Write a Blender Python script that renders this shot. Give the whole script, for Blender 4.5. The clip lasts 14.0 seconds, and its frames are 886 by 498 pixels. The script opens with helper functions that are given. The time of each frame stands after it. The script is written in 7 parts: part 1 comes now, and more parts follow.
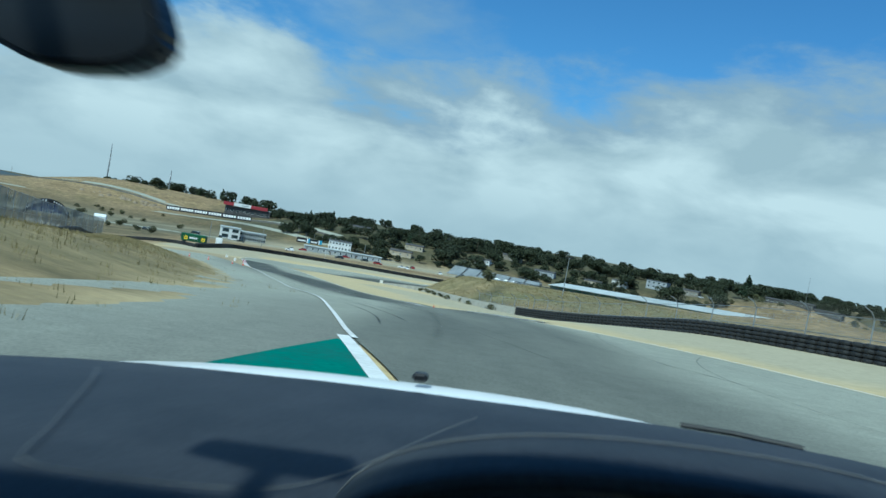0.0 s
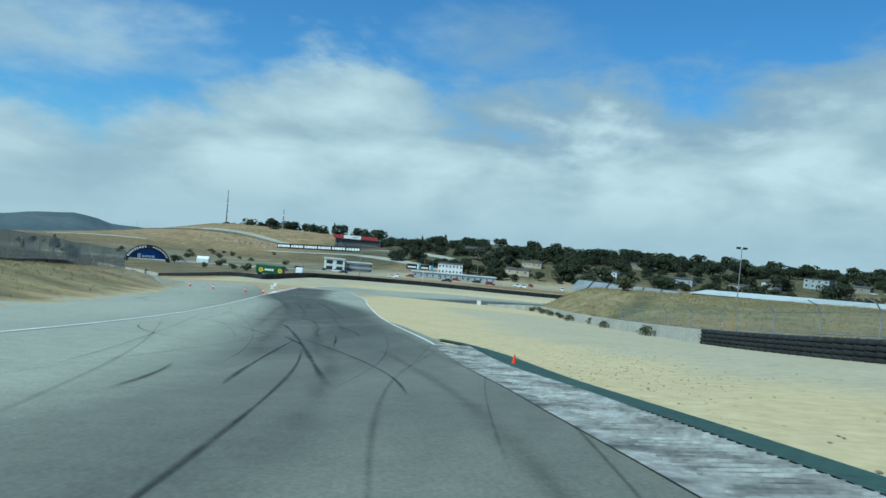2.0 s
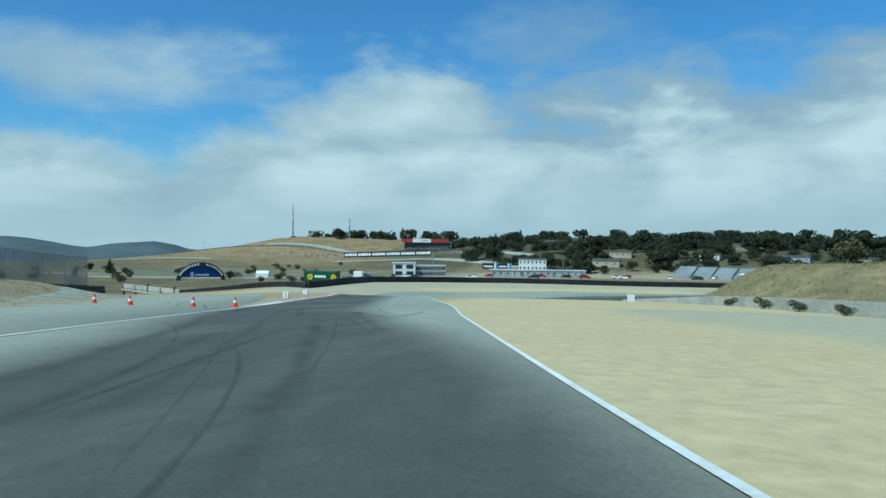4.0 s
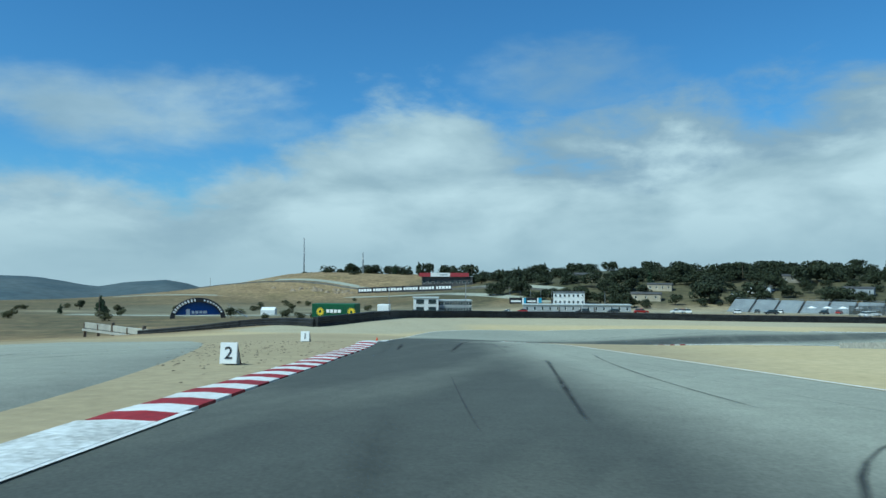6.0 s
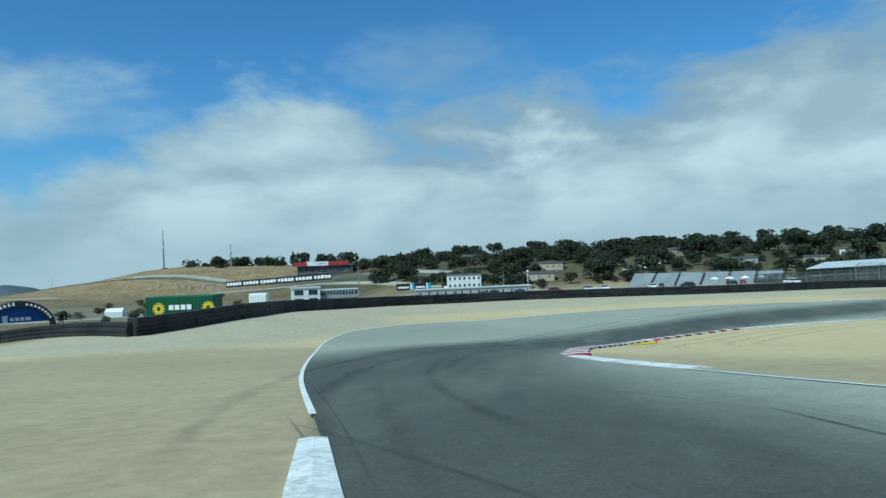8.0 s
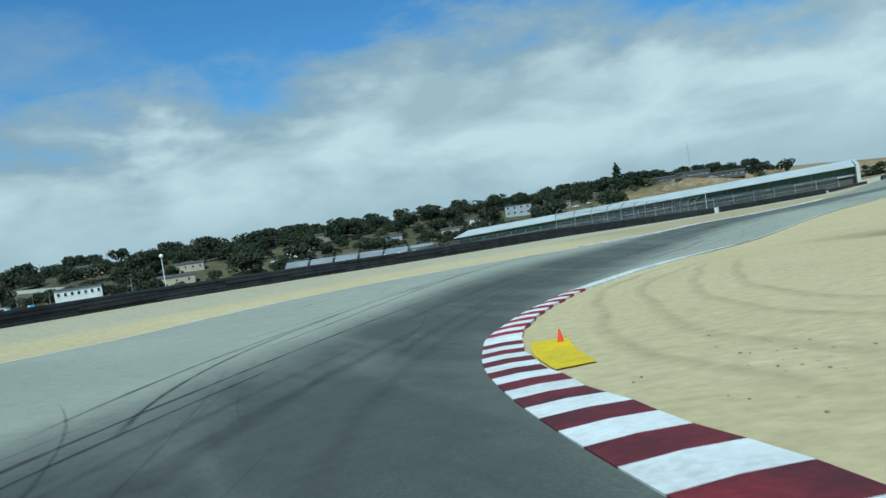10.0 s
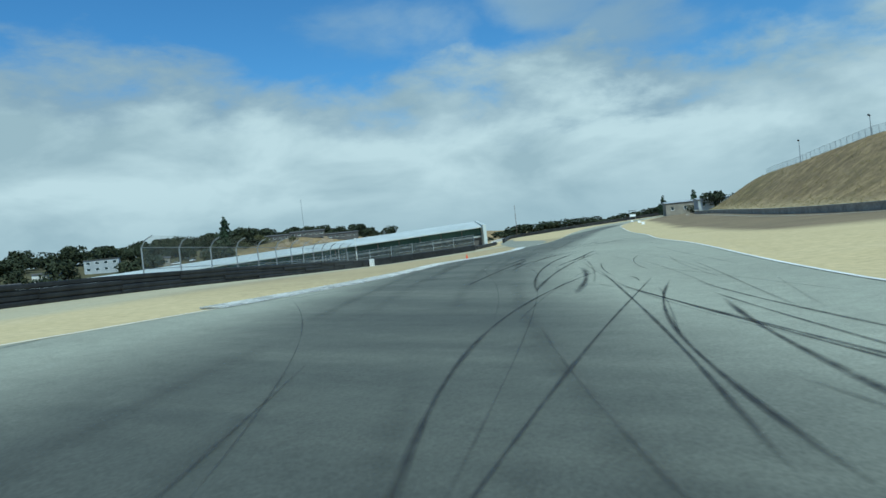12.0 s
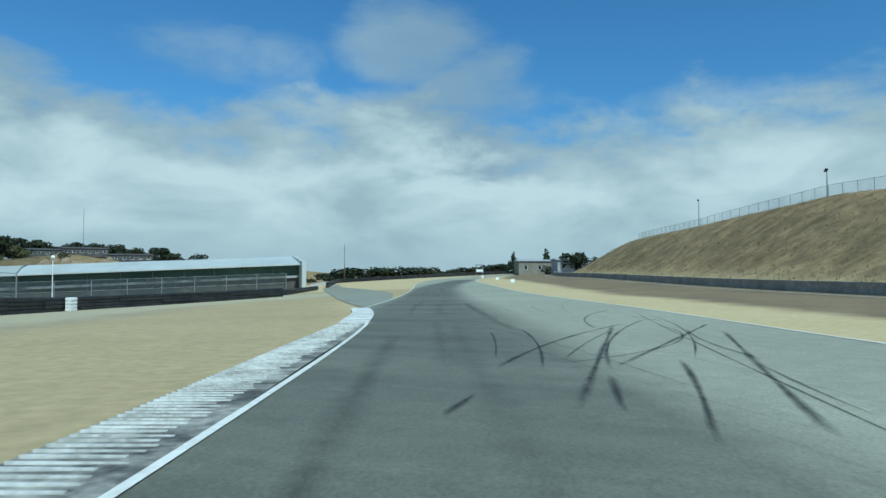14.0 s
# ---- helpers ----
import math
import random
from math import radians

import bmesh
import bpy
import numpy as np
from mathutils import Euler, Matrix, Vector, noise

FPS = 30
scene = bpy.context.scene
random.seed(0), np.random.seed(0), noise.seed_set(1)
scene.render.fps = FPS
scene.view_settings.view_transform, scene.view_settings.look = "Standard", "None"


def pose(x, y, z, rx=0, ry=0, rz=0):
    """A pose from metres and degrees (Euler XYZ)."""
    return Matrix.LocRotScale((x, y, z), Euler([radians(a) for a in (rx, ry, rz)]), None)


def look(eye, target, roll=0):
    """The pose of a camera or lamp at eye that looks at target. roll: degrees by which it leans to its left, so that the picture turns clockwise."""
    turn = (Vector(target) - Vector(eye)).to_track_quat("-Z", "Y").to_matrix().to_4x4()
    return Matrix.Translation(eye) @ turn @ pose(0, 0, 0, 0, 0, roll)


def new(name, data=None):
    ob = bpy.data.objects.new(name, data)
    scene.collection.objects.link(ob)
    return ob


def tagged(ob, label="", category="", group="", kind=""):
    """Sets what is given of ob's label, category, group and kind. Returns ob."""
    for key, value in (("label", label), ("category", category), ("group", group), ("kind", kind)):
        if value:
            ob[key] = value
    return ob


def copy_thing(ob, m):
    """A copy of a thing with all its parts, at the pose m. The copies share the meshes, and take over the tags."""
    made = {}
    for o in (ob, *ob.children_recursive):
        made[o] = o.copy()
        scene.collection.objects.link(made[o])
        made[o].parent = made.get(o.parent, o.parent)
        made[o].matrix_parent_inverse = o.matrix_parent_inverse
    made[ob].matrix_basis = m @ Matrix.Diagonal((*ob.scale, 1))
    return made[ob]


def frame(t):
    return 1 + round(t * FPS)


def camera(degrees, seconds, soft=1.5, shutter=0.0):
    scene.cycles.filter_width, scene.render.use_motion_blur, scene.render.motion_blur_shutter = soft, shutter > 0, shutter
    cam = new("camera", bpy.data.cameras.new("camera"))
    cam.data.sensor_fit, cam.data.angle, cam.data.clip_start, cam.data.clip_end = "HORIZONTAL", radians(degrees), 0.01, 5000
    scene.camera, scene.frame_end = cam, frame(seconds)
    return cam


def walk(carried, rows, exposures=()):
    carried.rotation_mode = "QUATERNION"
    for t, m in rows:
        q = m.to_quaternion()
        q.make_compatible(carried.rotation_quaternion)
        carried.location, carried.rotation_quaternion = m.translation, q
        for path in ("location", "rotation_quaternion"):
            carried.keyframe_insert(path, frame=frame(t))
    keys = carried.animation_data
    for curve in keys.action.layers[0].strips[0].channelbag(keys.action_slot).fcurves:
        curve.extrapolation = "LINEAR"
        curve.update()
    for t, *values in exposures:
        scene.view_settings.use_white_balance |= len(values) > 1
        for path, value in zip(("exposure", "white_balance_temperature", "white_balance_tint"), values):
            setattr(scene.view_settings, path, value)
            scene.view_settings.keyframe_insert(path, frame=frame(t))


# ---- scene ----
cam = camera(63.94, 14.0, soft=1.5, shutter=0.05)
PATH = [
    (0.0, pose(0.300, -0.900, 12.600, 88.315, -10.302, 0.131)),
    (0.5, pose(1.408, 7.663, 11.980, 88.665, -9.006, 2.050)),
    (1.0, pose(2.237, 16.734, 11.233, 88.960, -7.787, 4.296)),
    (1.5, pose(2.260, 26.795, 10.353, 89.012, -6.322, 6.851)),
    (2.0, pose(1.523, 37.057, 9.328, 88.863, -5.089, 9.765)),
    (2.5, pose(-0.073, 47.114, 8.155, 88.046, -3.838, 12.916)),
    (3.0, pose(-2.637, 56.996, 7.018, 87.502, -2.595, 15.082)),
    (3.5, pose(-6.056, 66.652, 6.067, 87.902, -1.457, 15.619)),
    (4.0, pose(-10.004, 75.958, 5.255, 88.844, -0.542, 15.319)),
    (4.5, pose(-14.150, 84.789, 4.537, 89.926, 0.034, 14.929)),
    (5.0, pose(-18.166, 93.023, 3.866, 90.745, 0.153, 15.165)),
    (5.5, pose(-22.007, 100.916, 3.203, 91.300, 0.003, 15.947)),
    (6.0, pose(-25.817, 109.150, 2.543, 91.826, -0.107, 16.255)),
    (6.5, pose(-29.246, 117.550, 1.934, 91.994, -0.108, 15.582)),
    (7.0, pose(-32.470, 126.129, 1.325, 91.987, 0.028, 13.697)),
    (7.5, pose(-35.567, 134.008, 0.784, 91.590, 0.768, 10.552)),
    (8.0, pose(-38.318, 140.826, 0.322, 90.758, 2.291, 6.118)),
    (8.5, pose(-40.285, 147.371, -0.151, 89.744, 4.168, 0.434)),
    (9.0, pose(-41.024, 154.425, -0.725, 88.805, 5.967, -6.416)),
    (9.5, pose(-40.094, 162.774, -1.489, 88.199, 7.259, -14.289)),
    (10.0, pose(-38.183, 172.032, -2.378, 87.848, 8.154, -22.621)),
    (10.5, pose(-34.306, 182.029, -3.479, 87.908, 8.097, -31.026)),
    (11.0, pose(-28.910, 191.589, -4.389, 88.047, 7.581, -39.346)),
    (11.5, pose(-22.940, 200.350, -4.790, 88.358, 6.865, -47.279)),
    (12.0, pose(-15.283, 208.457, -4.941, 89.075, 5.906, -54.126)),
    (12.5, pose(-6.763, 215.332, -4.946, 89.898, 4.774, -59.449)),
    (13.0, pose(2.926, 221.503, -4.920, 90.847, 3.310, -63.335)),
    (13.5, pose(12.915, 226.619, -4.962, 91.542, 1.610, -66.194)),
    (14.0, pose(22.874, 231.294, -5.202, 92.034, -0.048, -68.149)),
]
walk(cam, PATH, exposures=((0.0, 0.04, 5150, -11), (5.0, -0.01, 5120, -11), (7.0, -0.05, 5120, -11), (9.5, -0.02, 5290, -9), (14.0, -0.06, 5260, -10)))


# ---- small tools ----
def link(nodes, a, b):
    nodes.links.new(a, b)


def part(name, bm, material, parent=None, label=""):
    """One bmesh becomes one mesh object, under a thing where one is given."""
    me = bpy.data.meshes.new(name)
    bm.to_mesh(me)
    bm.free()
    return part_of(name, me, material, parent, label)


def part_of(name, me, material, parent=None, label=""):
    if material is not None and not me.materials:
        me.materials.append(material)
    ob = new(name, me)
    if parent is not None:
        ob.parent = parent
    if label:
        ob["label"] = label
    return ob


def from_lists(name, verts, faces, material, parent=None, smooth=False, label=""):
    me = bpy.data.meshes.new(name)
    me.from_pydata([tuple(v) for v in verts], [], faces)
    me.validate()
    if smooth:
        me.polygons.foreach_set("use_smooth", [True] * len(me.polygons))
    me.update()
    return part_of(name, me, material, parent, label)


def box(bm, x, y, z, sx, sy, sz, turn=0.0, tilt=0.0):
    """Adds a box centred at x, y with its foot at z."""
    m = Matrix.Translation((x, y, z + sz / 2)) @ Matrix.Rotation(turn, 4, "Z") @ Matrix.Rotation(tilt, 4, "X")
    made = bmesh.ops.create_cube(bm, size=1, matrix=m @ Matrix.Diagonal((sx, sy, sz, 1)))
    return made["verts"]


def rod(bm, a, b, r0, r1=None, sides=8):
    """Adds a round bar from a to b."""
    a, b = Vector(a), Vector(b)
    r1 = r0 if r1 is None else r1
    turn = (b - a).to_track_quat("Z", "Y").to_matrix().to_4x4()
    m = Matrix.Translation((a + b) / 2) @ turn
    bmesh.ops.create_cone(bm, cap_ends=True, segments=sides, radius1=r0, radius2=r1, depth=(b - a).length, matrix=m)


def bevelled(bm, width, segments=1):
    bmesh.ops.bevel(bm, geom=bm.edges[:], offset=width, segments=segments, affect="EDGES", clamp_overlap=True)
    return bm


def smooth_line(points, step):
    """A Catmull-Rom curve through the points, at about even steps."""
    p = np.array(points, float)
    p = np.vstack([2 * p[0] - p[1], p, 2 * p[-1] - p[-2]])
    out = []
    for i in range(1, len(p) - 2):
        n = max(2, int(np.linalg.norm(p[i + 1] - p[i]) / step))
        for k in range(n):
            t = k / n
            out.append(0.5 * (2 * p[i] + (p[i + 1] - p[i - 1]) * t + (2 * p[i - 1] - 5 * p[i] + 4 * p[i + 1] - p[i + 2]) * t * t
                              + (3 * p[i] - p[i - 1] - 3 * p[i + 1] + p[i + 2]) * t ** 3))
    out.append(p[-2])
    return np.array(out)


def ease(a, b, v):
    t = np.clip((np.asarray(v, float) - a) / (b - a), 0, 1)
    return t * t * (3 - 2 * t)


# ---- lie of the land: spot heights of the circuit, and the hills round it ----
SPOTS_A = [(0.3, -0.9, 11.52), (1.4, 7.7, 10.9), (2.2, 16.7, 10.15), (2.3, 26.8, 9.27), (1.5, 37.1, 8.25), (-0.1, 47.1, 7.08), (-18.2, 93.0, 2.79), (-22.0, 100.9, 2.12), (-25.8, 109.1, 1.46), (-29.2, 117.5, 0.85), (-32.5, 126.1, 0.24), (0.57, 54.4, 6.25), (-2.1, 58.9, 5.85), (-35.0, 123.2, 0.41), (-36.6, 135.3, -0.22), (-41.6, 139.2, -0.79), (-10.1, 147.3, -1.1), (-35.6, 134.0, -0.37), (-38.3, 140.8, -0.92), (-40.3, 147.4, -1.48), (-41.0, 154.4, -2.14), (-6.1, 66.7, 4.99)]
SPOTS_C = [(-38.2, 172, -3.85), (-31.7, 183, -5.2), (-28.9, 191.6, -5.85), (-21.9, 197.7, -6.1), (-15.3, 208.5, -6.4), (1.2, 210, -6.8), (13, 226.6, -6.45), (25.4, 236.2, -6.75), (55, 248, -7.2)]
SPOTS_B = [(63.4, 279.7, -8.35), (141.5, 266, -7), (10.6, 83, 4.0), (18, 46, 8.7), (-47.5, 193, -5.1), (-40, 211.5, -6.1), (-18, 221.5, -6.1), (-60, 195, -3.75), 
           (-60, 208, -4.3), (-53, 222, -5), (-38, 233, -5.5), (-12, 242, -6.1), (10, 250, -6.5), (35, 262.6, -7.35), (-80, 440, -16), (-215, 360, -16), 
           (265, 315, -6.5), (150, 316, -9), (70, -70, 15), (-110, 70, 6), (60, 150, -3.5), (15, 185, -5.4), (50, 205, -6.6), (500, 380, -6), 
           (-450, 500, -18), (-95, 203, -8), (-145, 240, -12), (-64, 138, -1.6), (-46, 100, 1.9), (60, 420, -14)]
SPOTS = np.array(SPOTS_A + SPOTS_C + SPOTS_B, float)


def plate(r2):
    return np.where(r2 > 0, r2 * np.log(np.maximum(r2, 1e-9)) * 0.5, 0)


def fit_plate():
    n = len(SPOTS)
    a = np.zeros((n + 3, n + 3))
    d2 = ((SPOTS[:, None, :2] - SPOTS[None, :, :2]) ** 2).sum(2) / 1e4
    a[:n, :n] = plate(d2) + np.eye(n) * 1e-3
    q = np.c_[np.ones(n), SPOTS[:, :2] / 100]
    a[:n, n:], a[n:, :n] = q, q.T
    return np.linalg.solve(a, np.r_[SPOTS[:, 2], 0, 0, 0])


PLATE = fit_plate()


def base_height(x, y):
    r2 = ((x[..., None] - SPOTS[:, 0]) ** 2 + (y[..., None] - SPOTS[:, 1]) ** 2) / 1e4
    return plate(r2) @ PLATE[:-3] + PLATE[-3] + PLATE[-2] * x / 100 + PLATE[-1] * y / 100


def distance_to(x, y, line):
    d = np.full(np.shape(x), 1e9)
    for a, b in zip(line[:-1], line[1:]):
        ab = b - a
        t = np.clip(((x - a[0]) * ab[0] + (y - a[1]) * ab[1]) / (ab @ ab), 0, 1)
        d = np.minimum(d, np.hypot(x - a[0] - t * ab[0], y - a[1] - t * ab[1]))
    return d


MOUND = np.array([(-12.5, 6.0), (-15.0, 19.0), (-18.5, 33.0), (-22.0, 45.0), (-27.0, 60.0), (-33.5, 76.0), (-43.0, 97.0), (-52.0, 114.0)])
FOOT = smooth_line([(26, 158), (38, 190), (61, 211), (87, 224), (126, 239.5), (159, 252.5), (222, 275), (300, 272)], 4)   # foot of the infield hill


def side_of_foot(x, y):
    """Distance behind the foot of the infield hill, in metres (negative towards the track)."""
    d = np.full(x.shape, 1e9)
    s = np.zeros(x.shape)
    for a, b in zip(FOOT[:-1], FOOT[1:]):
        ab = b - a
        t = np.clip(((x - a[0]) * ab[0] + (y - a[1]) * ab[1]) / (ab @ ab), 0, 1)
        qx, qy = x - a[0] - t * ab[0], y - a[1] - t * ab[1]
        r = np.hypot(qx, qy)
        near = r < d
        s = np.where(near, np.where(ab[0] * qy - ab[1] * qx < 0, 1.0, -1.0), s)
        d = np.where(near, r, d)
    return d * s


def behind_wall(x, y):
    """Distance east of the low concrete wall inside the second turn."""
    return x - np.interp(y, (83.6, 97, 112, 130, 150, 165, 176, 190), (10.4, 8.0, 4.5, 1.2, -3.0, -7.0, -7.2, -5.0))


def ground(x, y):
    """Height of the land at x, y."""
    x, y = np.asarray(x, float), np.asarray(y, float)
    r = np.hypot(x - 20, y - 200)
    far = ease(330, 620, r)
    z = base_height(x, y) * (1 - far) + (-16 - 4 * ease(-300, -700, x)) * far
    # infield hill with a cut slope towards the straight
    s = side_of_foot(x, y)
    top = np.interp(x, (75, 92, 110, 126, 300), (2.0, 3.0, 4.2, 4.95, 1.8)) + 1.5 * ease(20, 80, s)
    hill = ease(0, 21, s) * ease(300, 205, x) * ease(20, 62, x) * ease(95, 135, y)
    z = z + hill * np.maximum(top - z, 0)
    # grassy plateau behind the concrete wall, and the long low mound beside the runoff
    s = behind_wall(x, y)
    flat = np.interp(y, (95, 112, 140, 160, 176), (3.4, 3.3, 3.0, 2.5, 1.5)) + 0.02 * (x - 10)
    z = z + ease(0.6, 15, s) * np.maximum(flat - z, 0) * ease(86, 104, y) * ease(199, 184, y) * ease(120, 60, x)
    z = z + 1.2 * ease(9, 1, distance_to(x, y, MOUND))
    # wooded ridge in the north, hill with the mast, eastern rise
    z = z + 19 * ease(470, 620, y) * ease(-270, -60, x) * ease(900, 330, x)
    z = z + 23 * np.exp(-(((x + 395) / 88) ** 2 + ((y - 845) / 150) ** 2)) + 17 * np.exp(-(((x + 265) / 115) ** 2 + ((y - 765) / 105) ** 2))
    z = z + 13.2 * np.exp(-(((x - 256) / 56) ** 4 + ((y - 493) / 34) ** 2)) + 5 * np.exp(-(((x - 255) / 70) ** 2 + ((y - 545) / 60) ** 2)) + 6 * np.exp(-(((x - 900) / 500) ** 2 + ((y - 500) / 300) ** 2))
    # the land falls away to the west
    west = ease(420, 1300, np.hypot(x + 100, y - 200)) * ease(-150, -800, x - 0.5 * (y - 600))
    z = z - 120 * west
    z = z + far * (1.2 * np.sin(x * 0.013 + 0.6) * np.sin(y * 0.011) + 0.6 * np.sin(x * 0.041 + y * 0.03))
    return z


# ---- world and sun ----
# upper edge of the cloud bank in degrees, by azimuth; how grey that edge is; loose clouds: azimuth, height, half width, half height, density
BANK = [(-180, 11), (-80, 11), (-50, 8.2), (-42, 7.0), (-37, 6.6), (-32, 8.6), (-27, 9.8), (-23, 11.8), (-18, 12.3), (-14, 11.6), (-10, 11.0), (-5, 11.2), (3, 12.2), (10, 13.0), (20, 14.5), (32, 14.7),
        (38, 13.8), (43, 12.9), (50, 13.0), (57, 12.4), (64, 13.2), (71, 12.0), (76, 10.8), (82, 10.3), (87, 12.2), (95, 13.4), (120, 11.5), (180, 11)]
BROW = [(-180, 0.5), (-50, 0.6), (-28, 0.25), (-14, 0.3), (-8, 0.95), (10, 0.95), (35, 0.95), (46, 0.75), (56, 0.5), (64, 0.9), (72, 1.0), (79, 0.35), (95, 0.4), (180, 0.5)]
LOOSE = [(-41, 11.8, 12, 2.7, 0.85), (-6, 15.2, 6.0, 2.2, 0.62), (50, 16.6, 6, 1.9, 0.55), (65.5, 18.0, 4.5, 2.6, 0.7), (71.5, 14.8, 4.5, 2.4, 0.75), (92, 12.6, 7, 1.6, 0.6)]
SUN_ELEVATION, SUN_AZIMUTH = 52.0, 215.0     # degrees; azimuth clockwise from +y


def make_world():
    w = bpy.data.worlds.new("sky")
    scene.world = w
    w.use_nodes = True
    n = w.node_tree.nodes
    back = n["Background"]
    back.inputs["Strength"].default_value = 0.1
    sky = n.new("ShaderNodeTexSky")
    sky.sky_type, sky.sun_disc = "NISHITA", False
    sky.sun_elevation, sky.sun_rotation = radians(SUN_ELEVATION), radians(SUN_AZIMUTH)
    sky.air_density, sky.dust_density, sky.ozone_density = 1.0, 0.6, 2.0
    co = n.new("ShaderNodeTexCoord")
    sep = n.new("ShaderNodeSeparateXYZ")
    link(w.node_tree, co.outputs["Generated"], sep.inputs[0])

    def maths(op, a, b=None, clamp=False):
        m = n.new("ShaderNodeMath")
        m.operation, m.use_clamp = op, clamp
        for i, v in enumerate((a, b)):
            if v is None:
                continue
            if isinstance(v, (int, float)):
                m.inputs[i].default_value = v
            else:
                link(w.node_tree, v, m.inputs[i])
        return m.outputs[0]

    up = maths("MAXIMUM", sep.outputs["Z"], 0.0)
    # lumpy cloud banks, flattened, that close up towards the horizon
    wide = n.new("ShaderNodeMapping")
    wide.inputs["Scale"].default_value = (1.0, 1.0, 2.3)
    link(w.node_tree, co.outputs["Generated"], wide.inputs[0])

    def cloud_noise(scale, detail, rough, move):
        mp = n.new("ShaderNodeMapping")
        mp.inputs["Location"].default_value = move
        link(w.node_tree, wide.outputs[0], mp.inputs[0])
        t = n.new("ShaderNodeTexNoise")
        t.inputs["Scale"].default_value, t.inputs["Detail"].default_value, t.inputs["Roughness"].default_value = scale, detail, rough
        t.inputs["Distortion"].default_value = 0.25
        link(w.node_tree, mp.outputs[0], t.inputs["Vector"])
        return t.outputs["Fac"]

    def span(value, a, b, c, d, smooth=True):
        r = n.new("ShaderNodeMapRange")
        r.interpolation_type = "SMOOTHSTEP" if smooth else "LINEAR"
        for k, v in (("From Min", a), ("From Max", b), ("To Min", c), ("To Max", d)):
            r.inputs[k].default_value = v
        link(w.node_tree, value, r.inputs["Value"])
        return r.outputs["Result"]

    # a long bank whose upper edge rises and falls round the horizon, and a few loose clouds over it
    turn = maths("ARCTAN2", sep.outputs["X"], sep.outputs["Y"])
    height = maths("ARCSINE", sep.outputs["Z"])

    def round_horizon(stops, top):
        r = n.new("ShaderNodeValToRGB")
        e = r.color_ramp.elements
        while len(e) < len(stops):
            e.new(0.5)
        for el, (az, v) in zip(e, stops):
            el.position, el.color = (az + 180) / 360, (v / top, v / top, v / top, 1)
        link(w.node_tree, span(turn, -math.pi, math.pi, 0.0, 1.0, False), r.inputs[0])
        return maths("MULTIPLY", r.outputs[0], top)

    edge = round_horizon(BANK, 20.0)
    brow_at = round_horizon(BROW, 1.0)
    big = cloud_noise(4.6, 8.0, 0.55, (0.35, 0.1, 0))
    soft = cloud_noise(5.2, 7.0, 0.52, (4.1, 2.7, 1.9))
    shred = cloud_noise(13.0, 6.0, 0.6, (1.3, 6.1, 0.4))
    rag = maths("ADD", maths("MULTIPLY", big, 15.0), maths("MULTIPLY", shred, 5.0))
    rag = maths("ADD", rag, -10.0)
    depth = maths("ADD", maths("SUBTRACT", edge, maths("MULTIPLY", height, 180 / math.pi)), rag)
    mask = span(depth, -2.2, 2.2, 0.0, 1.0)
    for az, el, wide_a, wide_e, full in LOOSE:
        u = maths("DIVIDE", maths("SUBTRACT", turn, radians(az)), radians(wide_a))
        v = maths("DIVIDE", maths("SUBTRACT", height, radians(el)), radians(wide_e))
        r2 = maths("ADD", maths("MULTIPLY", u, u), maths("MULTIPLY", v, v))
        near = maths("ADD", maths("MULTIPLY", r2, -0.55), maths("MULTIPLY", rag, 0.22))
        mask = maths("MAXIMUM", mask, span(near, -1.25, 0.35, 0.0, full))
    tone = n.new("ShaderNodeValToRGB")
    tone.color_ramp.elements[0].position, tone.color_ramp.elements[0].color = 0.36, (4.2, 4.75, 4.95, 1)
    tone.color_ramp.elements[1].position, tone.color_ramp.elements[1].color = 0.60, (6.65, 6.95, 6.82, 1)
    link(w.node_tree, soft, tone.inputs[0])
    grey = n.new("ShaderNodeMixRGB")
    grey.inputs[2].default_value = (4.2, 4.8, 5.05, 1)
    link(w.node_tree, span(up, 0.0, 0.10, 0.72, 0.0), grey.inputs[0])
    link(w.node_tree, tone.outputs[0], grey.inputs[1])
    brow = n.new("ShaderNodeMixRGB")
    brow.inputs[2].default_value = (3.1, 3.75, 4.35, 1)
    link(w.node_tree, maths("MULTIPLY", span(depth, 1.2, 5.2, 0.95, 0.0), brow_at), brow.inputs[0])
    link(w.node_tree, grey.outputs[0], brow.inputs[1])
    deep = n.new("ShaderNodeMixRGB")
    deep.blend_type = "MULTIPLY"
    deep.inputs[0].default_value = 1.0
    deep.inputs[2].default_value = (0.61, 0.89, 1.10, 1)
    link(w.node_tree, sky.outputs[0], deep.inputs[1])
    mix = n.new("ShaderNodeMixRGB")
    link(w.node_tree, mask, mix.inputs[0])
    link(w.node_tree, deep.outputs[0], mix.inputs[1])
    link(w.node_tree, brow.outputs[0], mix.inputs[2])
    link(w.node_tree, mix.outputs[0], back.inputs["Color"])


make_world()
sun = new("sun", bpy.data.lights.new("sun", "SUN"))
sun.data.energy, sun.data.angle, sun.data.color = 4.2, radians(2.0), (1.0, 0.95, 0.83)
_az, _el = radians(SUN_AZIMUTH), radians(SUN_ELEVATION)
sun.matrix_world = look((0, 0, 0), (-math.sin(_az) * math.cos(_el), -math.cos(_az) * math.cos(_el), -math.sin(_el)))


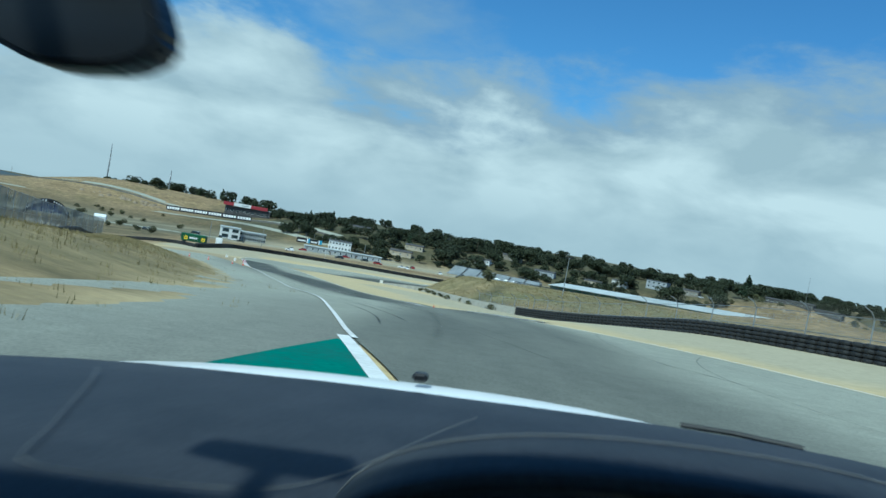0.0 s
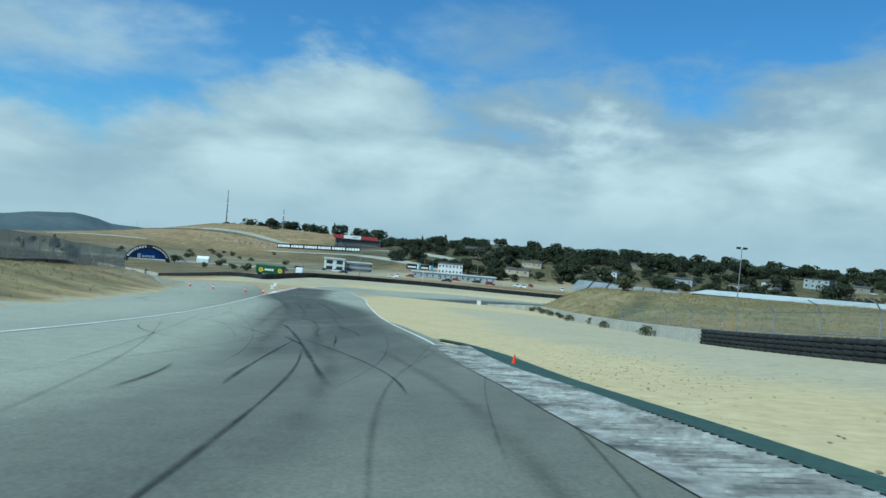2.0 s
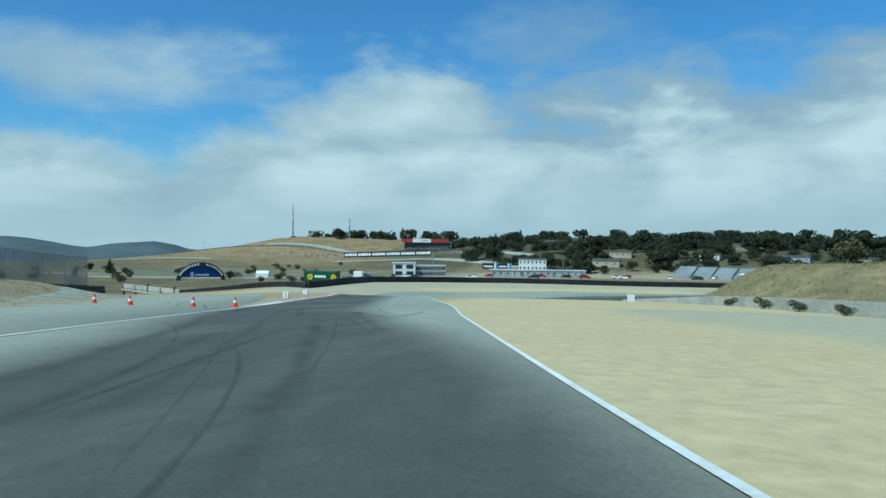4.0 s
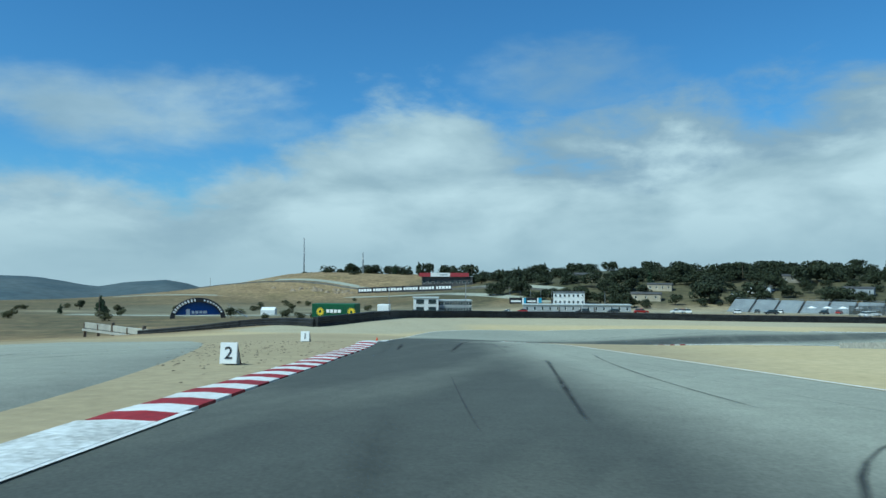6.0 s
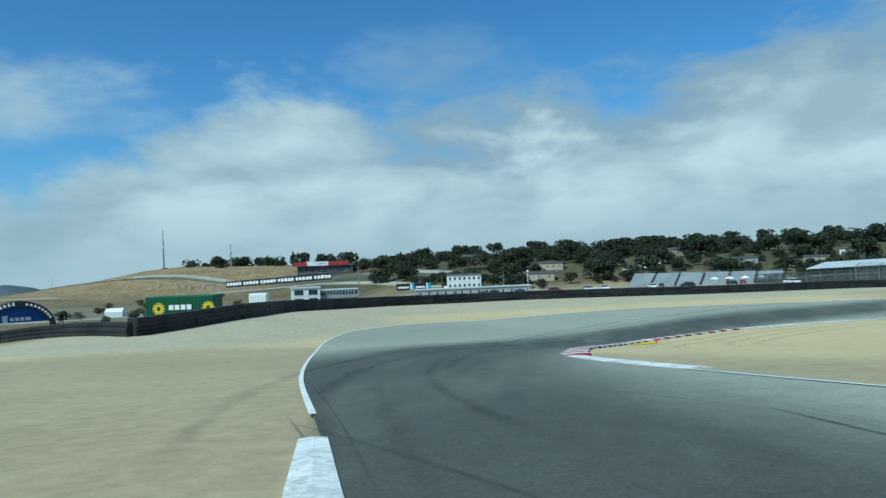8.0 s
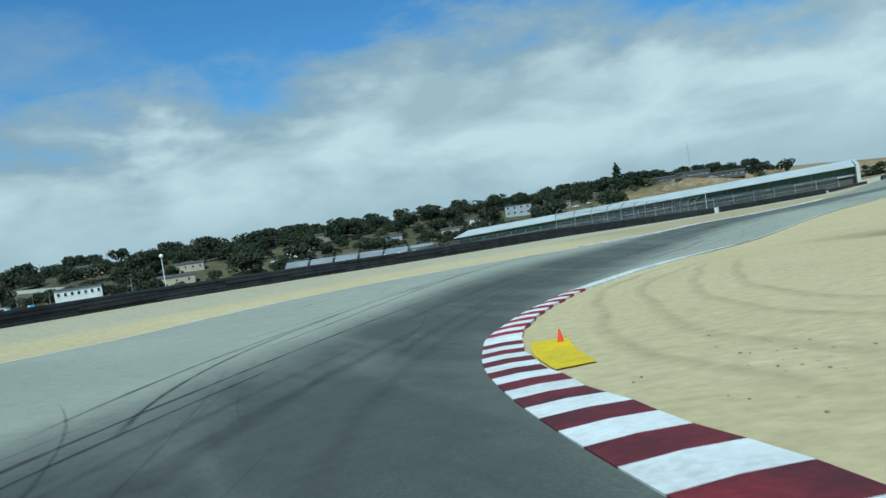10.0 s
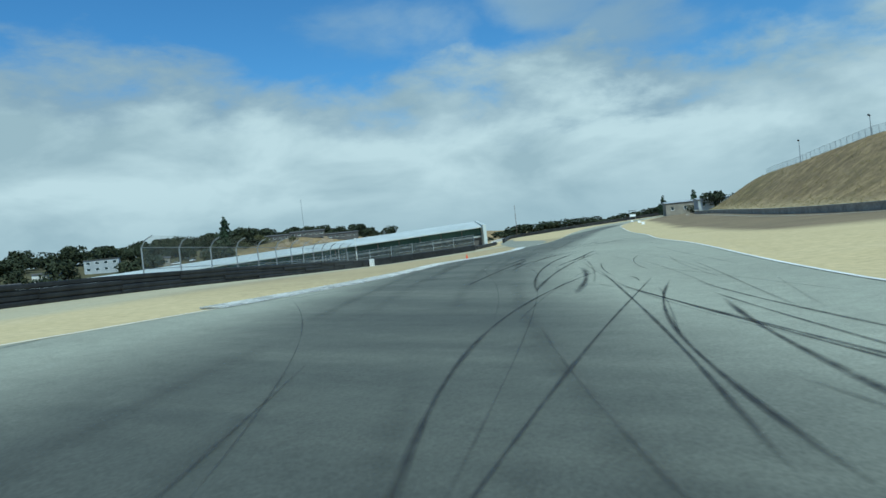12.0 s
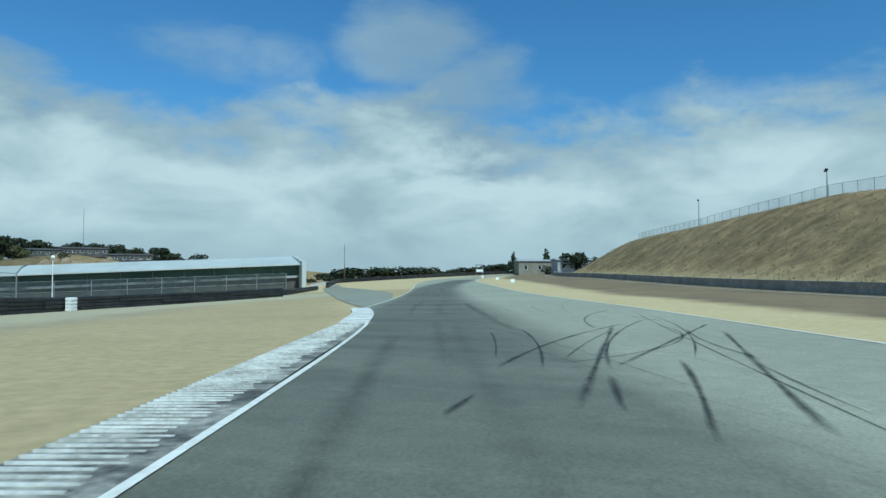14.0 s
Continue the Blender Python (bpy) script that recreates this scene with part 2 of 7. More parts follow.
# ---- materials ----
def material(name, rough=0.9, metal=0.0, colour=(0.5, 0.5, 0.5)):
    m = bpy.data.materials.new(name)
    m.use_nodes = True
    b = m.node_tree.nodes["Principled BSDF"]
    b.inputs["Roughness"].default_value, b.inputs["Metallic"].default_value = rough, metal
    b.inputs["Base Color"].default_value = (*colour, 1)
    b.inputs["Specular IOR Level"].default_value = 0.3
    return m


def noise_node(m, scale, detail=4.0, rough=0.55, stretch=None, turn=0.0):
    n = m.node_tree.nodes
    co = n.new("ShaderNodeTexCoord")
    tex = n.new("ShaderNodeTexNoise")
    tex.inputs["Scale"].default_value, tex.inputs["Detail"].default_value, tex.inputs["Roughness"].default_value = scale, detail, rough
    if stretch:
        mp = n.new("ShaderNodeMapping")
        mp.inputs["Scale"].default_value, mp.inputs["Rotation"].default_value = stretch, (0, 0, turn)
        link(m.node_tree, co.outputs["Object"], mp.inputs[0])
        link(m.node_tree, mp.outputs[0], tex.inputs["Vector"])
    else:
        link(m.node_tree, co.outputs["Object"], tex.inputs["Vector"])
    return tex.outputs["Fac"]


def ramp(m, fac, stops):
    r = m.node_tree.nodes.new("ShaderNodeValToRGB")
    e = r.color_ramp.elements
    while len(e) < len(stops):
        e.new(0.5)
    for el, (p, c) in zip(e, stops):
        el.position, el.color = p, (*c, 1) if len(c) == 3 else c
    link(m.node_tree, fac, r.inputs[0])
    return r.outputs["Color"]


def mixed(m, fac, a, b, mode="MIX"):
    x = m.node_tree.nodes.new("ShaderNodeMixRGB")
    x.blend_type = mode
    for i, v in enumerate((fac, a, b)):
        if isinstance(v, (int, float)):
            x.inputs[i].default_value = v
        elif isinstance(v, tuple):
            x.inputs[i].default_value = (*v, 1)
        else:
            link(m.node_tree, v, x.inputs[i])
    return x.outputs[0]


def colour_in(m, c):
    link(m.node_tree, c, m.node_tree.nodes["Principled BSDF"].inputs["Base Color"])


def bump_in(m, fac, strength, distance):
    b = m.node_tree.nodes.new("ShaderNodeBump")
    b.inputs["Strength"].default_value, b.inputs["Distance"].default_value = strength, distance
    link(m.node_tree, fac, b.inputs["Height"])
    link(m.node_tree, b.outputs[0], m.node_tree.nodes["Principled BSDF"].inputs["Normal"])


def attribute(m, name):
    a = m.node_tree.nodes.new("ShaderNodeAttribute")
    a.attribute_name = name
    return a.outputs["Fac"]


def two_tone(name, a, b, scale, fine, rough=0.9, bump=0.3, depth=0.02, fine_amount=0.35, metal=0.0):
    """Two colours in large soft stains, broken up by a fine grain."""
    m = material(name, rough, metal)
    large = noise_node(m, scale, 5.0, 0.6)
    small = noise_node(m, fine, 3.0, 0.6)
    c = ramp(m, large, [(0.36, a), (0.64, b)])
    c = mixed(m, fine_amount, c, ramp(m, small, [(0.3, (0.25, 0.25, 0.25)), (0.7, (0.95, 0.95, 0.95))]), "OVERLAY")
    colour_in(m, c)
    bump_in(m, small, bump, depth)
    return m


MAT = {}


def make_ground_material():
    """Dry grassland, with the sand of the verges where the sheet carries it."""
    m = material("dry_ground", 0.97)
    big = noise_node(m, 0.018, 6.0, 0.6)
    mid = noise_node(m, 0.22, 5.0, 0.65)
    fine = noise_node(m, 3.1, 4.0, 0.65)
    grass = ramp(m, big, [(0.34, (0.21, 0.155, 0.075)), (0.52, (0.29, 0.22, 0.118)), (0.68, (0.20, 0.16, 0.075))])
    strata = noise_node(m, 0.34, 7.0, 0.72, (1.0, 0.6, 1.5), radians(24))
    grass = mixed(m, 0.62, grass, ramp(m, strata, [(0.36, (0.16, 0.145, 0.135)), (0.55, (0.5, 0.48, 0.46)), (0.66, (0.86, 0.82, 0.76))]), "OVERLAY")
    grass = mixed(m, 0.5, grass, ramp(m, mid, [(0.3, (0.28, 0.26, 0.24)), (0.7, (0.78, 0.76, 0.72))]), "OVERLAY")
    sand = ramp(m, mid, [(0.30, (0.475, 0.382, 0.205)), (0.70, (0.515, 0.42, 0.235))])
    gravel = ramp(m, mid, [(0.30, (0.38, 0.335, 0.22)), (0.70, (0.42, 0.375, 0.25))])
    brown = ramp(m, mid, [(0.35, (0.165, 0.125, 0.075)), (0.65, (0.225, 0.172, 0.10))])
    dark = ramp(m, mid, [(0.35, (0.028, 0.034, 0.018)), (0.65, (0.075, 0.075, 0.035))])
    c = mixed(m, attribute(m, "sand"), grass, sand)
    green = ramp(m, mid, [(0.35, (0.115, 0.118, 0.045)), (0.65, (0.235, 0.205, 0.098))])
    c = mixed(m, attribute(m, "green"), c, green)
    c = mixed(m, attribute(m, "gravel"), c, gravel)
    c = mixed(m, attribute(m, "brown"), c, brown)
    c = mixed(m, attribute(m, "scrub"), c, dark)
    c = mixed(m, 0.45, c, ramp(m, fine, [(0.3, (0.34, 0.34, 0.34)), (0.7, (0.68, 0.68, 0.68))]), "OVERLAY")
    colour_in(m, c)
    bump_in(m, fine, 0.45, 0.05)
    return m


def make_asphalt(name, pale, dark):
    m = material(name, 0.86)
    big = noise_node(m, 0.07, 5.0, 0.6)
    streak = noise_node(m, 0.5, 4.0, 0.6, (1.0, 0.16, 1.0), radians(18))
    fine = noise_node(m, 26.0, 3.0, 0.7)
    light = ramp(m, big, [(0.35, pale), (0.65, tuple(v * 0.84 for v in pale))])
    worn = ramp(m, streak, [(0.3, dark), (0.75, tuple(v * 1.35 for v in dark))])
    r = attribute(m, "rubber")
    soft = m.node_tree.nodes.new("ShaderNodeMath")
    soft.operation, soft.use_clamp = "MULTIPLY_ADD", True
    soft.inputs[2].default_value = -0.12
    wob = m.node_tree.nodes.new("ShaderNodeMapRange")
    wob.inputs["To Min"].default_value, wob.inputs["To Max"].default_value = 0.55, 1.65
    link(m.node_tree, streak, wob.inputs["Value"])
    link(m.node_tree, r, soft.inputs[0])
    link(m.node_tree, wob.outputs[0], soft.inputs[1])
    c = mixed(m, soft.outputs[0], light, worn)
    patch = noise_node(m, 2.2, 6.0, 0.72)
    c = mixed(m, 0.3, c, ramp(m, patch, [(0.3, (0.3, 0.3, 0.3)), (0.7, (0.7, 0.7, 0.7))]), "OVERLAY")
    c = mixed(m, 0.6, c, ramp(m, fine, [(0.3, (0.3, 0.3, 0.3)), (0.7, (0.7, 0.7, 0.7))]), "OVERLAY")
    colour_in(m, c)
    bump_in(m, fine, 0.35, 0.006)
    return m


MAT["ground"] = make_ground_material()
MAT["asphalt"] = make_asphalt("track_asphalt", (0.328, 0.332, 0.262), (0.062, 0.065, 0.055))
MAT["pad"] = make_asphalt("runoff_asphalt", (0.37, 0.372, 0.292), (0.12, 0.12, 0.10))
MAT["white"] = two_tone("worn_white_paint", (0.72, 0.72, 0.68), (0.58, 0.57, 0.53), 0.8, 9.0, 0.75, 0.2, 0.003, 0.3)
MAT["wornwhite"] = two_tone("scuffed_white_paint", (0.72, 0.72, 0.68), (0.40, 0.395, 0.365), 1.7, 11.0, 0.8, 0.3, 0.004, 0.5)
MAT["oldwhite"] = two_tone("grimy_white_paint", (0.52, 0.52, 0.48), (0.20, 0.20, 0.185), 1.7, 11.0, 0.85, 0.3, 0.004, 0.5)
MAT["red"] = two_tone("kerb_red_paint", (0.27, 0.018, 0.022), (0.20, 0.02, 0.026), 0.8, 9.0, 0.7, 0.2, 0.003, 0.4)
MAT["green"] = two_tone("kerb_green_paint", (0.0, 0.16, 0.105), (0.01, 0.115, 0.085), 0.5, 9.0, 0.75, 0.2, 0.003, 0.3)
MAT["darkgreen"] = two_tone("faded_green_paint", (0.032, 0.06, 0.05), (0.042, 0.078, 0.063), 0.5, 9.0, 0.8, 0.2, 0.003, 0.4)
MAT["yellow"] = two_tone("yellow_paint", (0.72, 0.48, 0.0), (0.55, 0.40, 0.01), 0.9, 9.0, 0.75, 0.2, 0.003, 0.3)
MAT["concrete"] = two_tone("weathered_concrete", (0.40, 0.385, 0.33), (0.30, 0.29, 0.25), 0.35, 6.0, 0.9, 0.3, 0.01, 0.35)
MAT["rubber"] = two_tone("black_rubber", (0.012, 0.013, 0.014), (0.03, 0.031, 0.032), 0.7, 6.0, 0.6, 0.3, 0.01, 0.3)
MAT["steel"] = two_tone("galvanised_steel", (0.33, 0.35, 0.36), (0.24, 0.25, 0.26), 1.0, 8.0, 0.5, 0.1, 0.002, 0.2, 0.6)


# ---- the land ----
def spread(lo, hi, step, reach, growth):
    """Grid lines: even within lo..hi, ever wider out to reach."""
    inner = list(np.arange(lo, hi + 0.01, step))
    out, s, v = [], step, hi
    while v < reach:
        s *= growth
        v += s
        out.append(v)
    left, s, v = [], step, lo
    while v > -reach:
        s *= growth
        v -= s
        left.append(v)
    return np.array(left[::-1] + inner + out)


LEFT = [(-8, -26), (-0.9, -6), (0.55, 2.5), (-1.1, 11.5), (-2.4, 18.5), (-4.25, 28), (-6.5, 37), (-9.4, 48), (-13.0, 61), (-17.4, 74.8), (-20.9, 85.5), (-26.2, 101),
        (-30.6, 115.8), (-34.9, 131), (-37.6, 139.8), (-40.4, 147.9), (-43.8, 158), (-47.0, 170), (-49.6, 182), (-49.9, 192.5), (-46.2, 203), (-39.4, 212.8),
        (-30, 218.7), (-18, 221.5), (-5, 224.6), (8, 227.2), (23, 233.5), (43.8, 242.4), (57, 249.5), (110, 271), (180, 300), (228, 312), (275, 298)]
RIGHT = [(9, -30), (11, -8), (10.8, 6), (9.5, 18), (6.5, 30), (3.75, 37), (1.7, 44.8), (-1.05, 55), (-4.4, 65.5), (-8.2, 76.3), (-10.9, 84.5), (-16.25, 101.7),
         (-19.8, 113.9), (-24.3, 126.3), (-28.5, 137.5), (-31.8, 146), (-35.2, 156), (-37.0, 165), (-36.2, 172), (-34.7, 178.6), (-33.1, 184), (-30.3, 189.8),
         (-25.7, 194.7), (-20.9, 198.75), (-14.9, 202.55), (-0.2, 209.2), (13, 215.7), (38, 226.9), (60, 235.9), (108, 256.8), (180, 286), (222, 294), (258, 286)]
LINE = [(2, -10), (1.5, 8), (2.4, 27), (-0.5, 45), (-8, 66), (-15, 85), (-24, 103), (-30, 120), (-35, 137), (-40.6, 152), (-41.8, 164), (-39.4, 174.5),
        (-35.3, 185.5), (-29, 196), (-19.5, 206.5), (-5, 216.8), (9.5, 225.2), (30, 234.6), (40, 238.8), (75, 253.5), (130, 275), (190, 293)]   # where the cars run


def add_attribute(me, name, values):
    a = me.attributes.new(name, "FLOAT", "POINT")
    a.data.foreach_set("value", np.asarray(values, np.float32).ravel())


BARRIER = smooth_line([(-62, 182), (-60, 195), (-60, 208), (-53, 222), (-38, 233), (-12, 242), (10, 250), (35, 262.6), (63.4, 279.7), (80, 283.5), (101.4, 285.6)], 3)


SHEET = []


def gz(x, y):
    """Height of the built sheet of land at one place."""
    xs, ys, z = SHEET
    i = next_below(xs, x)
    j = next_below(ys, y)
    u, v = (x - xs[i]) / (xs[i + 1] - xs[i]), (y - ys[j]) / (ys[j + 1] - ys[j])
    return (z[j][i] * (1 - u) + z[j][i + 1] * u) * (1 - v) + (z[j + 1][i] * (1 - u) + z[j + 1][i + 1] * u) * v


def next_below(line, v):
    lo, hi = 0, len(line) - 1
    while hi - lo > 1:
        mid = (lo + hi) // 2
        if line[mid] <= v:
            lo = mid
        else:
            hi = mid
    return lo


def make_ground():
    xs, ys = spread(-110, 240, 2.0, 4600, 1.13), spread(-40, 310, 2.0, 4600, 1.13)
    gx, gy = np.meshgrid(xs, ys)
    z = ground(gx, gy)
    SHEET.extend([xs.tolist(), ys.tolist(), z.tolist()])
    nx, ny = len(xs), len(ys)
    verts = np.stack([gx.ravel(), gy.ravel(), z.ravel()], 1)
    faces = [(j * nx + i, j * nx + i + 1, (j + 1) * nx + i + 1, (j + 1) * nx + i) for j in range(ny - 1) for i in range(nx - 1)]
    ob = from_lists("ground", verts, faces, MAT["ground"], smooth=True)
    centre = smooth_line([((a[0] + b[0]) / 2, (a[1] + b[1]) / 2) for a, b in zip(LEFT, RIGHT)], 6)
    x, y = verts[:, 0], verts[:, 1]
    wob = np.array([noise.noise(Vector((p[0] * 0.06, p[1] * 0.06, 0))) for p in verts])
    d = distance_to(x, y, centre)
    foot = np.where(y > 125, side_of_foot(x, y), -60.0)
    sand = ease(60, 38, d + 6 * wob) * ease(6, 0, foot)
    inner = ease(78, 60, np.hypot(x - 8, y - 172)) * ease(6, 0, foot)
    sand = np.maximum(sand, inner)
    bank = ease(0.2, 1.6, behind_wall(x, y)) * ease(80, 96, y + 5 * wob) * ease(203, 192, y + 6 * wob) * ease(85, 45, x + 20 * wob)
    sand = sand * (1 - bank)
    left_mound = ease(9.5, 7.5, distance_to(x, y, MOUND) + 1.5 * wob)
    sand = sand * (1 - left_mound) * ease(-75, -62, x)
    bar = distance_to(x, y, BARRIER)
    gravel = ease(12, 9.5, bar + 2 * wob) * ease(60, 45, d) * (x > -70)
    right = smooth_line([(18, 20), (14, 50), (8, 72), (2, 95), (-4, 115)], 5)
    gravel = np.maximum(gravel, ease(8, 6.5, distance_to(x, y, right) + 2 * wob) * (1 - bank))
    brown = ease(-16.2, -14.6, foot + wob + 0.25 * np.clip(60 - x, 0, 30)) * ease(1, -1, foot) * ease(26, 40, x) * (y > 170)
    tan = ease(26, 22, np.hypot(x + 48, (y - 130) * 0.6)) + ease(16, 12, distance_to(x, y, np.array([(-34.0, 112.0), (-46.0, 160.0)]) - np.array([3.0, 0.0])))
    gravel_left = np.clip(tan, 0, 1) * 0.35
    pit = ease(330, 380, y) * ease(520, 470, y) * ease(-330, -280, x) * ease(200, 150, x)
    scrub = ease(475, 540, y + 25 * wob) * ease(-260, -150, x + 60 * wob) * ease(420, 330, x)
    scrub = np.maximum(scrub * (0.86 + 0.2 * wob), ease(1500, 2200, np.hypot(x, y)) * 0.8)
    add_attribute(ob.data, "sand", sand)
    add_attribute(ob.data, "gravel", np.maximum(np.maximum(gravel, pit * 0.7), gravel_left))
    low = ease(-90, -140, x) * ease(215, 260, y) * ease(640, 480, y) * (0.62 + 0.7 * wob)
    brown = np.maximum(brown, 0.42 * np.clip(tan, 0, 1))
    scrub = np.maximum(scrub, np.clip(low, 0, 0.7))
    golden = 0.38 * ease(-4, 10, x) * ease(24, 20, bar) * ease(8, 10, bar)
    brown = np.maximum(brown, golden)
    ditch = ease(2.6, 0.8, distance_to(x, y, np.array([(5.5, 114.0), (15.5, 146.0)])))
    scrub = np.maximum(scrub, 0.55 * ditch)
    add_attribute(ob.data, "green", np.maximum(bank * np.clip(0.62 + 0.6 * wob, 0, 1), left_mound * np.clip(0.4 + 0.5 * wob, 0, 1)))
    add_attribute(ob.data, "brown", brown)
    add_attribute(ob.data, "scrub", scrub)
    return tagged(ob, "dry golden grassland with pale sandy verges", "ground", kind="structure")


make_ground()


def strip(name, left, right, across, lift, mat, rubber=None, parent=None, dive=0.0):
    """A draped sheet between two lines of the same number of points."""
    n, k = len(left), across
    t = np.linspace(0, 1, k)[None, :, None]
    p = (left[:, None, :] * (1 - t) + right[:, None, :] * t).reshape(-1, 2)
    z = ground(p[:, 0], p[:, 1]) + lift
    if dive:
        rim = np.ones((n, k), bool)
        rim[1:-1, 1:-1] = False
        z = z - dive * rim.ravel()
    faces = [(i * k + j, i * k + j + 1, (i + 1) * k + j + 1, (i + 1) * k + j) for i in range(n - 1) for j in range(k - 1)]
    ob = from_lists(name, np.c_[p, z], faces, mat, parent, smooth=True)
    add_attribute(ob.data, "rubber", rubber(p[:, 0], p[:, 1]) if rubber else np.zeros(len(p)))
    return ob


def even(points, n):
    """The same line with n points at even steps of its own parts."""
    p = smooth_line(points, 0.5)
    s = np.r_[0, np.cumsum(np.linalg.norm(np.diff(p, axis=0), axis=1))]
    t = np.linspace(0, s[-1], n)
    return np.stack([np.interp(t, s, p[:, 0]), np.interp(t, s, p[:, 1])], 1)


def paired(left, right, k):
    """Both edges, with k points between each pair of stations."""
    def fine(p):
        q = np.array(p, float)
        q = np.vstack([2 * q[0] - q[1], q, 2 * q[-1] - q[-2]])
        out = []
        for i in range(1, len(q) - 2):
            for t in np.arange(k) / k:
                out.append(0.5 * (2 * q[i] + (q[i + 1] - q[i - 1]) * t + (2 * q[i - 1] - 5 * q[i] + 4 * q[i + 1] - q[i + 2]) * t * t
                                  + (3 * q[i] - q[i - 1] - 3 * q[i + 1] + q[i + 2]) * t ** 3))
        out.append(q[-2])
        return np.array(out)
    return fine(left), fine(right)


ROAD_L, ROAD_R = paired(LEFT, RIGHT, 10)
RACING = smooth_line(LINE, 2)


def rubber_on(x, y):
    d = distance_to(x, y, RACING)
    wide = 5.0 + 2.8 * ease(135, 160, y) * ease(5, -20, x)
    return ease(wide, 1.8, d) * (1 - 0.18 * ease(-24, 10, x) * ease(170, 190, y)) * (1 - 0.25 * ease(75, 45, y))


def under_kerbs(line):
    """The right edge pushed out a little where kerbs stand on it."""
    d = np.gradient(line, axis=0)
    nrm = np.stack([d[:, 1], -d[:, 0]], 1) / np.linalg.norm(d, axis=1)[:, None]
    k = np.arange(len(line))
    w = 0.45 * (ease(44, 50, k) * ease(90, 84, k) + ease(150, 160, k) * ease(252, 244, k))
    return line + nrm * w[:, None]


tagged(strip("road", ROAD_L, under_kerbs(ROAD_R), 22, 0.04, MAT["asphalt"], rubber_on), "grey worn asphalt race track with dark rubbered line", "road", kind="structure")


def band(name, line, width, lift, mat, label, category, kind="structure", side=0.5):
    """A painted band along a line; side is the share of its width to the left."""
    d = np.gradient(line, axis=0)
    nrm = np.stack([-d[:, 1], d[:, 0]], 1) / np.linalg.norm(d, axis=1)[:, None]
    ob = strip(name, line + nrm * width * side, line - nrm * width * (1 - side), 2, lift, mat)
    return tagged(ob, label, category, kind=kind)


def wall_along(name, line, height, thick, mat, label, category, sink=0.3, rows=1):
    d = np.gradient(line, axis=0)
    nrm = np.stack([-d[:, 1], d[:, 0]], 1) / np.linalg.norm(d, axis=1)[:, None]
    a, b = line + nrm * thick / 2, line - nrm * thick / 2
    z = ground(line[:, 0], line[:, 1])
    n = len(line)
    verts = np.vstack([np.c_[a, z - sink], np.c_[a, z + height], np.c_[b, z + height], np.c_[b, z - sink]])
    faces = []
    for i in range(n - 1):
        for k in range(3):
            faces.append((k * n + i, k * n + i + 1, (k + 1) * n + i + 1, (k + 1) * n + i))
    faces += [(0, n, 2 * n, 3 * n), (n - 1, 4 * n - 1, 3 * n - 1, 2 * n - 1)]
    ob = from_lists(name, verts, faces, mat)
    return tagged(ob, label, category, kind="structure") if label else ob

# ---- painted lines, kerbs and pads ----
PAD_IN = [(0.6, -8), (-1.2, 19), (-3.2, 28), (-5.6, 37), (-8.6, 48), (-12.2, 61), (-16.3, 74.8), (-20.2, 85.5), (-26.1, 101), (-28.5, 106.4), (-31.3, 113), (-34.3, 119.5), (-37.8, 126), (-42.4, 133.5), (-52, 146)]
PAD_OUT = [(-4.6, -8), (-7.2, 19), (-10.0, 29), (-12.3, 38), (-15.2, 49), (-19.8, 63), (-24.5, 76), (-28.5, 86.5), (-36, 99), (-41, 106), (-45, 112), (-50, 118), (-54.5, 126), (-59.5, 136), (-63, 148)]
pad_a, pad_b = paired(PAD_IN, PAD_OUT, 8)
tagged(strip("runoff_pad", pad_b, pad_a, 24, 0.03, MAT["pad"], lambda x, y: 0.25 + 0.5 * ease(9, 3, distance_to(x, y, RACING)), dive=0.07), "pale grey worn asphalt runoff beside the track", "runoff", kind="structure")

side_a, side_b = paired([(57.5, 249.9), (70, 258), (95, 274), (150, 309), (190, 330)], [(58, 249.4), (83, 260.5), (112, 276), (163, 312), (200, 334)], 8)
tagged(strip("access_road", side_a, side_b, 6, 0.035, MAT["asphalt"], lambda x, y: 0.35 + 0 * x), "grey asphalt access road branching off the track", "road", kind="structure")

KERB_FROM, KERB_TO = (int(np.argmax(ROAD_L[:, 1] > y)) for y in (116.5, 149))
LINES = [("left", ROAD_L[28:KERB_FROM], 0.10), ("left", ROAD_L[KERB_TO:], 0.10), ("right", ROAD_R[24:46], 0.10), ("right", ROAD_R[73:172], 0.10), ("right", ROAD_R[250:], 0.13)]
for side, line, w in LINES:
    band("edge_line", even(line[::2], len(line) * 2), w, 0.055, MAT["white"], "thin worn white line along the track edge", "line")
band("edge_line", even([(0.75, 0.5), (0.3, 4.0), (-0.35, 7.2), (-0.95, 10.0)], 20), 0.2, 0.056, MAT["white"], "broad white line beside the green paint", "line")

green_a, green_b = paired([(0.8, -3), (0.65, 1), (0.3, 4), (-0.25, 6.7), (-0.85, 9.2)], [(-2.6, -3), (-2.1, 1), (-1.7, 4.1), (-1.35, 6.7), (-0.95, 9.3)], 6)
tagged(strip("green_apron", green_b, green_a, 6, 0.05, MAT["green"]), "bright green painted apron inside the turn", "paint", kind="structure")


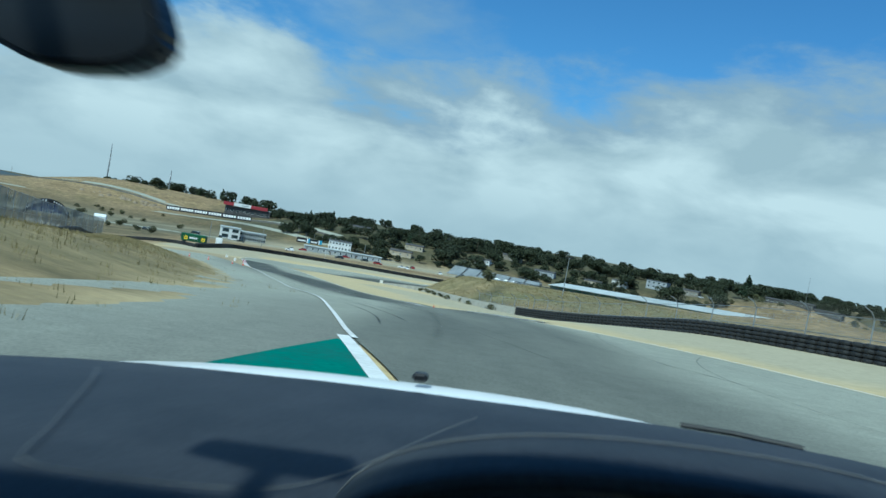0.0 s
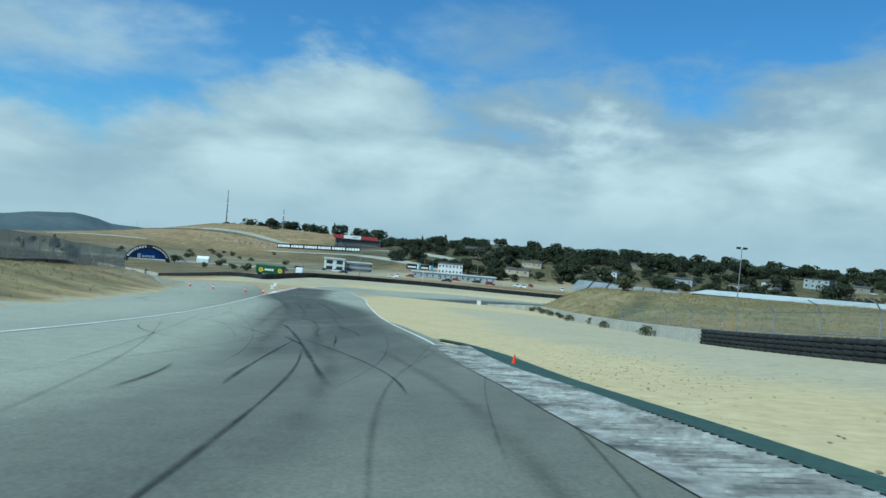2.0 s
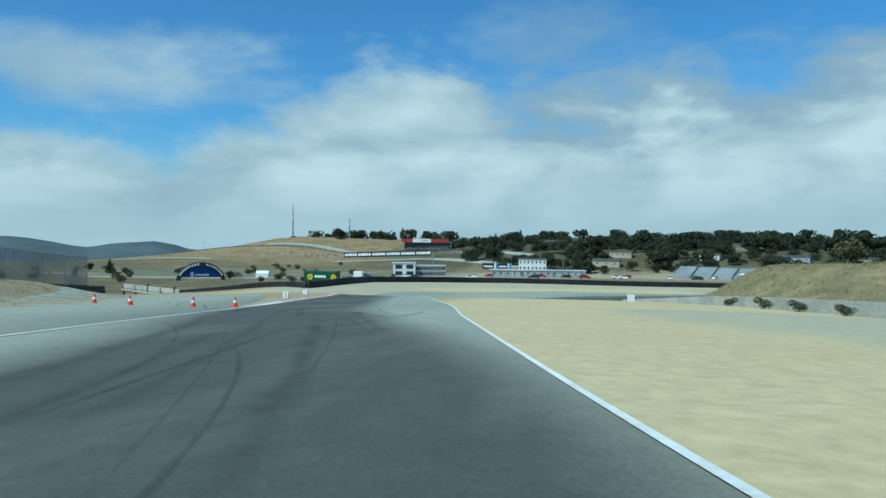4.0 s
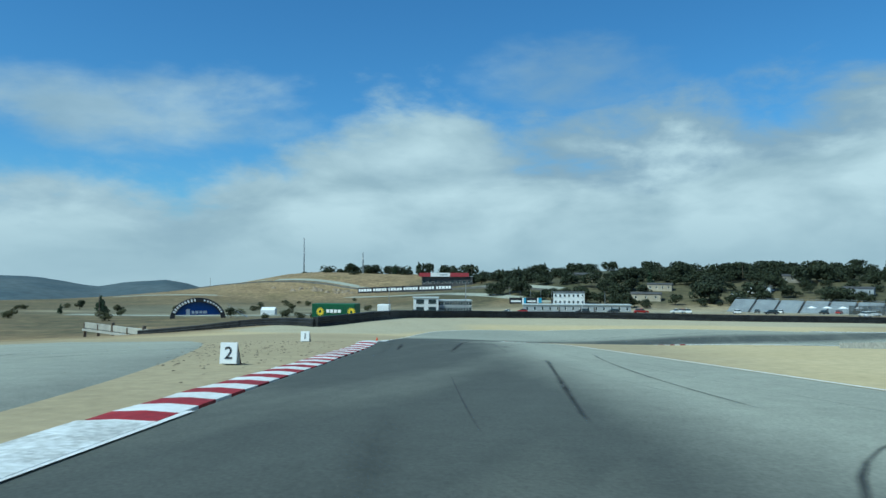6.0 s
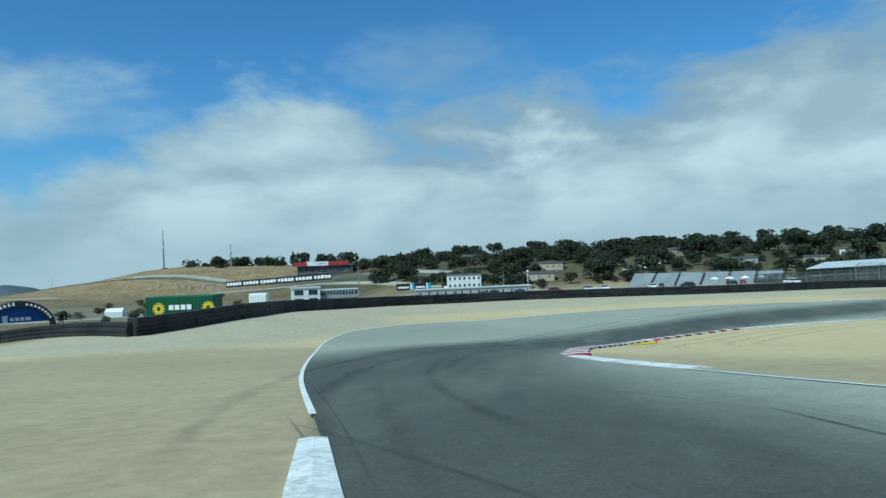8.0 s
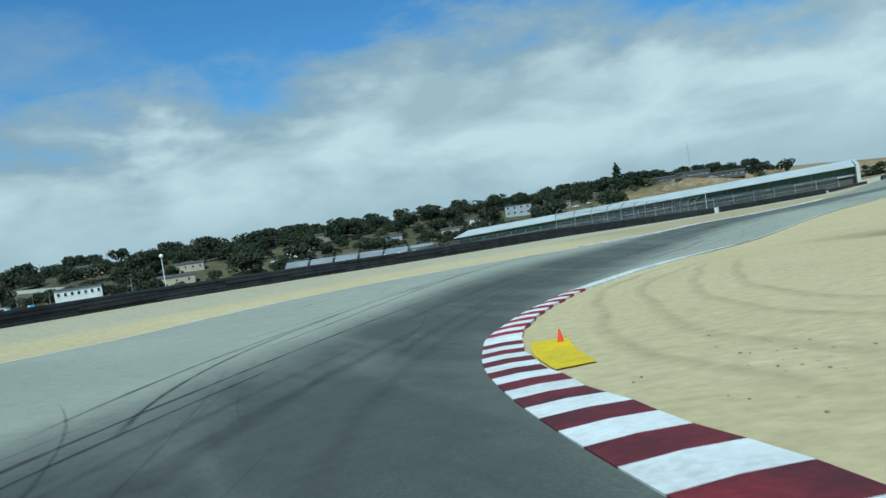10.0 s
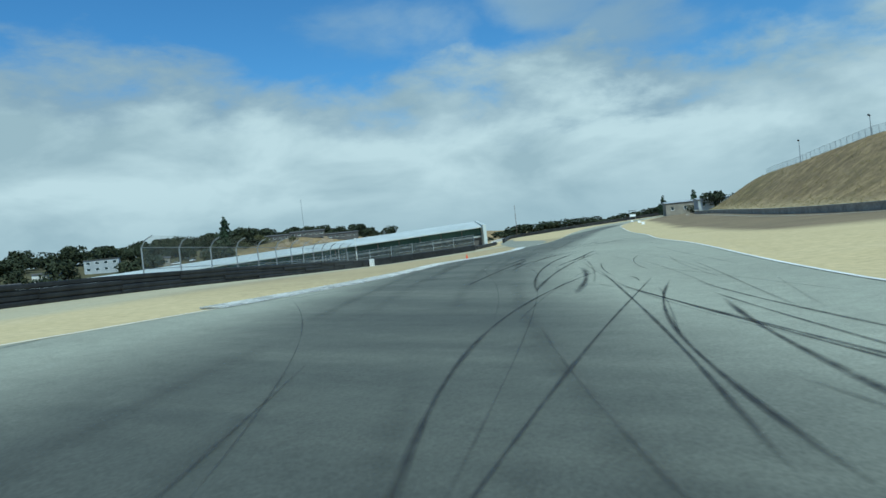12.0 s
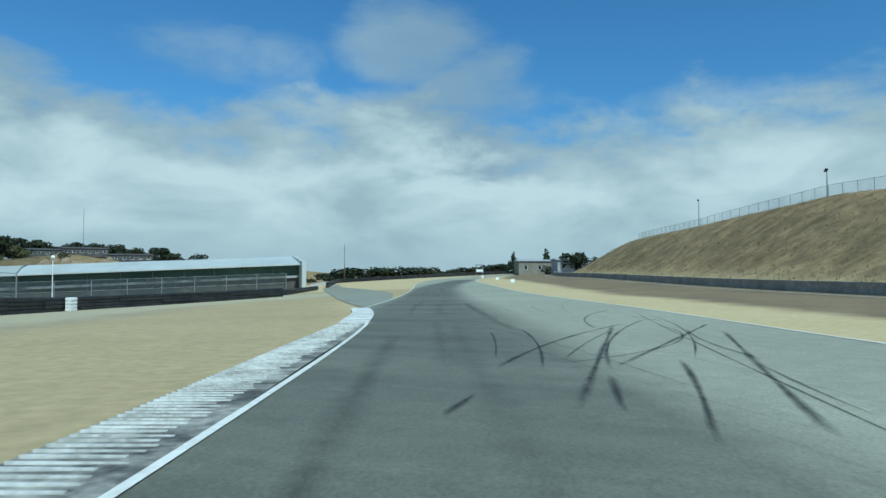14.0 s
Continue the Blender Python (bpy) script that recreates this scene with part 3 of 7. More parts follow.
def sloped_slab(name, quad, rise, mat, parent, foot=0.06):
    """One kerb piece on four corners: near-left, far-left, far-right, near-right; its outer (left) side is raised."""
    q = np.array(quad, float)
    z = ground(q[:, 0], q[:, 1])
    up = np.array([rise, rise, 0.058, 0.058])
    mid = np.array([(q[0] + q[3]) / 2, (q[1] + q[2]) / 2])
    zm = (z[[0, 1]] + z[[3, 2]]) / 2 + 0.6 * rise + 0.04
    verts = [(*q[i], z[i] + up[i]) for i in range(4)] + [(*q[i], z[i] - foot) for i in range(4)] + [(*mid[0], zm[0]), (*mid[1], zm[1])]
    faces = [(0, 8, 9, 1), (8, 3, 2, 9), (4, 5, 1, 0), (6, 7, 3, 2), (5, 6, 2, 9, 1), (7, 4, 0, 8, 3)]
    return from_lists(name, verts, faces, mat, parent)


def kerb(label, line, width, step, first, mats, rise=0.10, out=1.0, group="", taper=None):
    """A kerb of painted blocks along a line; out: 1 lays it left of the line, -1 right."""
    base = new("kerb")
    n = max(2, int(np.sum(np.linalg.norm(np.diff(line, axis=0), axis=1)) / step))
    p = even(line, n + 1)
    d = np.gradient(p, axis=0)
    nrm = np.stack([-d[:, 1], d[:, 0]], 1) / np.linalg.norm(d, axis=1)[:, None] * out
    w = np.interp(np.linspace(0, 1, n + 1), *(taper or ((0, 1), (width, width)))) * (1 + 0.04 * np.sin(np.arange(n + 1) * 1.7))
    for i in range(n):
        mat = mats[(i + first) % len(mats)]
        sloped_slab("kerb_block", [p[i] + nrm[i] * w[i], p[i + 1] + nrm[i + 1] * w[i + 1], p[i + 1], p[i]], rise, mat, base)
    return tagged(base, label, "kerb", group, kind="structure")


kerb("red and white painted concrete kerb before the right-hander", [(-30.4, 115.0), (-31.15, 117.5), (-32.75, 123.5), (-33.9, 127.3), (-36.0, 134.9)], 0.68, 0.62, 0, [MAT["red"], MAT["white"]], 0.07)
kerb("worn white lead-in of the painted kerb", [(-28.85, 110.0), (-29.7, 112.7), (-30.4, 115.0)], 0.75, 2.6, 0, [MAT["wornwhite"]], 0.06, taper=((0, 1), (0.5, 0.78)))
kerb("narrow worn white strip along the runoff", [(-27.1, 104), (-28.0, 107), (-28.85, 110.0)], 0.3, 3.0, 0, [MAT["wornwhite"]], 0.06, taper=((0, 1), (0.08, 0.5)))
kerb("worn pale tail of the painted kerb", [(-36.0, 134.9), (-37.6, 139.8), (-39.0, 143.8), (-40.3, 147.8)], 0.6, 2.2, 0, [MAT["wornwhite"]], 0.06, taper=((0, 1), (0.78, 0.3)))
MAT["rubbered"] = two_tone("rubber_stained_red_paint", (0.06, 0.014, 0.016), (0.15, 0.017, 0.021), 0.9, 9.0, 0.7, 0.2, 0.003, 0.4)
kerb("red and white painted kerb before the apex", [(-37.0, 163.3), (-36.95, 166), (-36.6, 169.3)], 0.85, 0.76, 0, [MAT["red"], MAT["white"]], out=-1, taper=((0, 0.4, 1), (0.8, 0.85, 0.92)))
kerb("rubber-stained red and white kerb round the apex", [(-36.6, 169.3), (-36.02, 173.5), (-34.6, 178.9), (-32.8, 184), (-30.9, 188)], 1.0, 0.76, 1, [MAT["rubbered"], MAT["white"]], out=-1, taper=((0, 0.4, 1), (0.85, 1.0, 0.9)), rise=0.08)
kerb("red and white painted kerb leaving the apex", [(-30.9, 188), (-29.9, 189.6), (-27.1, 193.15), (-24.05, 196.1), (-22.4, 197.55)], 0.85, 0.78, 1, [MAT["red"], MAT["white"]], out=-1, taper=((0, 1), (0.95, 0.75)))
kerb("worn white kerb with dark patches leaving the apex", [(-22.4, 197.6), (-18.9, 199.95), (-14.9, 202.45), (-9.6, 205.0), (-3, 207.9)], 0.7, 2.4, 0, [MAT["wornwhite"]], 0.08, out=-1, taper=((0, 0.4, 0.75, 1), (0.7, 0.75, 0.4, 0.15)))
kerb("white tapering lead-in of the apex kerb", [(-35.1, 155.5), (-36.4, 160), (-37.0, 163.3)], 0.6, 2.6, 0, [MAT["wornwhite"]], 0.06, out=-1)


MAT["grime"] = two_tone("grimy_grey_concrete", (0.07, 0.07, 0.063), (0.34, 0.335, 0.30), 1.9, 9.0, 0.9, 0.3, 0.01, 0.45)


def rumble(label, line, width, out, pitch=0.62, paint="wornwhite"):
    """A sawtooth kerb: a dark slab with raised white ribs."""
    base = new("rumble_kerb")
    n = int(np.sum(np.linalg.norm(np.diff(line, axis=0), axis=1)) / pitch)
    p = even(line, n + 1)
    d = np.gradient(p, axis=0)
    nrm = np.stack([-d[:, 1], d[:, 0]], 1) / np.linalg.norm(d, axis=1)[:, None] * out
    inner = p - nrm * 0.14
    a, b = (inner, p + nrm * width) if out < 0 else (p + nrm * width, inner)
    slab = strip("slab", a, b, 4, 0.055, MAT["grime"], None, base)
    tan = d / np.linalg.norm(d, axis=1)[:, None]
    for i in range(n):
        c, t, q = p[i], tan[i], nrm[i]
        ragged = 0.05 + 0.17 * abs(math.sin(i * 1.9)) * abs(math.sin(i * 0.37))
        wide = pitch * (0.5 + 0.08 * math.sin(i * 2.7))
        corners = [c + q * (width - 0.04) + t * 0.02, c + q * (width - 0.04) + t * wide, c + q * ragged + t * (wide * 0.8), c + q * ragged + t * 0.03]
        z = ground(np.array([k[0] for k in corners]), np.array([k[1] for k in corners]))
        verts = [(*k, zz + h) for k, zz, h in zip(corners, z, (0.082, 0.070, 0.064, 0.070))] + [(*k, zz + 0.02) for k, zz in zip(corners, z)]
        from_lists("rib", verts, [(0, 3, 2, 1), (4, 5, 1, 0), (5, 6, 2, 1), (6, 7, 3, 2), (7, 4, 0, 3)], MAT[paint], base)
    return tagged(base, label, "kerb", kind="structure")


rumble("worn ribbed white rumble kerb at the turn's exit", [(5.1, 33.6), (3.75, 37), (1.8, 44.3), (0.85, 48.2), (-0.7, 54.0), (-2.1, 58.7)], 1.05, -1, 0.155, "oldwhite")
apron_a, apron_b = paired([(6.1, 34.0), (4.75, 37.3), (2.85, 44.7), (1.85, 48.6), (0.3, 54.4), (-1.1, 58.9), (-2.6, 61.5)], [(6.5, 34.1), (5.1, 37.4), (3.2, 44.9), (2.25, 48.9), (0.85, 55.2), (-0.85, 59.3), (-2.5, 62.2)], 6)
tagged(strip("green_verge", apron_a, apron_b, 4, 0.052, MAT["darkgreen"]), "faded dark green painted strip behind the kerb", "paint", kind="structure")
rumble("ribbed white rumble kerb on the straight's outside", [(-3, 225.0), (8, 227.2), (14.7, 229.95), (26.4, 235.1), (35.5, 239.0), (44.4, 242.65)], 0.98, 1, 0.19)
kerb("worn white tail of the rumble kerb", [(44.4, 242.65), (50.5, 245.6), (56.8, 249.1)], 1.0, 2.7, 0, [MAT["wornwhite"]], 0.07)

yel_a, yel_b = paired([(-32.45, 182.0), (-31.5, 184.4), (-30.4, 186.5)], [(-31.7, 181.9), (-30.7, 184.1), (-29.75, 185.95)], 8)
tagged(strip("yellow_patch", yel_a, yel_b, 6, 0.03, MAT["yellow"]), "bright yellow painted patch on the sand behind the kerb", "paint", kind="structure")


# ---- tyre marks ----
def skid(x, y, heading, curl, length, width, verts, faces, fade, strong=1.0, lift=0.052):
    """A dark band laid on the road from one place, turning by curl degrees a metre."""
    heading, curl = radians(heading), radians(curl)
    n = max(6, int(length / 0.8))
    pts = []
    for k in range(n + 1):
        pts.append((x, y, heading))
        x, y, heading = x + math.cos(heading) * length / n, y + math.sin(heading) * length / n, heading + curl * length / n
    first = len(verts)
    p = np.array(pts)
    half = width * 0.42 * (0.8 + 0.2 * np.sin(np.arange(n + 1) * 0.9))
    ends = np.clip(np.minimum(np.arange(n + 1), np.arange(n, -1, -1)) / max(1.5, n * 0.12), 0, 1)
    cols = []
    for side in (-1.0, 0.0, 1.0):
        ax, ay = p[:, 0] - np.sin(p[:, 2]) * half * side, p[:, 1] + np.cos(p[:, 2]) * half * side
        cols.append(np.c_[ax, ay, ground(ax, ay) + lift])
    for k in range(n + 1):
        verts += [tuple(c[k]) for c in cols]
        fade += [0.0, strong * float(ends[k]), 0.0]
    for k in range(n):
        a = first + 3 * k
        faces += [(a, a + 1, a + 4, a + 3), (a + 1, a + 2, a + 5, a + 4)]


def skid_material(name="tyre_mark", a=(0.03, 0.031, 0.032), b=(0.055, 0.056, 0.056)):
    m = material(name, 0.8)
    n = m.node_tree.nodes
    colour_in(m, ramp(m, noise_node(m, 3.0, 3.0), [(0.3, a), (0.7, b)]))
    tr, mx = n.new("ShaderNodeBsdfTransparent"), n.new("ShaderNodeMixShader")
    strength = n.new("ShaderNodeMath")
    strength.operation = "MULTIPLY"
    link(m.node_tree, ramp(m, noise_node(m, 0.9, 6.0, 0.7), [(0.30, (0.25, 0.25, 0.25)), (0.66, (0.95, 0.95, 0.95))]), strength.inputs[0])
    link(m.node_tree, attribute(m, "fade"), strength.inputs[1])
    link(m.node_tree, strength.outputs[0], mx.inputs[0])
    link(m.node_tree, tr.outputs[0], mx.inputs[1])
    link(m.node_tree, n["Principled BSDF"].outputs[0], mx.inputs[2])
    link(m.node_tree, mx.outputs[0], n["Material Output"].inputs["Surface"])
    return m


# tyre marks: x, y, heading, degrees of turn a metre, length, width
DESCENT_MARKS = [(-0.7, 14.1, 94, 1.5, 11.2, 0.12), (-0.2, 16.9, 99, 1.25, 12.2, 0.12), (-1.5, 23.1, 102, 1.5, 10.6, 0.14), (-0.9, 23.4, 104, 1.75, 9.2, 0.14), (-0.6, 26.4, 107, 1.75, 8.6, 0.12), (0.9, 25.9, 103, 0.25, 15.9, 0.12), (-2.4, 32.9, 115, 1.25, 13.0, 0.14), (-3.3, 36.7, 109, 0.0, 5.2, 0.12), (-0.8, 34.2, 108, -2.0, 2.8, 0.16), (0.7, 34.8, 101, 0.5, 19.3, 0.12), (-3.3, 44.1, 105, 2.75, 4.0, 0.16), (-9.2, 63.8, -64, -0.25, 19.3, 0.22), (-2.5, 45.2, 109, -0.5, 11.2, 0.14), (-10.9, 56.8, -64, 8.0, 6.3, 0.1)]
DESCENT_MARKS_B = [(-0.2, 45.5, 105, 2.0, 12.9, 0.1), (-13.2, 72.1, -40, -2.25, 15.8, 0.1), (-6.4, 57.1, -60, 0.0, 3.3, 0.24), (-4.3, 55.2, 105, 1.25, 4.6, 0.14), (-14.3, 68.8, -46, -0.5, 9.7, 0.09), (-12.7, 62.6, -35, -2.5, 8.3, 0.1), (-6.7, 54.5, 94, 6.0, 1.7, 0.1), (-26.5, 84.5, -119, 7.25, 23.1, 0.1), (-15.0, 71.4, -8, -8.0, 10.5, 0.08)]
BRAKING_MARKS = [(-22.1, 97.6, 112, 0.0, 6.0, 0.12), (-21.1, 97.8, 111, 0.0, 1.2, 0.16), (-21.9, 103.9, -55, 0.0, 7.6, 0.2), (-22.7, 101.2, -53, 0.0, 4.0, 0.12), (-18.1, 98.9, 91, 2.25, 7.1, 0.2), (-18.7, 99.8, 89, 0.0, 5.2, 0.16), (-19.7, 101.0, 93, 0.0, 11.9, 0.12), (-19.3, 102.3, -81, 0.0, 3.8, 0.1), (-18.9, 101.2, -59, 5.25, 3.1, 0.08), (-21.8, 108.0, -73, 2.5, 8.2, 0.1), (-24.7, 113.2, 83, -8.0, 3.8, 0.12), (-23.4, 112.9, 72, -8.0, 2.8, 0.12), (-22.1, 115.2, -95, 2.25, 8.8, 0.12), (-20.3, 112.5, -82, 0.0, 3.8, 0.1)]
BRAKING_MARKS_B = [(-41.9, 120.2, -41, 0.0, 15.0, 0.1), (-27.6, 102.4, 127, -0.75, 6.9, 0.14), (-30.4, 104.4, 130, -1.75, 12.1, 0.1), (-26.5, 101.2, 123, 0.0, 3.7, 0.1), (-28.4, 127.6, -80, 0.0, 11.5, 0.2), (-27.5, 131.2, -82, 0.75, 13.7, 0.1), (-35.3, 146.9, -78, 0.0, 16.4, 0.3), (-35.7, 149.5, -81, 0.0, 12.9, 0.1), (-31.0, 141.5, -94, 1.5, 7.1, 0.14), (-30.5, 140.2, -87, 0.0, 1.9, 0.09), (-34.0, 147.5, -91, 2.5, 14.4, 0.09), (-35.1, 135.4, -73, 0.0, 4.5, 0.3), (-29.7, 139.4, -90, 0.0, 1.3, 0.1)]
APEX_MARKS = [(-43.0, 171.0, 83, -1.0, 41.6, 0.3), (-42.6, 171.4, 81, -1.0, 22.6, 0.2), (-2.5, 224.1, 18, -8.0, 12.4, 0.12), (-15.3, 209.6, 19, -0.25, 19.7, 0.1), (-40.8, 185.0, 79, -1.25, 44.0, 0.26), (-39.1, 183.6, 87, -1.5, 27.7, 0.3), (-31.0, 213.2, 38, 3.0, 7.2, 0.1), (-35.0, 197.8, 58, -0.75, 39.8, 0.3), (-35.1, 202.5, 53, -1.5, 18.6, 0.12), (-11.4, 209.2, 24, 0.25, 19.2, 0.12), (-26.0, 213.2, 59, 1.0, 5.0, 0.1), (-19.2, 202.3, 29, 0.25, 22.1, 0.14), (-20.3, 200.7, 30, 0.0, 26.0, 0.16), (-22.2, 198.5, 38, 0.0, 9.1, 0.1)]
APEX_MARKS_B = [(-20.1, 204.3, 8, 4.0, 8.0, 0.1), (-26.7, 211.5, 36, 0.0, 11.9, 0.1), (-27.3, 206.4, 35, 0.0, 15.0, 0.2)]
EXIT_MARKS = [(-13.7, 210.2, 34, -1.25, 21.8, 0.14), (-11.5, 208.8, 29, -1.0, 15.2, 0.14), (-15.2, 205.8, 30, -0.75, 15.1, 0.2), (1.9, 215.6, -144, -0.25, 22.8, 0.2), (-9.8, 208.0, -150, 0.0, 8.3, 0.16), (-0.2, 212.7, -152, 0.0, 12.2, 0.1), (-15.4, 207.8, 40, -1.25, 4.1, 0.12), (2.1, 220.3, 22, -0.5, 10.7, 0.14), (7.3, 221.8, 22, -1.75, 11.4, 0.12), (15.1, 223.2, -165, 1.0, 16.4, 0.18), (14.6, 221.8, -167, 0.75, 15.4, 0.2), (7.8, 220.3, 17, -1.25, 8.3, 0.14), (7.3, 219.0, -152, -1.25, 8.3, 0.34), (12.8, 219.0, -167, 2.75, 7.6, 0.09)]
EXIT_MARKS_B = [(4.1, 216.1, -145, -8.0, 1.9, 0.12), (1.9, 216.1, -134, -4.5, 1.2, 0.1), (9.4, 219.2, -158, 1.75, 6.0, 0.09)]
STRAIGHT_MARKS = [(14.6, 225.2, -161, 0.0, 5.8, 0.2), (18.6, 225.8, -159, 0.0, 5.3, 0.14), (12.7, 224.2, -158, 0.0, 3.8, 0.14), (21.2, 225.4, -171, 1.0, 11.3, 0.24), (19.2, 223.8, -160, -0.5, 9.4, 0.22), (21.1, 225.1, -163, 0.0, 11.5, 0.12), (34.7, 233.9, -27, 4.5, 11.3, 0.12), (20.7, 227.9, 12, 0.0, 35.9, 0.1), (15.8, 222.6, -163, 2.75, 4.0, 0.12), (29.6, 234.0, 6, 0.0, 1.5, 0.2), (33.5, 234.7, 6, -1.25, 12.9, 0.2), (41.6, 237.4, -159, -0.75, 6.9, 0.1), (30.5, 232.8, 7, 0.0, 14.6, 0.24), (34.1, 233.0, 11, -1.0, 15.8, 0.16)]
STRAIGHT_MARKS_B = [(34.5, 233.0, -5, 0.0, 12.8, 0.22), (43.6, 234.8, 19, -2.0, 12.9, 0.14), (43.7, 231.4, -176, 0.0, 13.9, 0.24), (44.4, 232.4, -175, 2.0, 8.0, 0.14), (51.9, 234.2, -164, -1.0, 15.8, 0.1), (33.5, 232.9, -169, 0.0, 3.1, 0.22), (36.2, 232.1, -172, -0.75, 7.0, 0.2), (35.8, 230.8, -171, 1.0, 4.8, 0.1), (45.9, 241.9, 2, 0.0, 28.1, 0.09), (42.9, 236.9, -158, -1.0, 9.7, 0.12), (35.4, 234.0, 5, -0.75, 7.2, 0.1)]


def make_skids():
    rnd = random.Random(7)
    mat = skid_material()
    base = tagged(new("tyre_marks"), "dark curved tyre marks crossing on the asphalt", "tyre marks", kind="structure")
    old = tagged(new("faint_tyre_marks"), "faint older tyre marks and rubber streaks on the asphalt", "tyre marks", kind="structure")

    def lay(parent, x, y, heading, curl, length, width, strong=1.0):
        verts, faces, fade = [], [], []
        skid(x, y, heading, curl, length, width, verts, faces, fade, strong, 0.044 + 0.0002 * (len(base.children) * 7 % 45 + len(old.children) * 11 % 5))
        add_attribute(from_lists("tyre_mark", verts, faces, mat, parent).data, "fade", fade)

    for row in sum((STRAIGHT_MARKS, STRAIGHT_MARKS_B, EXIT_MARKS, EXIT_MARKS_B, BRAKING_MARKS, BRAKING_MARKS_B, DESCENT_MARKS, DESCENT_MARKS_B, APEX_MARKS, APEX_MARKS_B), []):
        lay(base, *row)
    # long soft rubbered streaks along the line the cars run
    for k in range(10, len(RACING) - 12, 5):
        d0, d1 = RACING[k + 1] - RACING[k], RACING[k + 9] - RACING[k + 8]
        a0, a1 = math.atan2(d0[1], d0[0]), math.atan2(d1[1], d1[0])
        for off in (-2.4, -0.9, 0.8, 2.2):
            if rnd.random() < 0.45:
                continue
            o = off + rnd.gauss(0, 0.35)
            x, y = RACING[k] + np.array([-math.sin(a0), math.cos(a0)]) * o
            lay(old, x, y, math.degrees(a0), math.degrees((a1 - a0 + math.pi) % (2 * math.pi) - math.pi) / 16, rnd.uniform(14, 26), rnd.uniform(0.5, 1.0), rnd.uniform(0.12, 0.3))
    # faint older marks between them
    for lo, hi, count, wide in ((10, 55, 12, 9.0), (55, 100, 26, 9.0), (100, 150, 16, 9.0), (175, 225, 12, 8.0), (225, 262, 24, 12.0), (262, 290, 20, 11.0)):
        for _ in range(count):
            s, off = int(rnd.uniform(lo, hi)), rnd.uniform(1.2, wide)
            a, b = ROAD_R[s], ROAD_L[s]
            x, y = a + (b - a) / np.linalg.norm(b - a) * off
            d = ROAD_R[s + 1] - ROAD_R[s]
            lay(old, x, y, math.degrees(math.atan2(d[1], d[0])) + rnd.gauss(0, 6), rnd.gauss(0, 0.8), rnd.uniform(6, 22), rnd.choice((0.06, 0.09, 0.13)), rnd.uniform(0.25, 0.55))
    for _ in range(44):
        y = rnd.uniform(70, 132)
        x = np.interp(y, (70, 85, 101, 115, 132), (-18, -22, -27, -34, -43)) - rnd.uniform(0.8, 8.0)
        lay(old, x, y, 108 + rnd.gauss(0, 22), rnd.gauss(0, 3.0), rnd.uniform(3, 9), rnd.choice((0.1, 0.14, 0.2)), rnd.uniform(0.4, 0.9))


make_skids()


def rut(points, wide):
    """Wheel tracks pressed into the sand: two shallow darker bands with raised lips."""
    line = smooth_line(points, 0.6)
    d = np.gradient(line, axis=0)
    nrm = np.stack([-d[:, 1], d[:, 0]], 1) / np.linalg.norm(d, axis=1)[:, None]
    verts, faces, fade = [], [], []
    n = len(line)
    ends = np.clip(np.minimum(np.arange(n), np.arange(n - 1, -1, -1)) / 8.0, 0, 1)
    for shift in (-0.75, 0.75):
        first = len(verts)
        for i in range(n):
            jog = 0.06 * math.sin(i * 0.7 + shift)
            for side, lift, f in ((-1, 0.012, 0.0), (-0.4, 0.03, 0.6), (0.3, 0.02, 1.0), (1, 0.012, 0.0)):
                q = line[i] + nrm[i] * (shift + jog + side * wide)
                verts.append((q[0], q[1], lift))
                fade.append(0.26 * f * float(ends[i]))
        for i in range(n - 1):
            for k in range(3):
                a = first + i * 4 + k
                faces.append((a, a + 1, a + 5, a + 4))
    v = np.array(verts)
    v[:, 2] += ground(v[:, 0], v[:, 1])
    ob = from_lists("wheel_ruts", v, faces, RUT)
    add_attribute(ob.data, "fade", fade)
    return tagged(ob, "faint brown wheel ruts across the sand", "wheel ruts", kind="stuff")


RUT = skid_material("disturbed_sand", (0.35, 0.28, 0.158), (0.41, 0.335, 0.195))
rut([(-11.7, 201.6), (-16.9, 198.4), (-20.3, 196.0), (-22.7, 193.6), (-26.4, 188), (-29.0, 184.0), (-31.0, 179), (-32.6, 173.5)], 0.3)
rut([(-12, 199.5), (-16.4, 195.3), (-22.2, 188.9), (-26.2, 181.7), (-27.4, 176), (-26.8, 168)], 0.3)


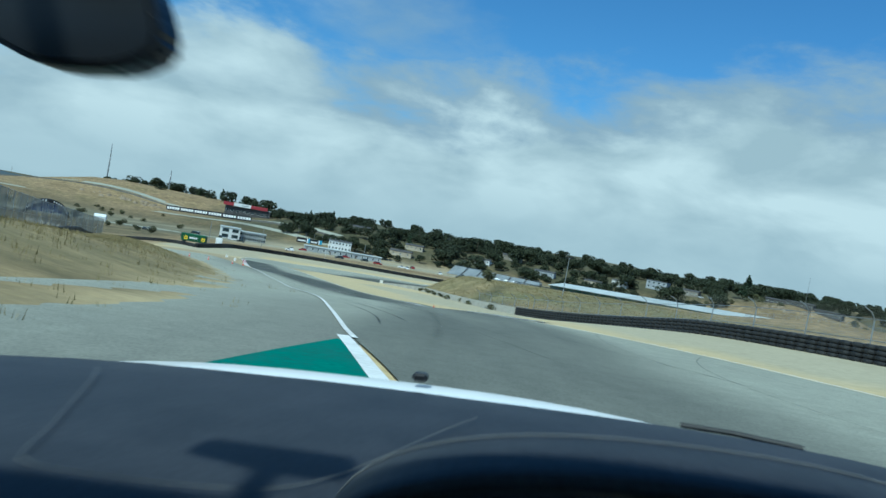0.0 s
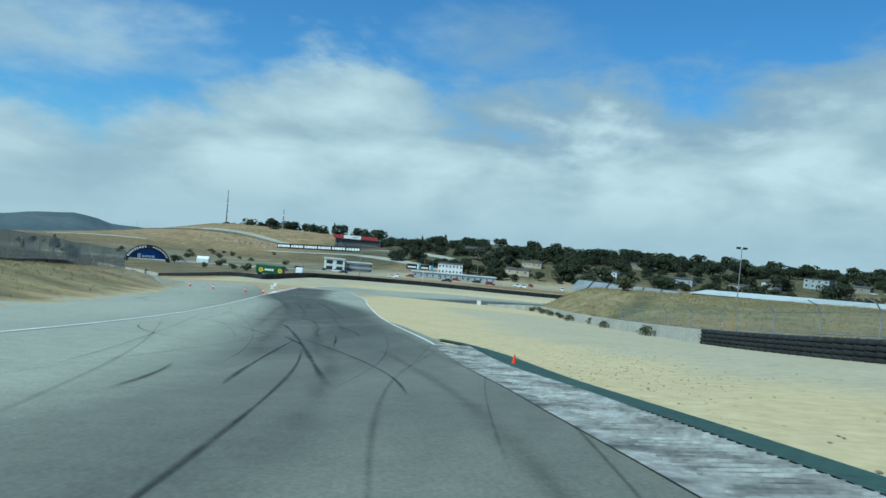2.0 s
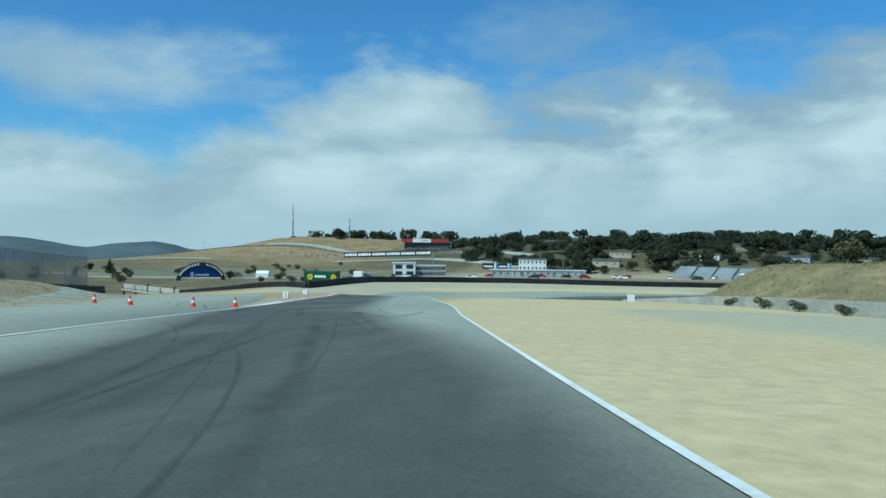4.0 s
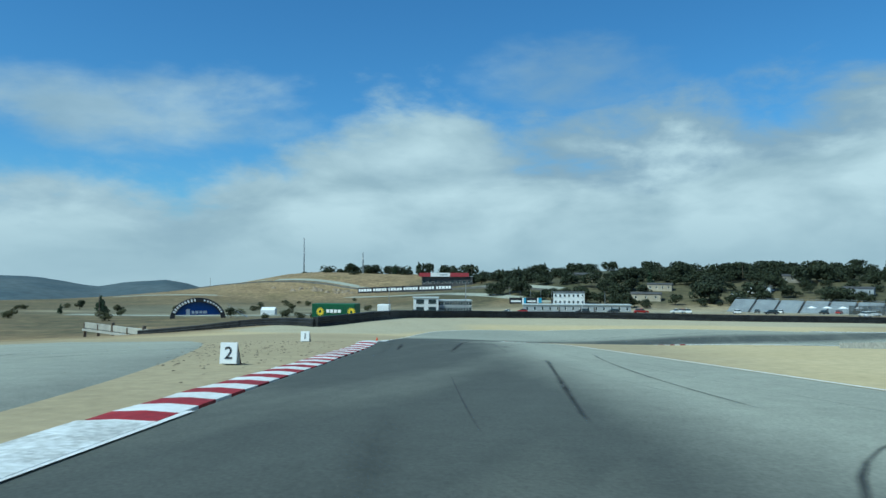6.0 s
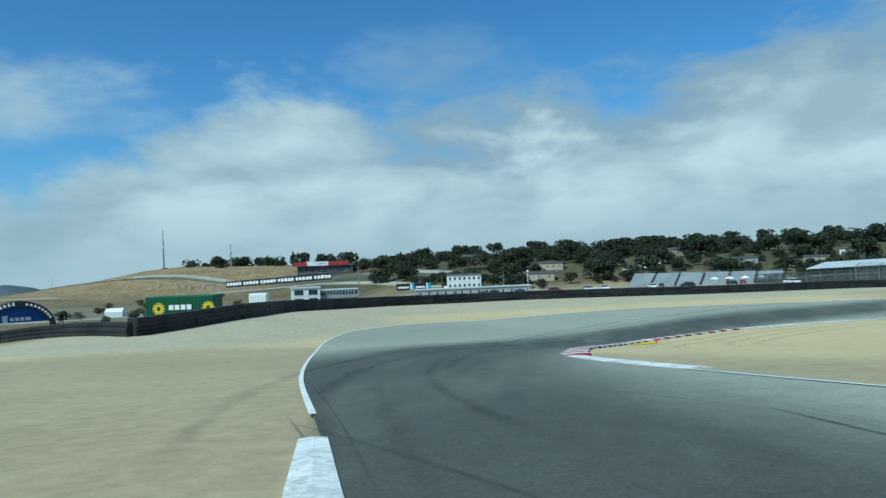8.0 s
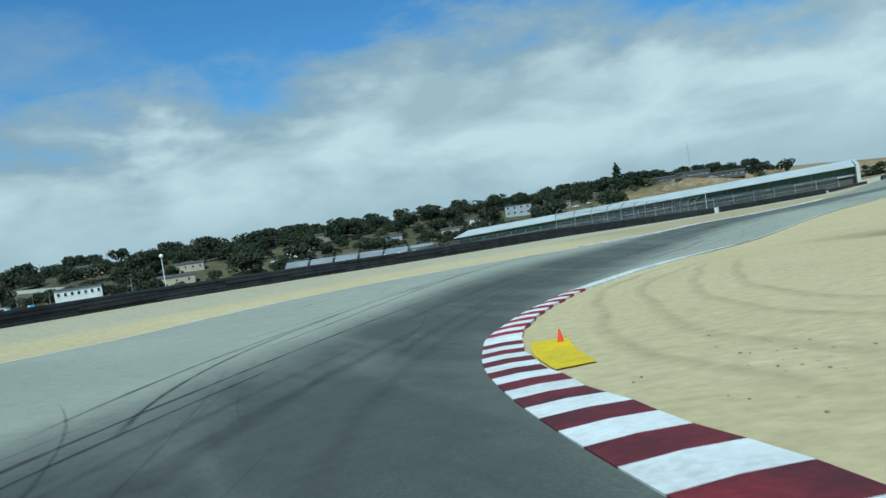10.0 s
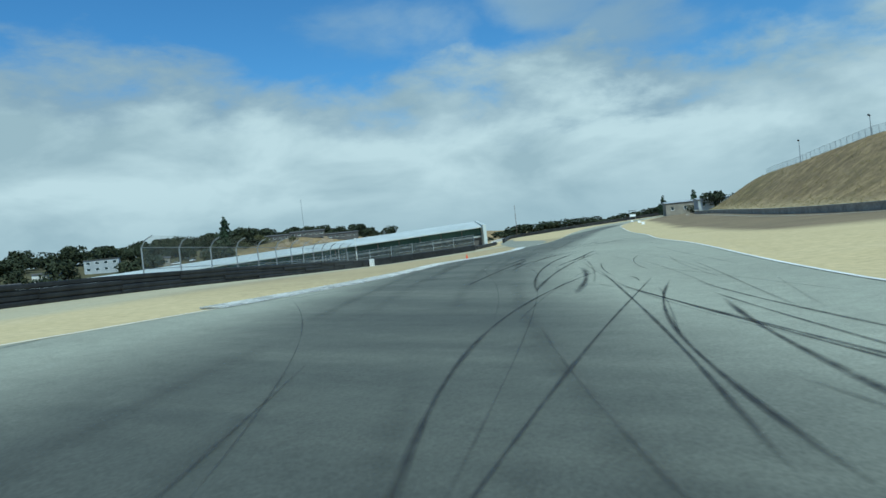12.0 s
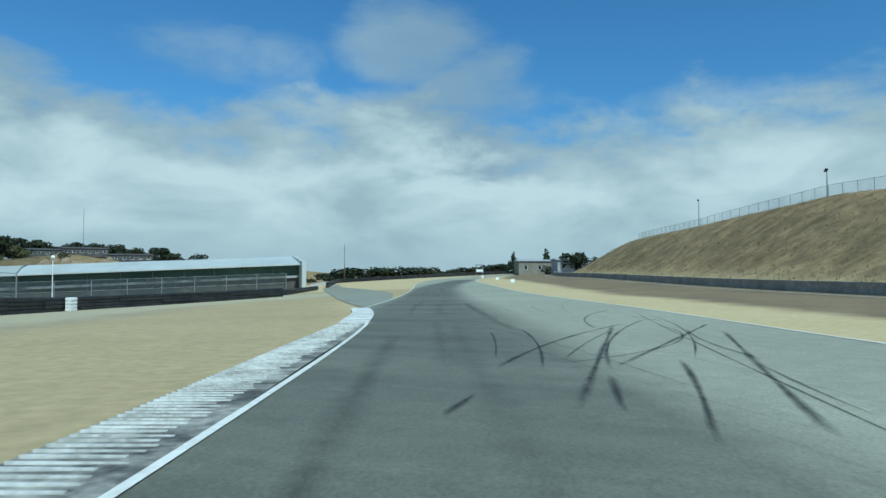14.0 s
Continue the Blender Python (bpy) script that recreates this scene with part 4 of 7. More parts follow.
# ---- barriers and fences ----
def belts(label, name, line, height, rows, thick=0.7, piece=6.0, mat=None):
    """A wall of stacked rubber rows; each row of each length is a piece."""
    base = new(name)
    n = max(1, int(np.sum(np.linalg.norm(np.diff(line, axis=0), axis=1)) / piece))
    for i in range(n):
        part_line = even(line, n * 4 + 1)[i * 4:i * 4 + 5]
        d = np.gradient(part_line, axis=0)
        nrm = np.stack([-d[:, 1], d[:, 0]], 1) / np.linalg.norm(d, axis=1)[:, None]
        z0 = ground(part_line[:, 0], part_line[:, 1]) - 0.03
        for r in range(rows):
            h = height / rows
            prof = [(-thick / 2 * 0.9, 0.0), (-thick / 2, 0.25 * h), (-thick / 2, 0.75 * h), (-thick / 2 * 0.9, h * 0.985), (thick / 2 * 0.9, h * 0.985), (thick / 2, 0.75 * h), (thick / 2, 0.25 * h), (thick / 2 * 0.9, 0.0)]
            jog = 0.05 * math.sin(i * 2.3 + r * 1.9)
            k = len(prof)
            verts = [(*(part_line[j] + nrm[j] * (u + jog)), z0[j] + r * h + v) for j in range(5) for u, v in prof]
            faces = [(j * k + a, j * k + (a + 1) % k, (j + 1) * k + (a + 1) % k, (j + 1) * k + a) for j in range(4) for a in range(k)]
            faces += [tuple(range(k)), tuple(range(5 * k - 1, 4 * k - 1, -1))]
            from_lists("belt", verts, faces, mat or MAT["rubber"], base)
    return tagged(base, label, "barrier")


belts("long black rubber-belt barrier behind the gravel trap", "tyre_barrier", BARRIER, 1.15, 4)
belts("short low black rubber barrier beside the access road", "tyre_barrier", np.array([(108.0, 289.5), (124.0, 297.0), (139.8, 304.2)]), 0.8, 3)
FAR_BAR = smooth_line([(160, 314), (196, 334), (231.7, 350), (262, 335), (276, 305), (262, 289)], 4)
belts("black tyre barrier across the end of the straight", "tyre_barrier", FAR_BAR, 1.25, 4)
LEFT_WALL = smooth_line([(-26, 28), (-33, 50), (-43, 74), (-52, 97), (-59, 118), (-63.9, 138)], 4)
belts("black tyre wall along the grassy bank", "tyre_wall", LEFT_WALL, 1.15, 3)
WEST_BAR = smooth_line([(-62, 182), (-70, 186), (-80, 189), (-89, 186)], 3)
belts("low black rubber barrier before the concrete bridge", "tyre_barrier", WEST_BAR, 0.9, 3)


def tyre_stack_wall(label, line, high):
    """Banded stacks of tyres in a row, each stack a part."""
    base = new("tyre_wall")
    n = int(np.sum(np.linalg.norm(np.diff(line, axis=0), axis=1)) / 0.72)
    p = even(line, n)
    bm = bmesh.new()
    prof = []
    for r in range(high):
        z = r * 0.235
        prof += [(0.28, z + 0.01), (0.34, z + 0.05), (0.35, z + 0.12), (0.34, z + 0.185), (0.28, z + 0.225)]
    rings = []
    for rad, z in prof:
        rings.append([bm.verts.new((rad * math.cos(a), rad * math.sin(a), z)) for a in np.linspace(0, 2 * math.pi, 10, endpoint=False)])
    for a, b in zip(rings[:-1], rings[1:]):
        for k in range(10):
            bm.faces.new((a[k], a[(k + 1) % 10], b[(k + 1) % 10], b[k]))
    bm.faces.new(rings[-1])
    me = bpy.data.meshes.new("tyre_stack")
    bm.to_mesh(me)
    bm.free()
    z = ground(p[:, 0], p[:, 1])
    for i in range(n):
        ob = part_of("tyre_stack", me, MAT["rubber"], base)
        ob.matrix_basis = pose(p[i][0], p[i][1], z[i] - 0.02, 0, 0, i * 37)
    return tagged(base, label, "tyre wall")


RIGHT_WALL = smooth_line([(10.6, 82.9), (14.2, 65), (18, 46), (22, 28), (26, 8), (28, -10)], 4)
tyre_stack_wall("black stacked tyre wall behind the sandy verge", RIGHT_WALL, 4)
CONC = smooth_line([(10.4, 83.6), (8.0, 97), (4.5, 112), (1.2, 130), (-3, 150), (-8.0, 164), (-11.6, 171)], 3)
wall_along("wall_concrete", CONC, 0.9, 0.3, MAT["concrete"], "low pale concrete barrier wall with weeds at its foot", "wall")
wall_along("wall_concrete_end", smooth_line([(-11.65, 171.1), (-13.0, 173.4), (-14.2, 175.2)], 1), 0.4, 0.3, MAT["concrete"], "low broken end of the concrete wall", "wall")
wall_along("wall_white_block", np.array([(-10.4, 144.0), (-10.6, 144.9)]), 0.65, 0.5, MAT["white"], "white-painted concrete block beside the wall", "wall")
wall_along("wall_white_slab", np.array([(-12.9, 176.5), (-11.6, 178.6)]), 0.35, 0.7, MAT["white"], "white slab lying behind the wall's end", "wall")
WALL_FOOT = np.array([p + np.array([-0.7, 1.3]) for p in FOOT if p[0] > 50])
MAT["darkwall"] = two_tone("stained_grey_concrete", (0.15, 0.145, 0.13), (0.105, 0.10, 0.09), 0.2, 5.0, 0.9, 0.3, 0.01, 0.35)
MAT["midwall"] = two_tone("streaked_grey_concrete", (0.38, 0.345, 0.285), (0.25, 0.23, 0.19), 0.5, 5.0, 0.9, 0.3, 0.01, 0.4)
wall_along("wall_infield", WALL_FOOT, 0.78, 0.35, MAT["midwall"], "low stained concrete wall at the foot of the hill", "wall")
wall_along("wall_coping", WALL_FOOT, 0.88, 0.5, MAT["concrete"], "pale concrete coping along the hill-foot wall", "coping", sink=-0.78)
band("edge_line", even(WALL_FOOT[::3] + np.array([-1.0, 2.4]), 120), 0.35, 0.05, MAT["concrete"], "pale gravel strip in front of the wall", "strip")


def veil(name, colour, share, scale):
    """Wire mesh: a fine lattice that lets most of the light through."""
    m = material(name, 0.5, 0.4, colour)
    n = m.node_tree.nodes
    tr, mx = n.new("ShaderNodeBsdfTransparent"), n.new("ShaderNodeMixShader")
    wave = noise_node(m, scale, 2.0)
    link(m.node_tree, ramp(m, wave, [(0.3, (share * 0.7,) * 3), (0.7, (share * 1.3,) * 3)]), mx.inputs[0])
    link(m.node_tree, tr.outputs[0], mx.inputs[1])
    link(m.node_tree, n["Principled BSDF"].outputs[0], mx.inputs[2])
    link(m.node_tree, mx.outputs[0], n["Material Output"].inputs["Surface"])
    return m


MAT["mesh"] = veil("wire_mesh", (0.30, 0.32, 0.32), 0.30, 0.4)
MAT["mesh_dense"] = veil("dense_wire_mesh", (0.22, 0.24, 0.25), 0.62, 0.3)
MAT["mesh_dark"] = veil("dark_screen_mesh", (0.055, 0.065, 0.065), 0.74, 0.3)
MAT["mesh_thin"] = veil("thin_wire_mesh", (0.30, 0.32, 0.32), 0.16, 0.4)


def fence(label, line, height, gap, mesh, lean=0.0, post_r=0.05, rails=2, base_lift=0.0):
    """Posts, a sheet of mesh for each bay and long rails."""
    base = new("catch_fence" if lean else "wire_fence")
    length = np.sum(np.linalg.norm(np.diff(line, axis=0), axis=1))
    n = max(2, int(length / gap))
    p = even(line, n + 1)
    z = ground(p[:, 0], p[:, 1]) + base_lift
    d = np.gradient(p, axis=0)
    nrm = np.stack([-d[:, 1], d[:, 0]], 1) / np.linalg.norm(d, axis=1)[:, None]
    bm = bmesh.new()
    rod(bm, (0, 0, -0.3), (0, 0, height * (0.8 if lean else 1.0)), post_r, post_r, 6)
    if lean:
        rod(bm, (0, 0, height * 0.79), (0.35 * lean, 0, height * 0.93), post_r, post_r, 6)
        rod(bm, (0.35 * lean, 0, height * 0.925), (0.9 * lean, 0, height), post_r, post_r * 0.8, 6)
    me = bpy.data.meshes.new("post")
    bm.to_mesh(me)
    bm.free()
    for i in range(n + 1):
        ob = part_of("post", me, MAT["steel"], base)
        ob.matrix_basis = pose(p[i][0], p[i][1], z[i], 0, 0, math.degrees(math.atan2(nrm[i][1], nrm[i][0])))
    hm = height * (0.8 if lean else 0.98)
    for i in range(n):
        v = [(*p[i], z[i] + 0.02), (*p[i + 1], z[i + 1] + 0.02), (*p[i + 1], z[i + 1] + hm), (*p[i], z[i] + hm)]
        f = [(0, 1, 2, 3)]
        if lean:
            v += [(*(p[i + 1] + nrm[i + 1] * 0.9 * lean), z[i + 1] + height), (*(p[i] + nrm[i] * 0.9 * lean), z[i] + height)]
            f.append((3, 2, 4, 5))
        from_lists("mesh_panel", v, f, mesh, base)
    bm = bmesh.new()
    for k in range(rails):
        h = hm * (k + 1) / rails
        for i in range(n):
            rod(bm, (*p[i], z[i] + h), (*p[i + 1], z[i + 1] + h), 0.022, 0.022, 4)
    part("rail", bm, MAT["steel"], base)
    return tagged(base, label, "fence")


def beside(line, off):
    d = np.gradient(line, axis=0)
    return line + np.stack([-d[:, 1], d[:, 0]], 1) / np.linalg.norm(d, axis=1)[:, None] * off


fence("tall catch fence with bent-top posts behind tyres", beside(RIGHT_WALL[::3], 1.8), 2.7, 4.5, MAT["mesh_thin"], -0.8, 0.035)
fence("tall catch fence with bent-top posts above the wall", beside(CONC[:8], -1.4), 2.5, 5.0, MAT["mesh_thin"], 0.8, 0.035)
fence("tall grey mesh catch fence above a tyre wall", beside(LEFT_WALL[::3], 1.6), 4.2, 4.0, MAT["mesh_dense"], 0.0)
FENCE_OUT = beside(BARRIER, 2.2)
fence("tall catch fence with bent tops behind the barrier", FENCE_OUT[36:55:3], 3.7, 4.6, MAT["mesh_thin"], -1.0)
TOP = np.array([(207, 252), (185, 243.5), (164, 235.5), (145, 227), (126.5, 219), (110, 212), (95, 204), (84, 194)], float)
fence("wire fence along the crest of the dry hill", beside(smooth_line(TOP, 4)[::2], 0), 1.45, 3.2, MAT["mesh_thin"], 0.0, 0.035, 1)


# ---- more materials ----
MAT["plaster"] = two_tone("white_wall_paint", (0.74, 0.74, 0.71), (0.64, 0.64, 0.62), 0.25, 4.0, 0.8, 0.1, 0.003, 0.15)
MAT["greywall"] = two_tone("grey_cladding", (0.36, 0.38, 0.39), (0.29, 0.31, 0.32), 0.3, 4.0, 0.7, 0.1, 0.003, 0.15)
MAT["tan"] = two_tone("tan_wall_paint", (0.45, 0.39, 0.28), (0.36, 0.31, 0.23), 0.3, 4.0, 0.85, 0.1, 0.003, 0.2)
MAT["oldwall"] = two_tone("weathered_block_wall", (0.26, 0.235, 0.19), (0.19, 0.175, 0.145), 0.5, 4.0, 0.9, 0.2, 0.004, 0.3)
MAT["roofwhite"] = two_tone("pale_metal_roof", (0.50, 0.53, 0.51), (0.42, 0.45, 0.43), 0.2, 3.0, 0.5, 0.05, 0.002, 0.12)
MAT["roofdark"] = two_tone("dark_roof", (0.06, 0.06, 0.06), (0.10, 0.095, 0.09), 0.3, 4.0, 0.8, 0.1, 0.004, 0.2)
MAT["black"] = two_tone("black_panel", (0.016, 0.017, 0.02), (0.028, 0.029, 0.032), 0.5, 5.0, 0.6, 0.05, 0.002, 0.15)
MAT["blue"] = two_tone("blue_panel", (0.02, 0.075, 0.30), (0.03, 0.09, 0.34), 0.4, 5.0, 0.6, 0.05, 0.002, 0.12)
MAT["lightblue"] = two_tone("light_blue_panel", (0.07, 0.30, 0.48), (0.09, 0.34, 0.52), 0.4, 5.0, 0.6, 0.05, 0.002, 0.12)
MAT["signwhite"] = two_tone("sign_white", (0.80, 0.80, 0.78), (0.72, 0.72, 0.70), 0.6, 6.0, 0.6, 0.05, 0.002, 0.12)
MAT["signred"] = two_tone("sign_red", (0.34, 0.05, 0.06), (0.29, 0.04, 0.05), 0.6, 6.0, 0.6, 0.05, 0.002, 0.12)
MAT["contgreen"] = two_tone("green_tarpaulin", (0.016, 0.095, 0.04), (0.014, 0.072, 0.034), 0.5, 5.0, 0.6, 0.1, 0.004, 0.15)
MAT["sunyellow"] = two_tone("yellow_print", (0.75, 0.55, 0.03), (0.68, 0.5, 0.03), 0.5, 5.0, 0.6, 0.05, 0.002, 0.1)
MAT["orange"] = two_tone("orange_plastic", (0.72, 0.065, 0.012), (0.62, 0.05, 0.012), 1.5, 9.0, 0.5, 0.05, 0.002, 0.15)
MAT["glass"] = material("dark_window_glass", 0.12, 0.0, (0.03, 0.045, 0.05))
MAT["greenglass"] = two_tone("green_tinted_glass", (0.035, 0.075, 0.065), (0.06, 0.11, 0.10), 0.12, 2.0, 0.2, 0.02, 0.001, 0.1)
MAT["wood"] = two_tone("weathered_pole_wood", (0.11, 0.085, 0.065), (0.16, 0.13, 0.10), 0.6, 7.0, 0.85, 0.2, 0.006, 0.3)
MAT["bark"] = two_tone("dark_bark", (0.05, 0.04, 0.03), (0.085, 0.07, 0.05), 1.0, 8.0, 0.95, 0.4, 0.02, 0.3)
MAT["seat"] = two_tone("aluminium_seating", (0.34, 0.365, 0.375), (0.27, 0.29, 0.30), 0.2, 3.0, 0.5, 0.05, 0.002, 0.15, 0.4)
MAT["rock"] = two_tone("pale_broken_rock", (0.28, 0.225, 0.155), (0.19, 0.15, 0.10), 0.5, 3.0, 0.95, 0.5, 0.05, 0.4)


def leaf_material(name, a, b):
    m = material(name, 0.75)
    n = m.node_tree.nodes
    geo = n.new("ShaderNodeNewGeometry")
    info = n.new("ShaderNodeObjectInfo")
    c = ramp(m, geo.outputs["Random Per Island"], [(0.0, a), (1.0, b)])
    c = mixed(m, 0.35, c, ramp(m, info.outputs["Random"], [(0.0, (0.2, 0.22, 0.2)), (1.0, (0.75, 0.72, 0.6))]), "OVERLAY")
    colour_in(m, c)
    return m


MAT["oak"] = leaf_material("oak_leaves", (0.016, 0.024, 0.012), (0.042, 0.05, 0.024))
MAT["pine"] = leaf_material("pine_needles", (0.015, 0.03, 0.016), (0.045, 0.07, 0.035))
MAT["shrub"] = leaf_material("dry_shrub_leaves", (0.035, 0.045, 0.02), (0.11, 0.105, 0.05))
MAT["straw"] = leaf_material("dry_grass_blades", (0.20, 0.165, 0.07), (0.33, 0.265, 0.13))


# ---- trees ----
def leaf_cloud(rnd, blobs, count, size):
    """Many small leaf sprays on the skins of a few uneven blobs."""
    verts, faces = [], []
    total = sum(b[3] ** 2 for b in blobs)
    for bx, by, bz, br, flat in blobs:
        for _ in range(int(count * br * br / total)):
            u = Vector((rnd.gauss(0, 1), rnd.gauss(0, 1), rnd.gauss(0.15, 1))).normalized()
            r = br * rnd.uniform(0.72, 1.08)
            c = Vector((bx + u.x * r, by + u.y * r, bz + u.z * r * flat))
            a = (u + Vector((rnd.gauss(0, 0.5), rnd.gauss(0, 0.5), rnd.gauss(0, 0.5)))).normalized()
            t = a.cross(Vector((rnd.gauss(0, 1), rnd.gauss(0, 1), rnd.gauss(0, 1)))).normalized()
            s = a.cross(t)
            k = size * rnd.uniform(0.6, 1.3)
            i = len(verts)
            verts += [tuple(c + t * k), tuple(c + s * k * 0.7), tuple(c - t * k * 0.9), tuple(c - s * k * 0.6 + a * k * 0.3)]
            faces.append((i, i + 1, i + 2, i + 3))
    return verts, faces


def oak(seed, height, spread_r, mat="oak", name="oak_tree", label="dark green spreading oak tree on the dry hillside"):
    rnd = random.Random(seed)
    base = new(name)
    bm = bmesh.new()
    trunk_h = height * 0.3
    rod(bm, (0, 0, -0.5), (0.1, 0.05, trunk_h), height * 0.045, height * 0.03, 7)
    blobs = []
    for k in range(9):
        a = k * 2.4 + rnd.uniform(-0.4, 0.4)
        d = spread_r * rnd.uniform(0.15, 0.72)
        r = spread_r * rnd.uniform(0.36, 0.56)
        z = max(r * 0.62, height - r * 0.8 - rnd.uniform(0, 0.5) * height)
        blobs.append((d * math.cos(a), d * math.sin(a), z, r, 0.72))
        rod(bm, (0.1, 0.05, trunk_h * 0.9), (d * math.cos(a) * 0.8, d * math.sin(a) * 0.8, z), height * 0.02, height * 0.007, 5)
    part("trunk", bm, MAT["bark"], base)
    v, f = leaf_cloud(rnd, blobs, 640, height * 0.07)
    from_lists("crown", v, f, MAT[mat], base)
    return tagged(base, label, "tree")


def pine(seed, height, label="tall dark conifer with an uneven pointed crown"):
    rnd = random.Random(seed)
    base = new("pine_tree")
    bm = bmesh.new()
    rod(bm, (0, 0, -0.5), (0, 0, height * 0.95), height * 0.03, height * 0.006, 7)
    blobs = []
    for k in range(13):
        t = 0.2 + 0.78 * k / 12
        r = height * (0.22 * (1 - t) + 0.045) * rnd.uniform(0.75, 1.2)
        a = rnd.uniform(0, 6.28)
        blobs.append((math.cos(a) * r * 0.5, math.sin(a) * r * 0.5, height * t, r, 0.55))
        rod(bm, (0, 0, height * t * 0.97), (math.cos(a) * r, math.sin(a) * r, height * t), height * 0.008, height * 0.003, 4)
    part("trunk", bm, MAT["bark"], base)
    v, f = leaf_cloud(rnd, blobs, 700, height * 0.05)
    from_lists("crown", v, f, MAT["pine"], base)
    return tagged(base, label, "tree")


def put(ob, x, y, turn=0.0, size=1.0, sink=0.0):
    ob.matrix_basis = pose(x, y, gz(x, y) - sink, 0, 0, turn) @ Matrix.Diagonal((size, size, size, 1))
    return ob


def copy_to(ob, x, y, turn=0.0, size=1.0, sink=0.0):
    c = copy_thing(ob, pose(x, y, gz(x, y) - sink, 0, 0, turn))
    c.scale = (size, size, size)
    return c


OAKS = [oak(11, 7.0, 4.6), oak(12, 8.0, 4.4), oak(13, 6.0, 4.2), oak(14, 7.4, 5.2), oak(15, 8.6, 4.8)]
PINES = [pine(21, 13.0), pine(22, 12.0)]
SHRUBS = [oak(31, 3.2, 2.4, "shrub", "shrub", "low dry grey-green shrub on the bank"), oak(32, 2.6, 2.2, "shrub", "shrub", "low dry grey-green shrub on the bank")]
for ob in OAKS:
    tagged(ob, group="oaks on the ridge")
# first of each kind
for ob, (x, y) in zip(OAKS, ((-150, 640), (-40, 585), (60, 560), (150, 545), (300, 520))):
    put(ob, x, y)
put(PINES[0], 235.4, 538.7, 0, 1.45)
put(PINES[1], -26, 573.4, 0, 0.75)


def plant_ridge():
    rnd = random.Random(5)
    done = 0
    verts, faces = [], []
    while done < 840:
        x, y = rnd.uniform(-190, 420), rnd.uniform(482, 690)
        low = 492 + 16 * math.sin(x * 0.03) + (36 if x < -60 else 0)
        if y < low or (x < -125 and y < 655) or (205 < x < 305 and 455 < y < 522) or noise.noise(Vector((x * 0.03, y * 0.05, 3))) < ((-0.04 if x < 40 else -0.14) if y < 575 else -0.2) or (x > 185 and y < 556 and rnd.random() < 0.85):
            continue
        kind, turn, size = rnd.randrange(5), rnd.uniform(0, 360), rnd.choice((0.45, 0.6, 0.75, 0.9, 1.05, 1.45))
        done += 1
        if y < 560 or (y < 600 and x < -60):
            if done % 5 < 2:
                copy_to(OAKS[kind], x, y, turn, size)
                continue
        m = np.array(pose(x, y, gz(x, y), 0, 0, turn))
        for ob in OAKS[kind].children:
            me = ob.data
            v = np.zeros(len(me.vertices) * 3)
            me.vertices.foreach_get("co", v)
            v = v.reshape(-1, 3) * size @ m[:3, :3].T + m[:3, 3]
            k = len(verts)
            if ob.name.startswith("crown"):
                verts.extend(v.tolist())
                faces.extend(tuple(k + q for q in p.vertices) for p in me.polygons)
    tagged(from_lists("far_woods", verts, faces, MAT["oak"]), "dense dark oak woods along the ridge", "woods", kind="stuff")
    # on and before the hill with the mast
    for x, y, s in ((-398, 838, 1.3), (-385, 832, 1.0), (-372, 828, 0.9), (-352, 822, 1.0), (-330, 800, 1.2), (-322, 790, 1.3), (-310, 792, 1.2), (-300, 780, 1.3), (-288, 770, 1.1), (-318, 806, 1.0),
                    (-280, 790, 1.2), (-262, 780, 1.3), (-252, 760, 1.1), (-340, 765, 1.0), (-228, 745, 1.3), (-205, 735, 1.2), (-190, 720, 1.2), (-176, 712, 1.3), (-160, 705, 1.2), (-300, 745, 0.7), (-480, 820, 0.8)):
        copy_to(OAKS[rnd.randrange(5)], x + rnd.uniform(-3, 3), y, rnd.uniform(0, 360), s * 1.55, 3.6)
    for x, y, s in ((-236, 748, 1.0), (-268, 772, 0.85), (-130, 690, 0.8), (-110, 700, 0.9)):
        copy_to(PINES[rnd.randrange(2)], x, y, rnd.uniform(0, 360), s)
    # low growth across the far paddock and the eastern flats
    for x, y, s in ((285, 378, 0.95), (294, 370, 1.05), (300, 362, 1.0), (306, 352, 0.9), (281, 384, 0.8), (312, 344, 0.7), (340, 330, 0.8), (366, 322, 0.7), (262, 402, 0.6)):
        low_oak = copy_to(OAKS[rnd.randrange(5)], x, y, rnd.uniform(0, 360), s, 1.6)
        low_oak.scale = (s * 1.8, s * 1.8, s * 0.95)
    for k in range(16):
        x = 250 + 9.5 * k + rnd.uniform(-4, 4)
        low_oak = copy_to(OAKS[rnd.randrange(5)], x, 408 - 0.72 * (x - 250) + rnd.uniform(-5, 12), rnd.uniform(0, 360), 1.0, 1.9)
        low_oak.scale = (1.5, 1.5, rnd.uniform(0.6, 0.85))
    for x, y, s in ((251, 297.5, 0.62), (258, 288.0, 0.66), (266, 284.0, 0.5)):
        copy_to(PINES[rnd.randrange(2)], x, y, rnd.uniform(0, 360), s)
    for x, y, s in ((221, 270.5, 0.85), (232, 280, 0.6), (226, 268, 0.6)):
        copy_to(OAKS[rnd.randrange(5)], x, y, rnd.uniform(0, 360), s, 1.5)
    for _ in range(46):
        x, y = rnd.uniform(-330, -120), rnd.uniform(300, 560)
        if abs(x + 190 - (y - 341) * -0.55) > 14:
            copy_to(SHRUBS[rnd.randrange(2)], x, y, rnd.uniform(0, 360), rnd.uniform(0.6, 1.3))
    for x, y, s in ((-272.5, 383.6, 0.62), (-266, 378, 0.45), (-266.9, 354.4, 0.36)):
        copy_to(PINES[rnd.randrange(2)], x, y, rnd.uniform(0, 360), s)
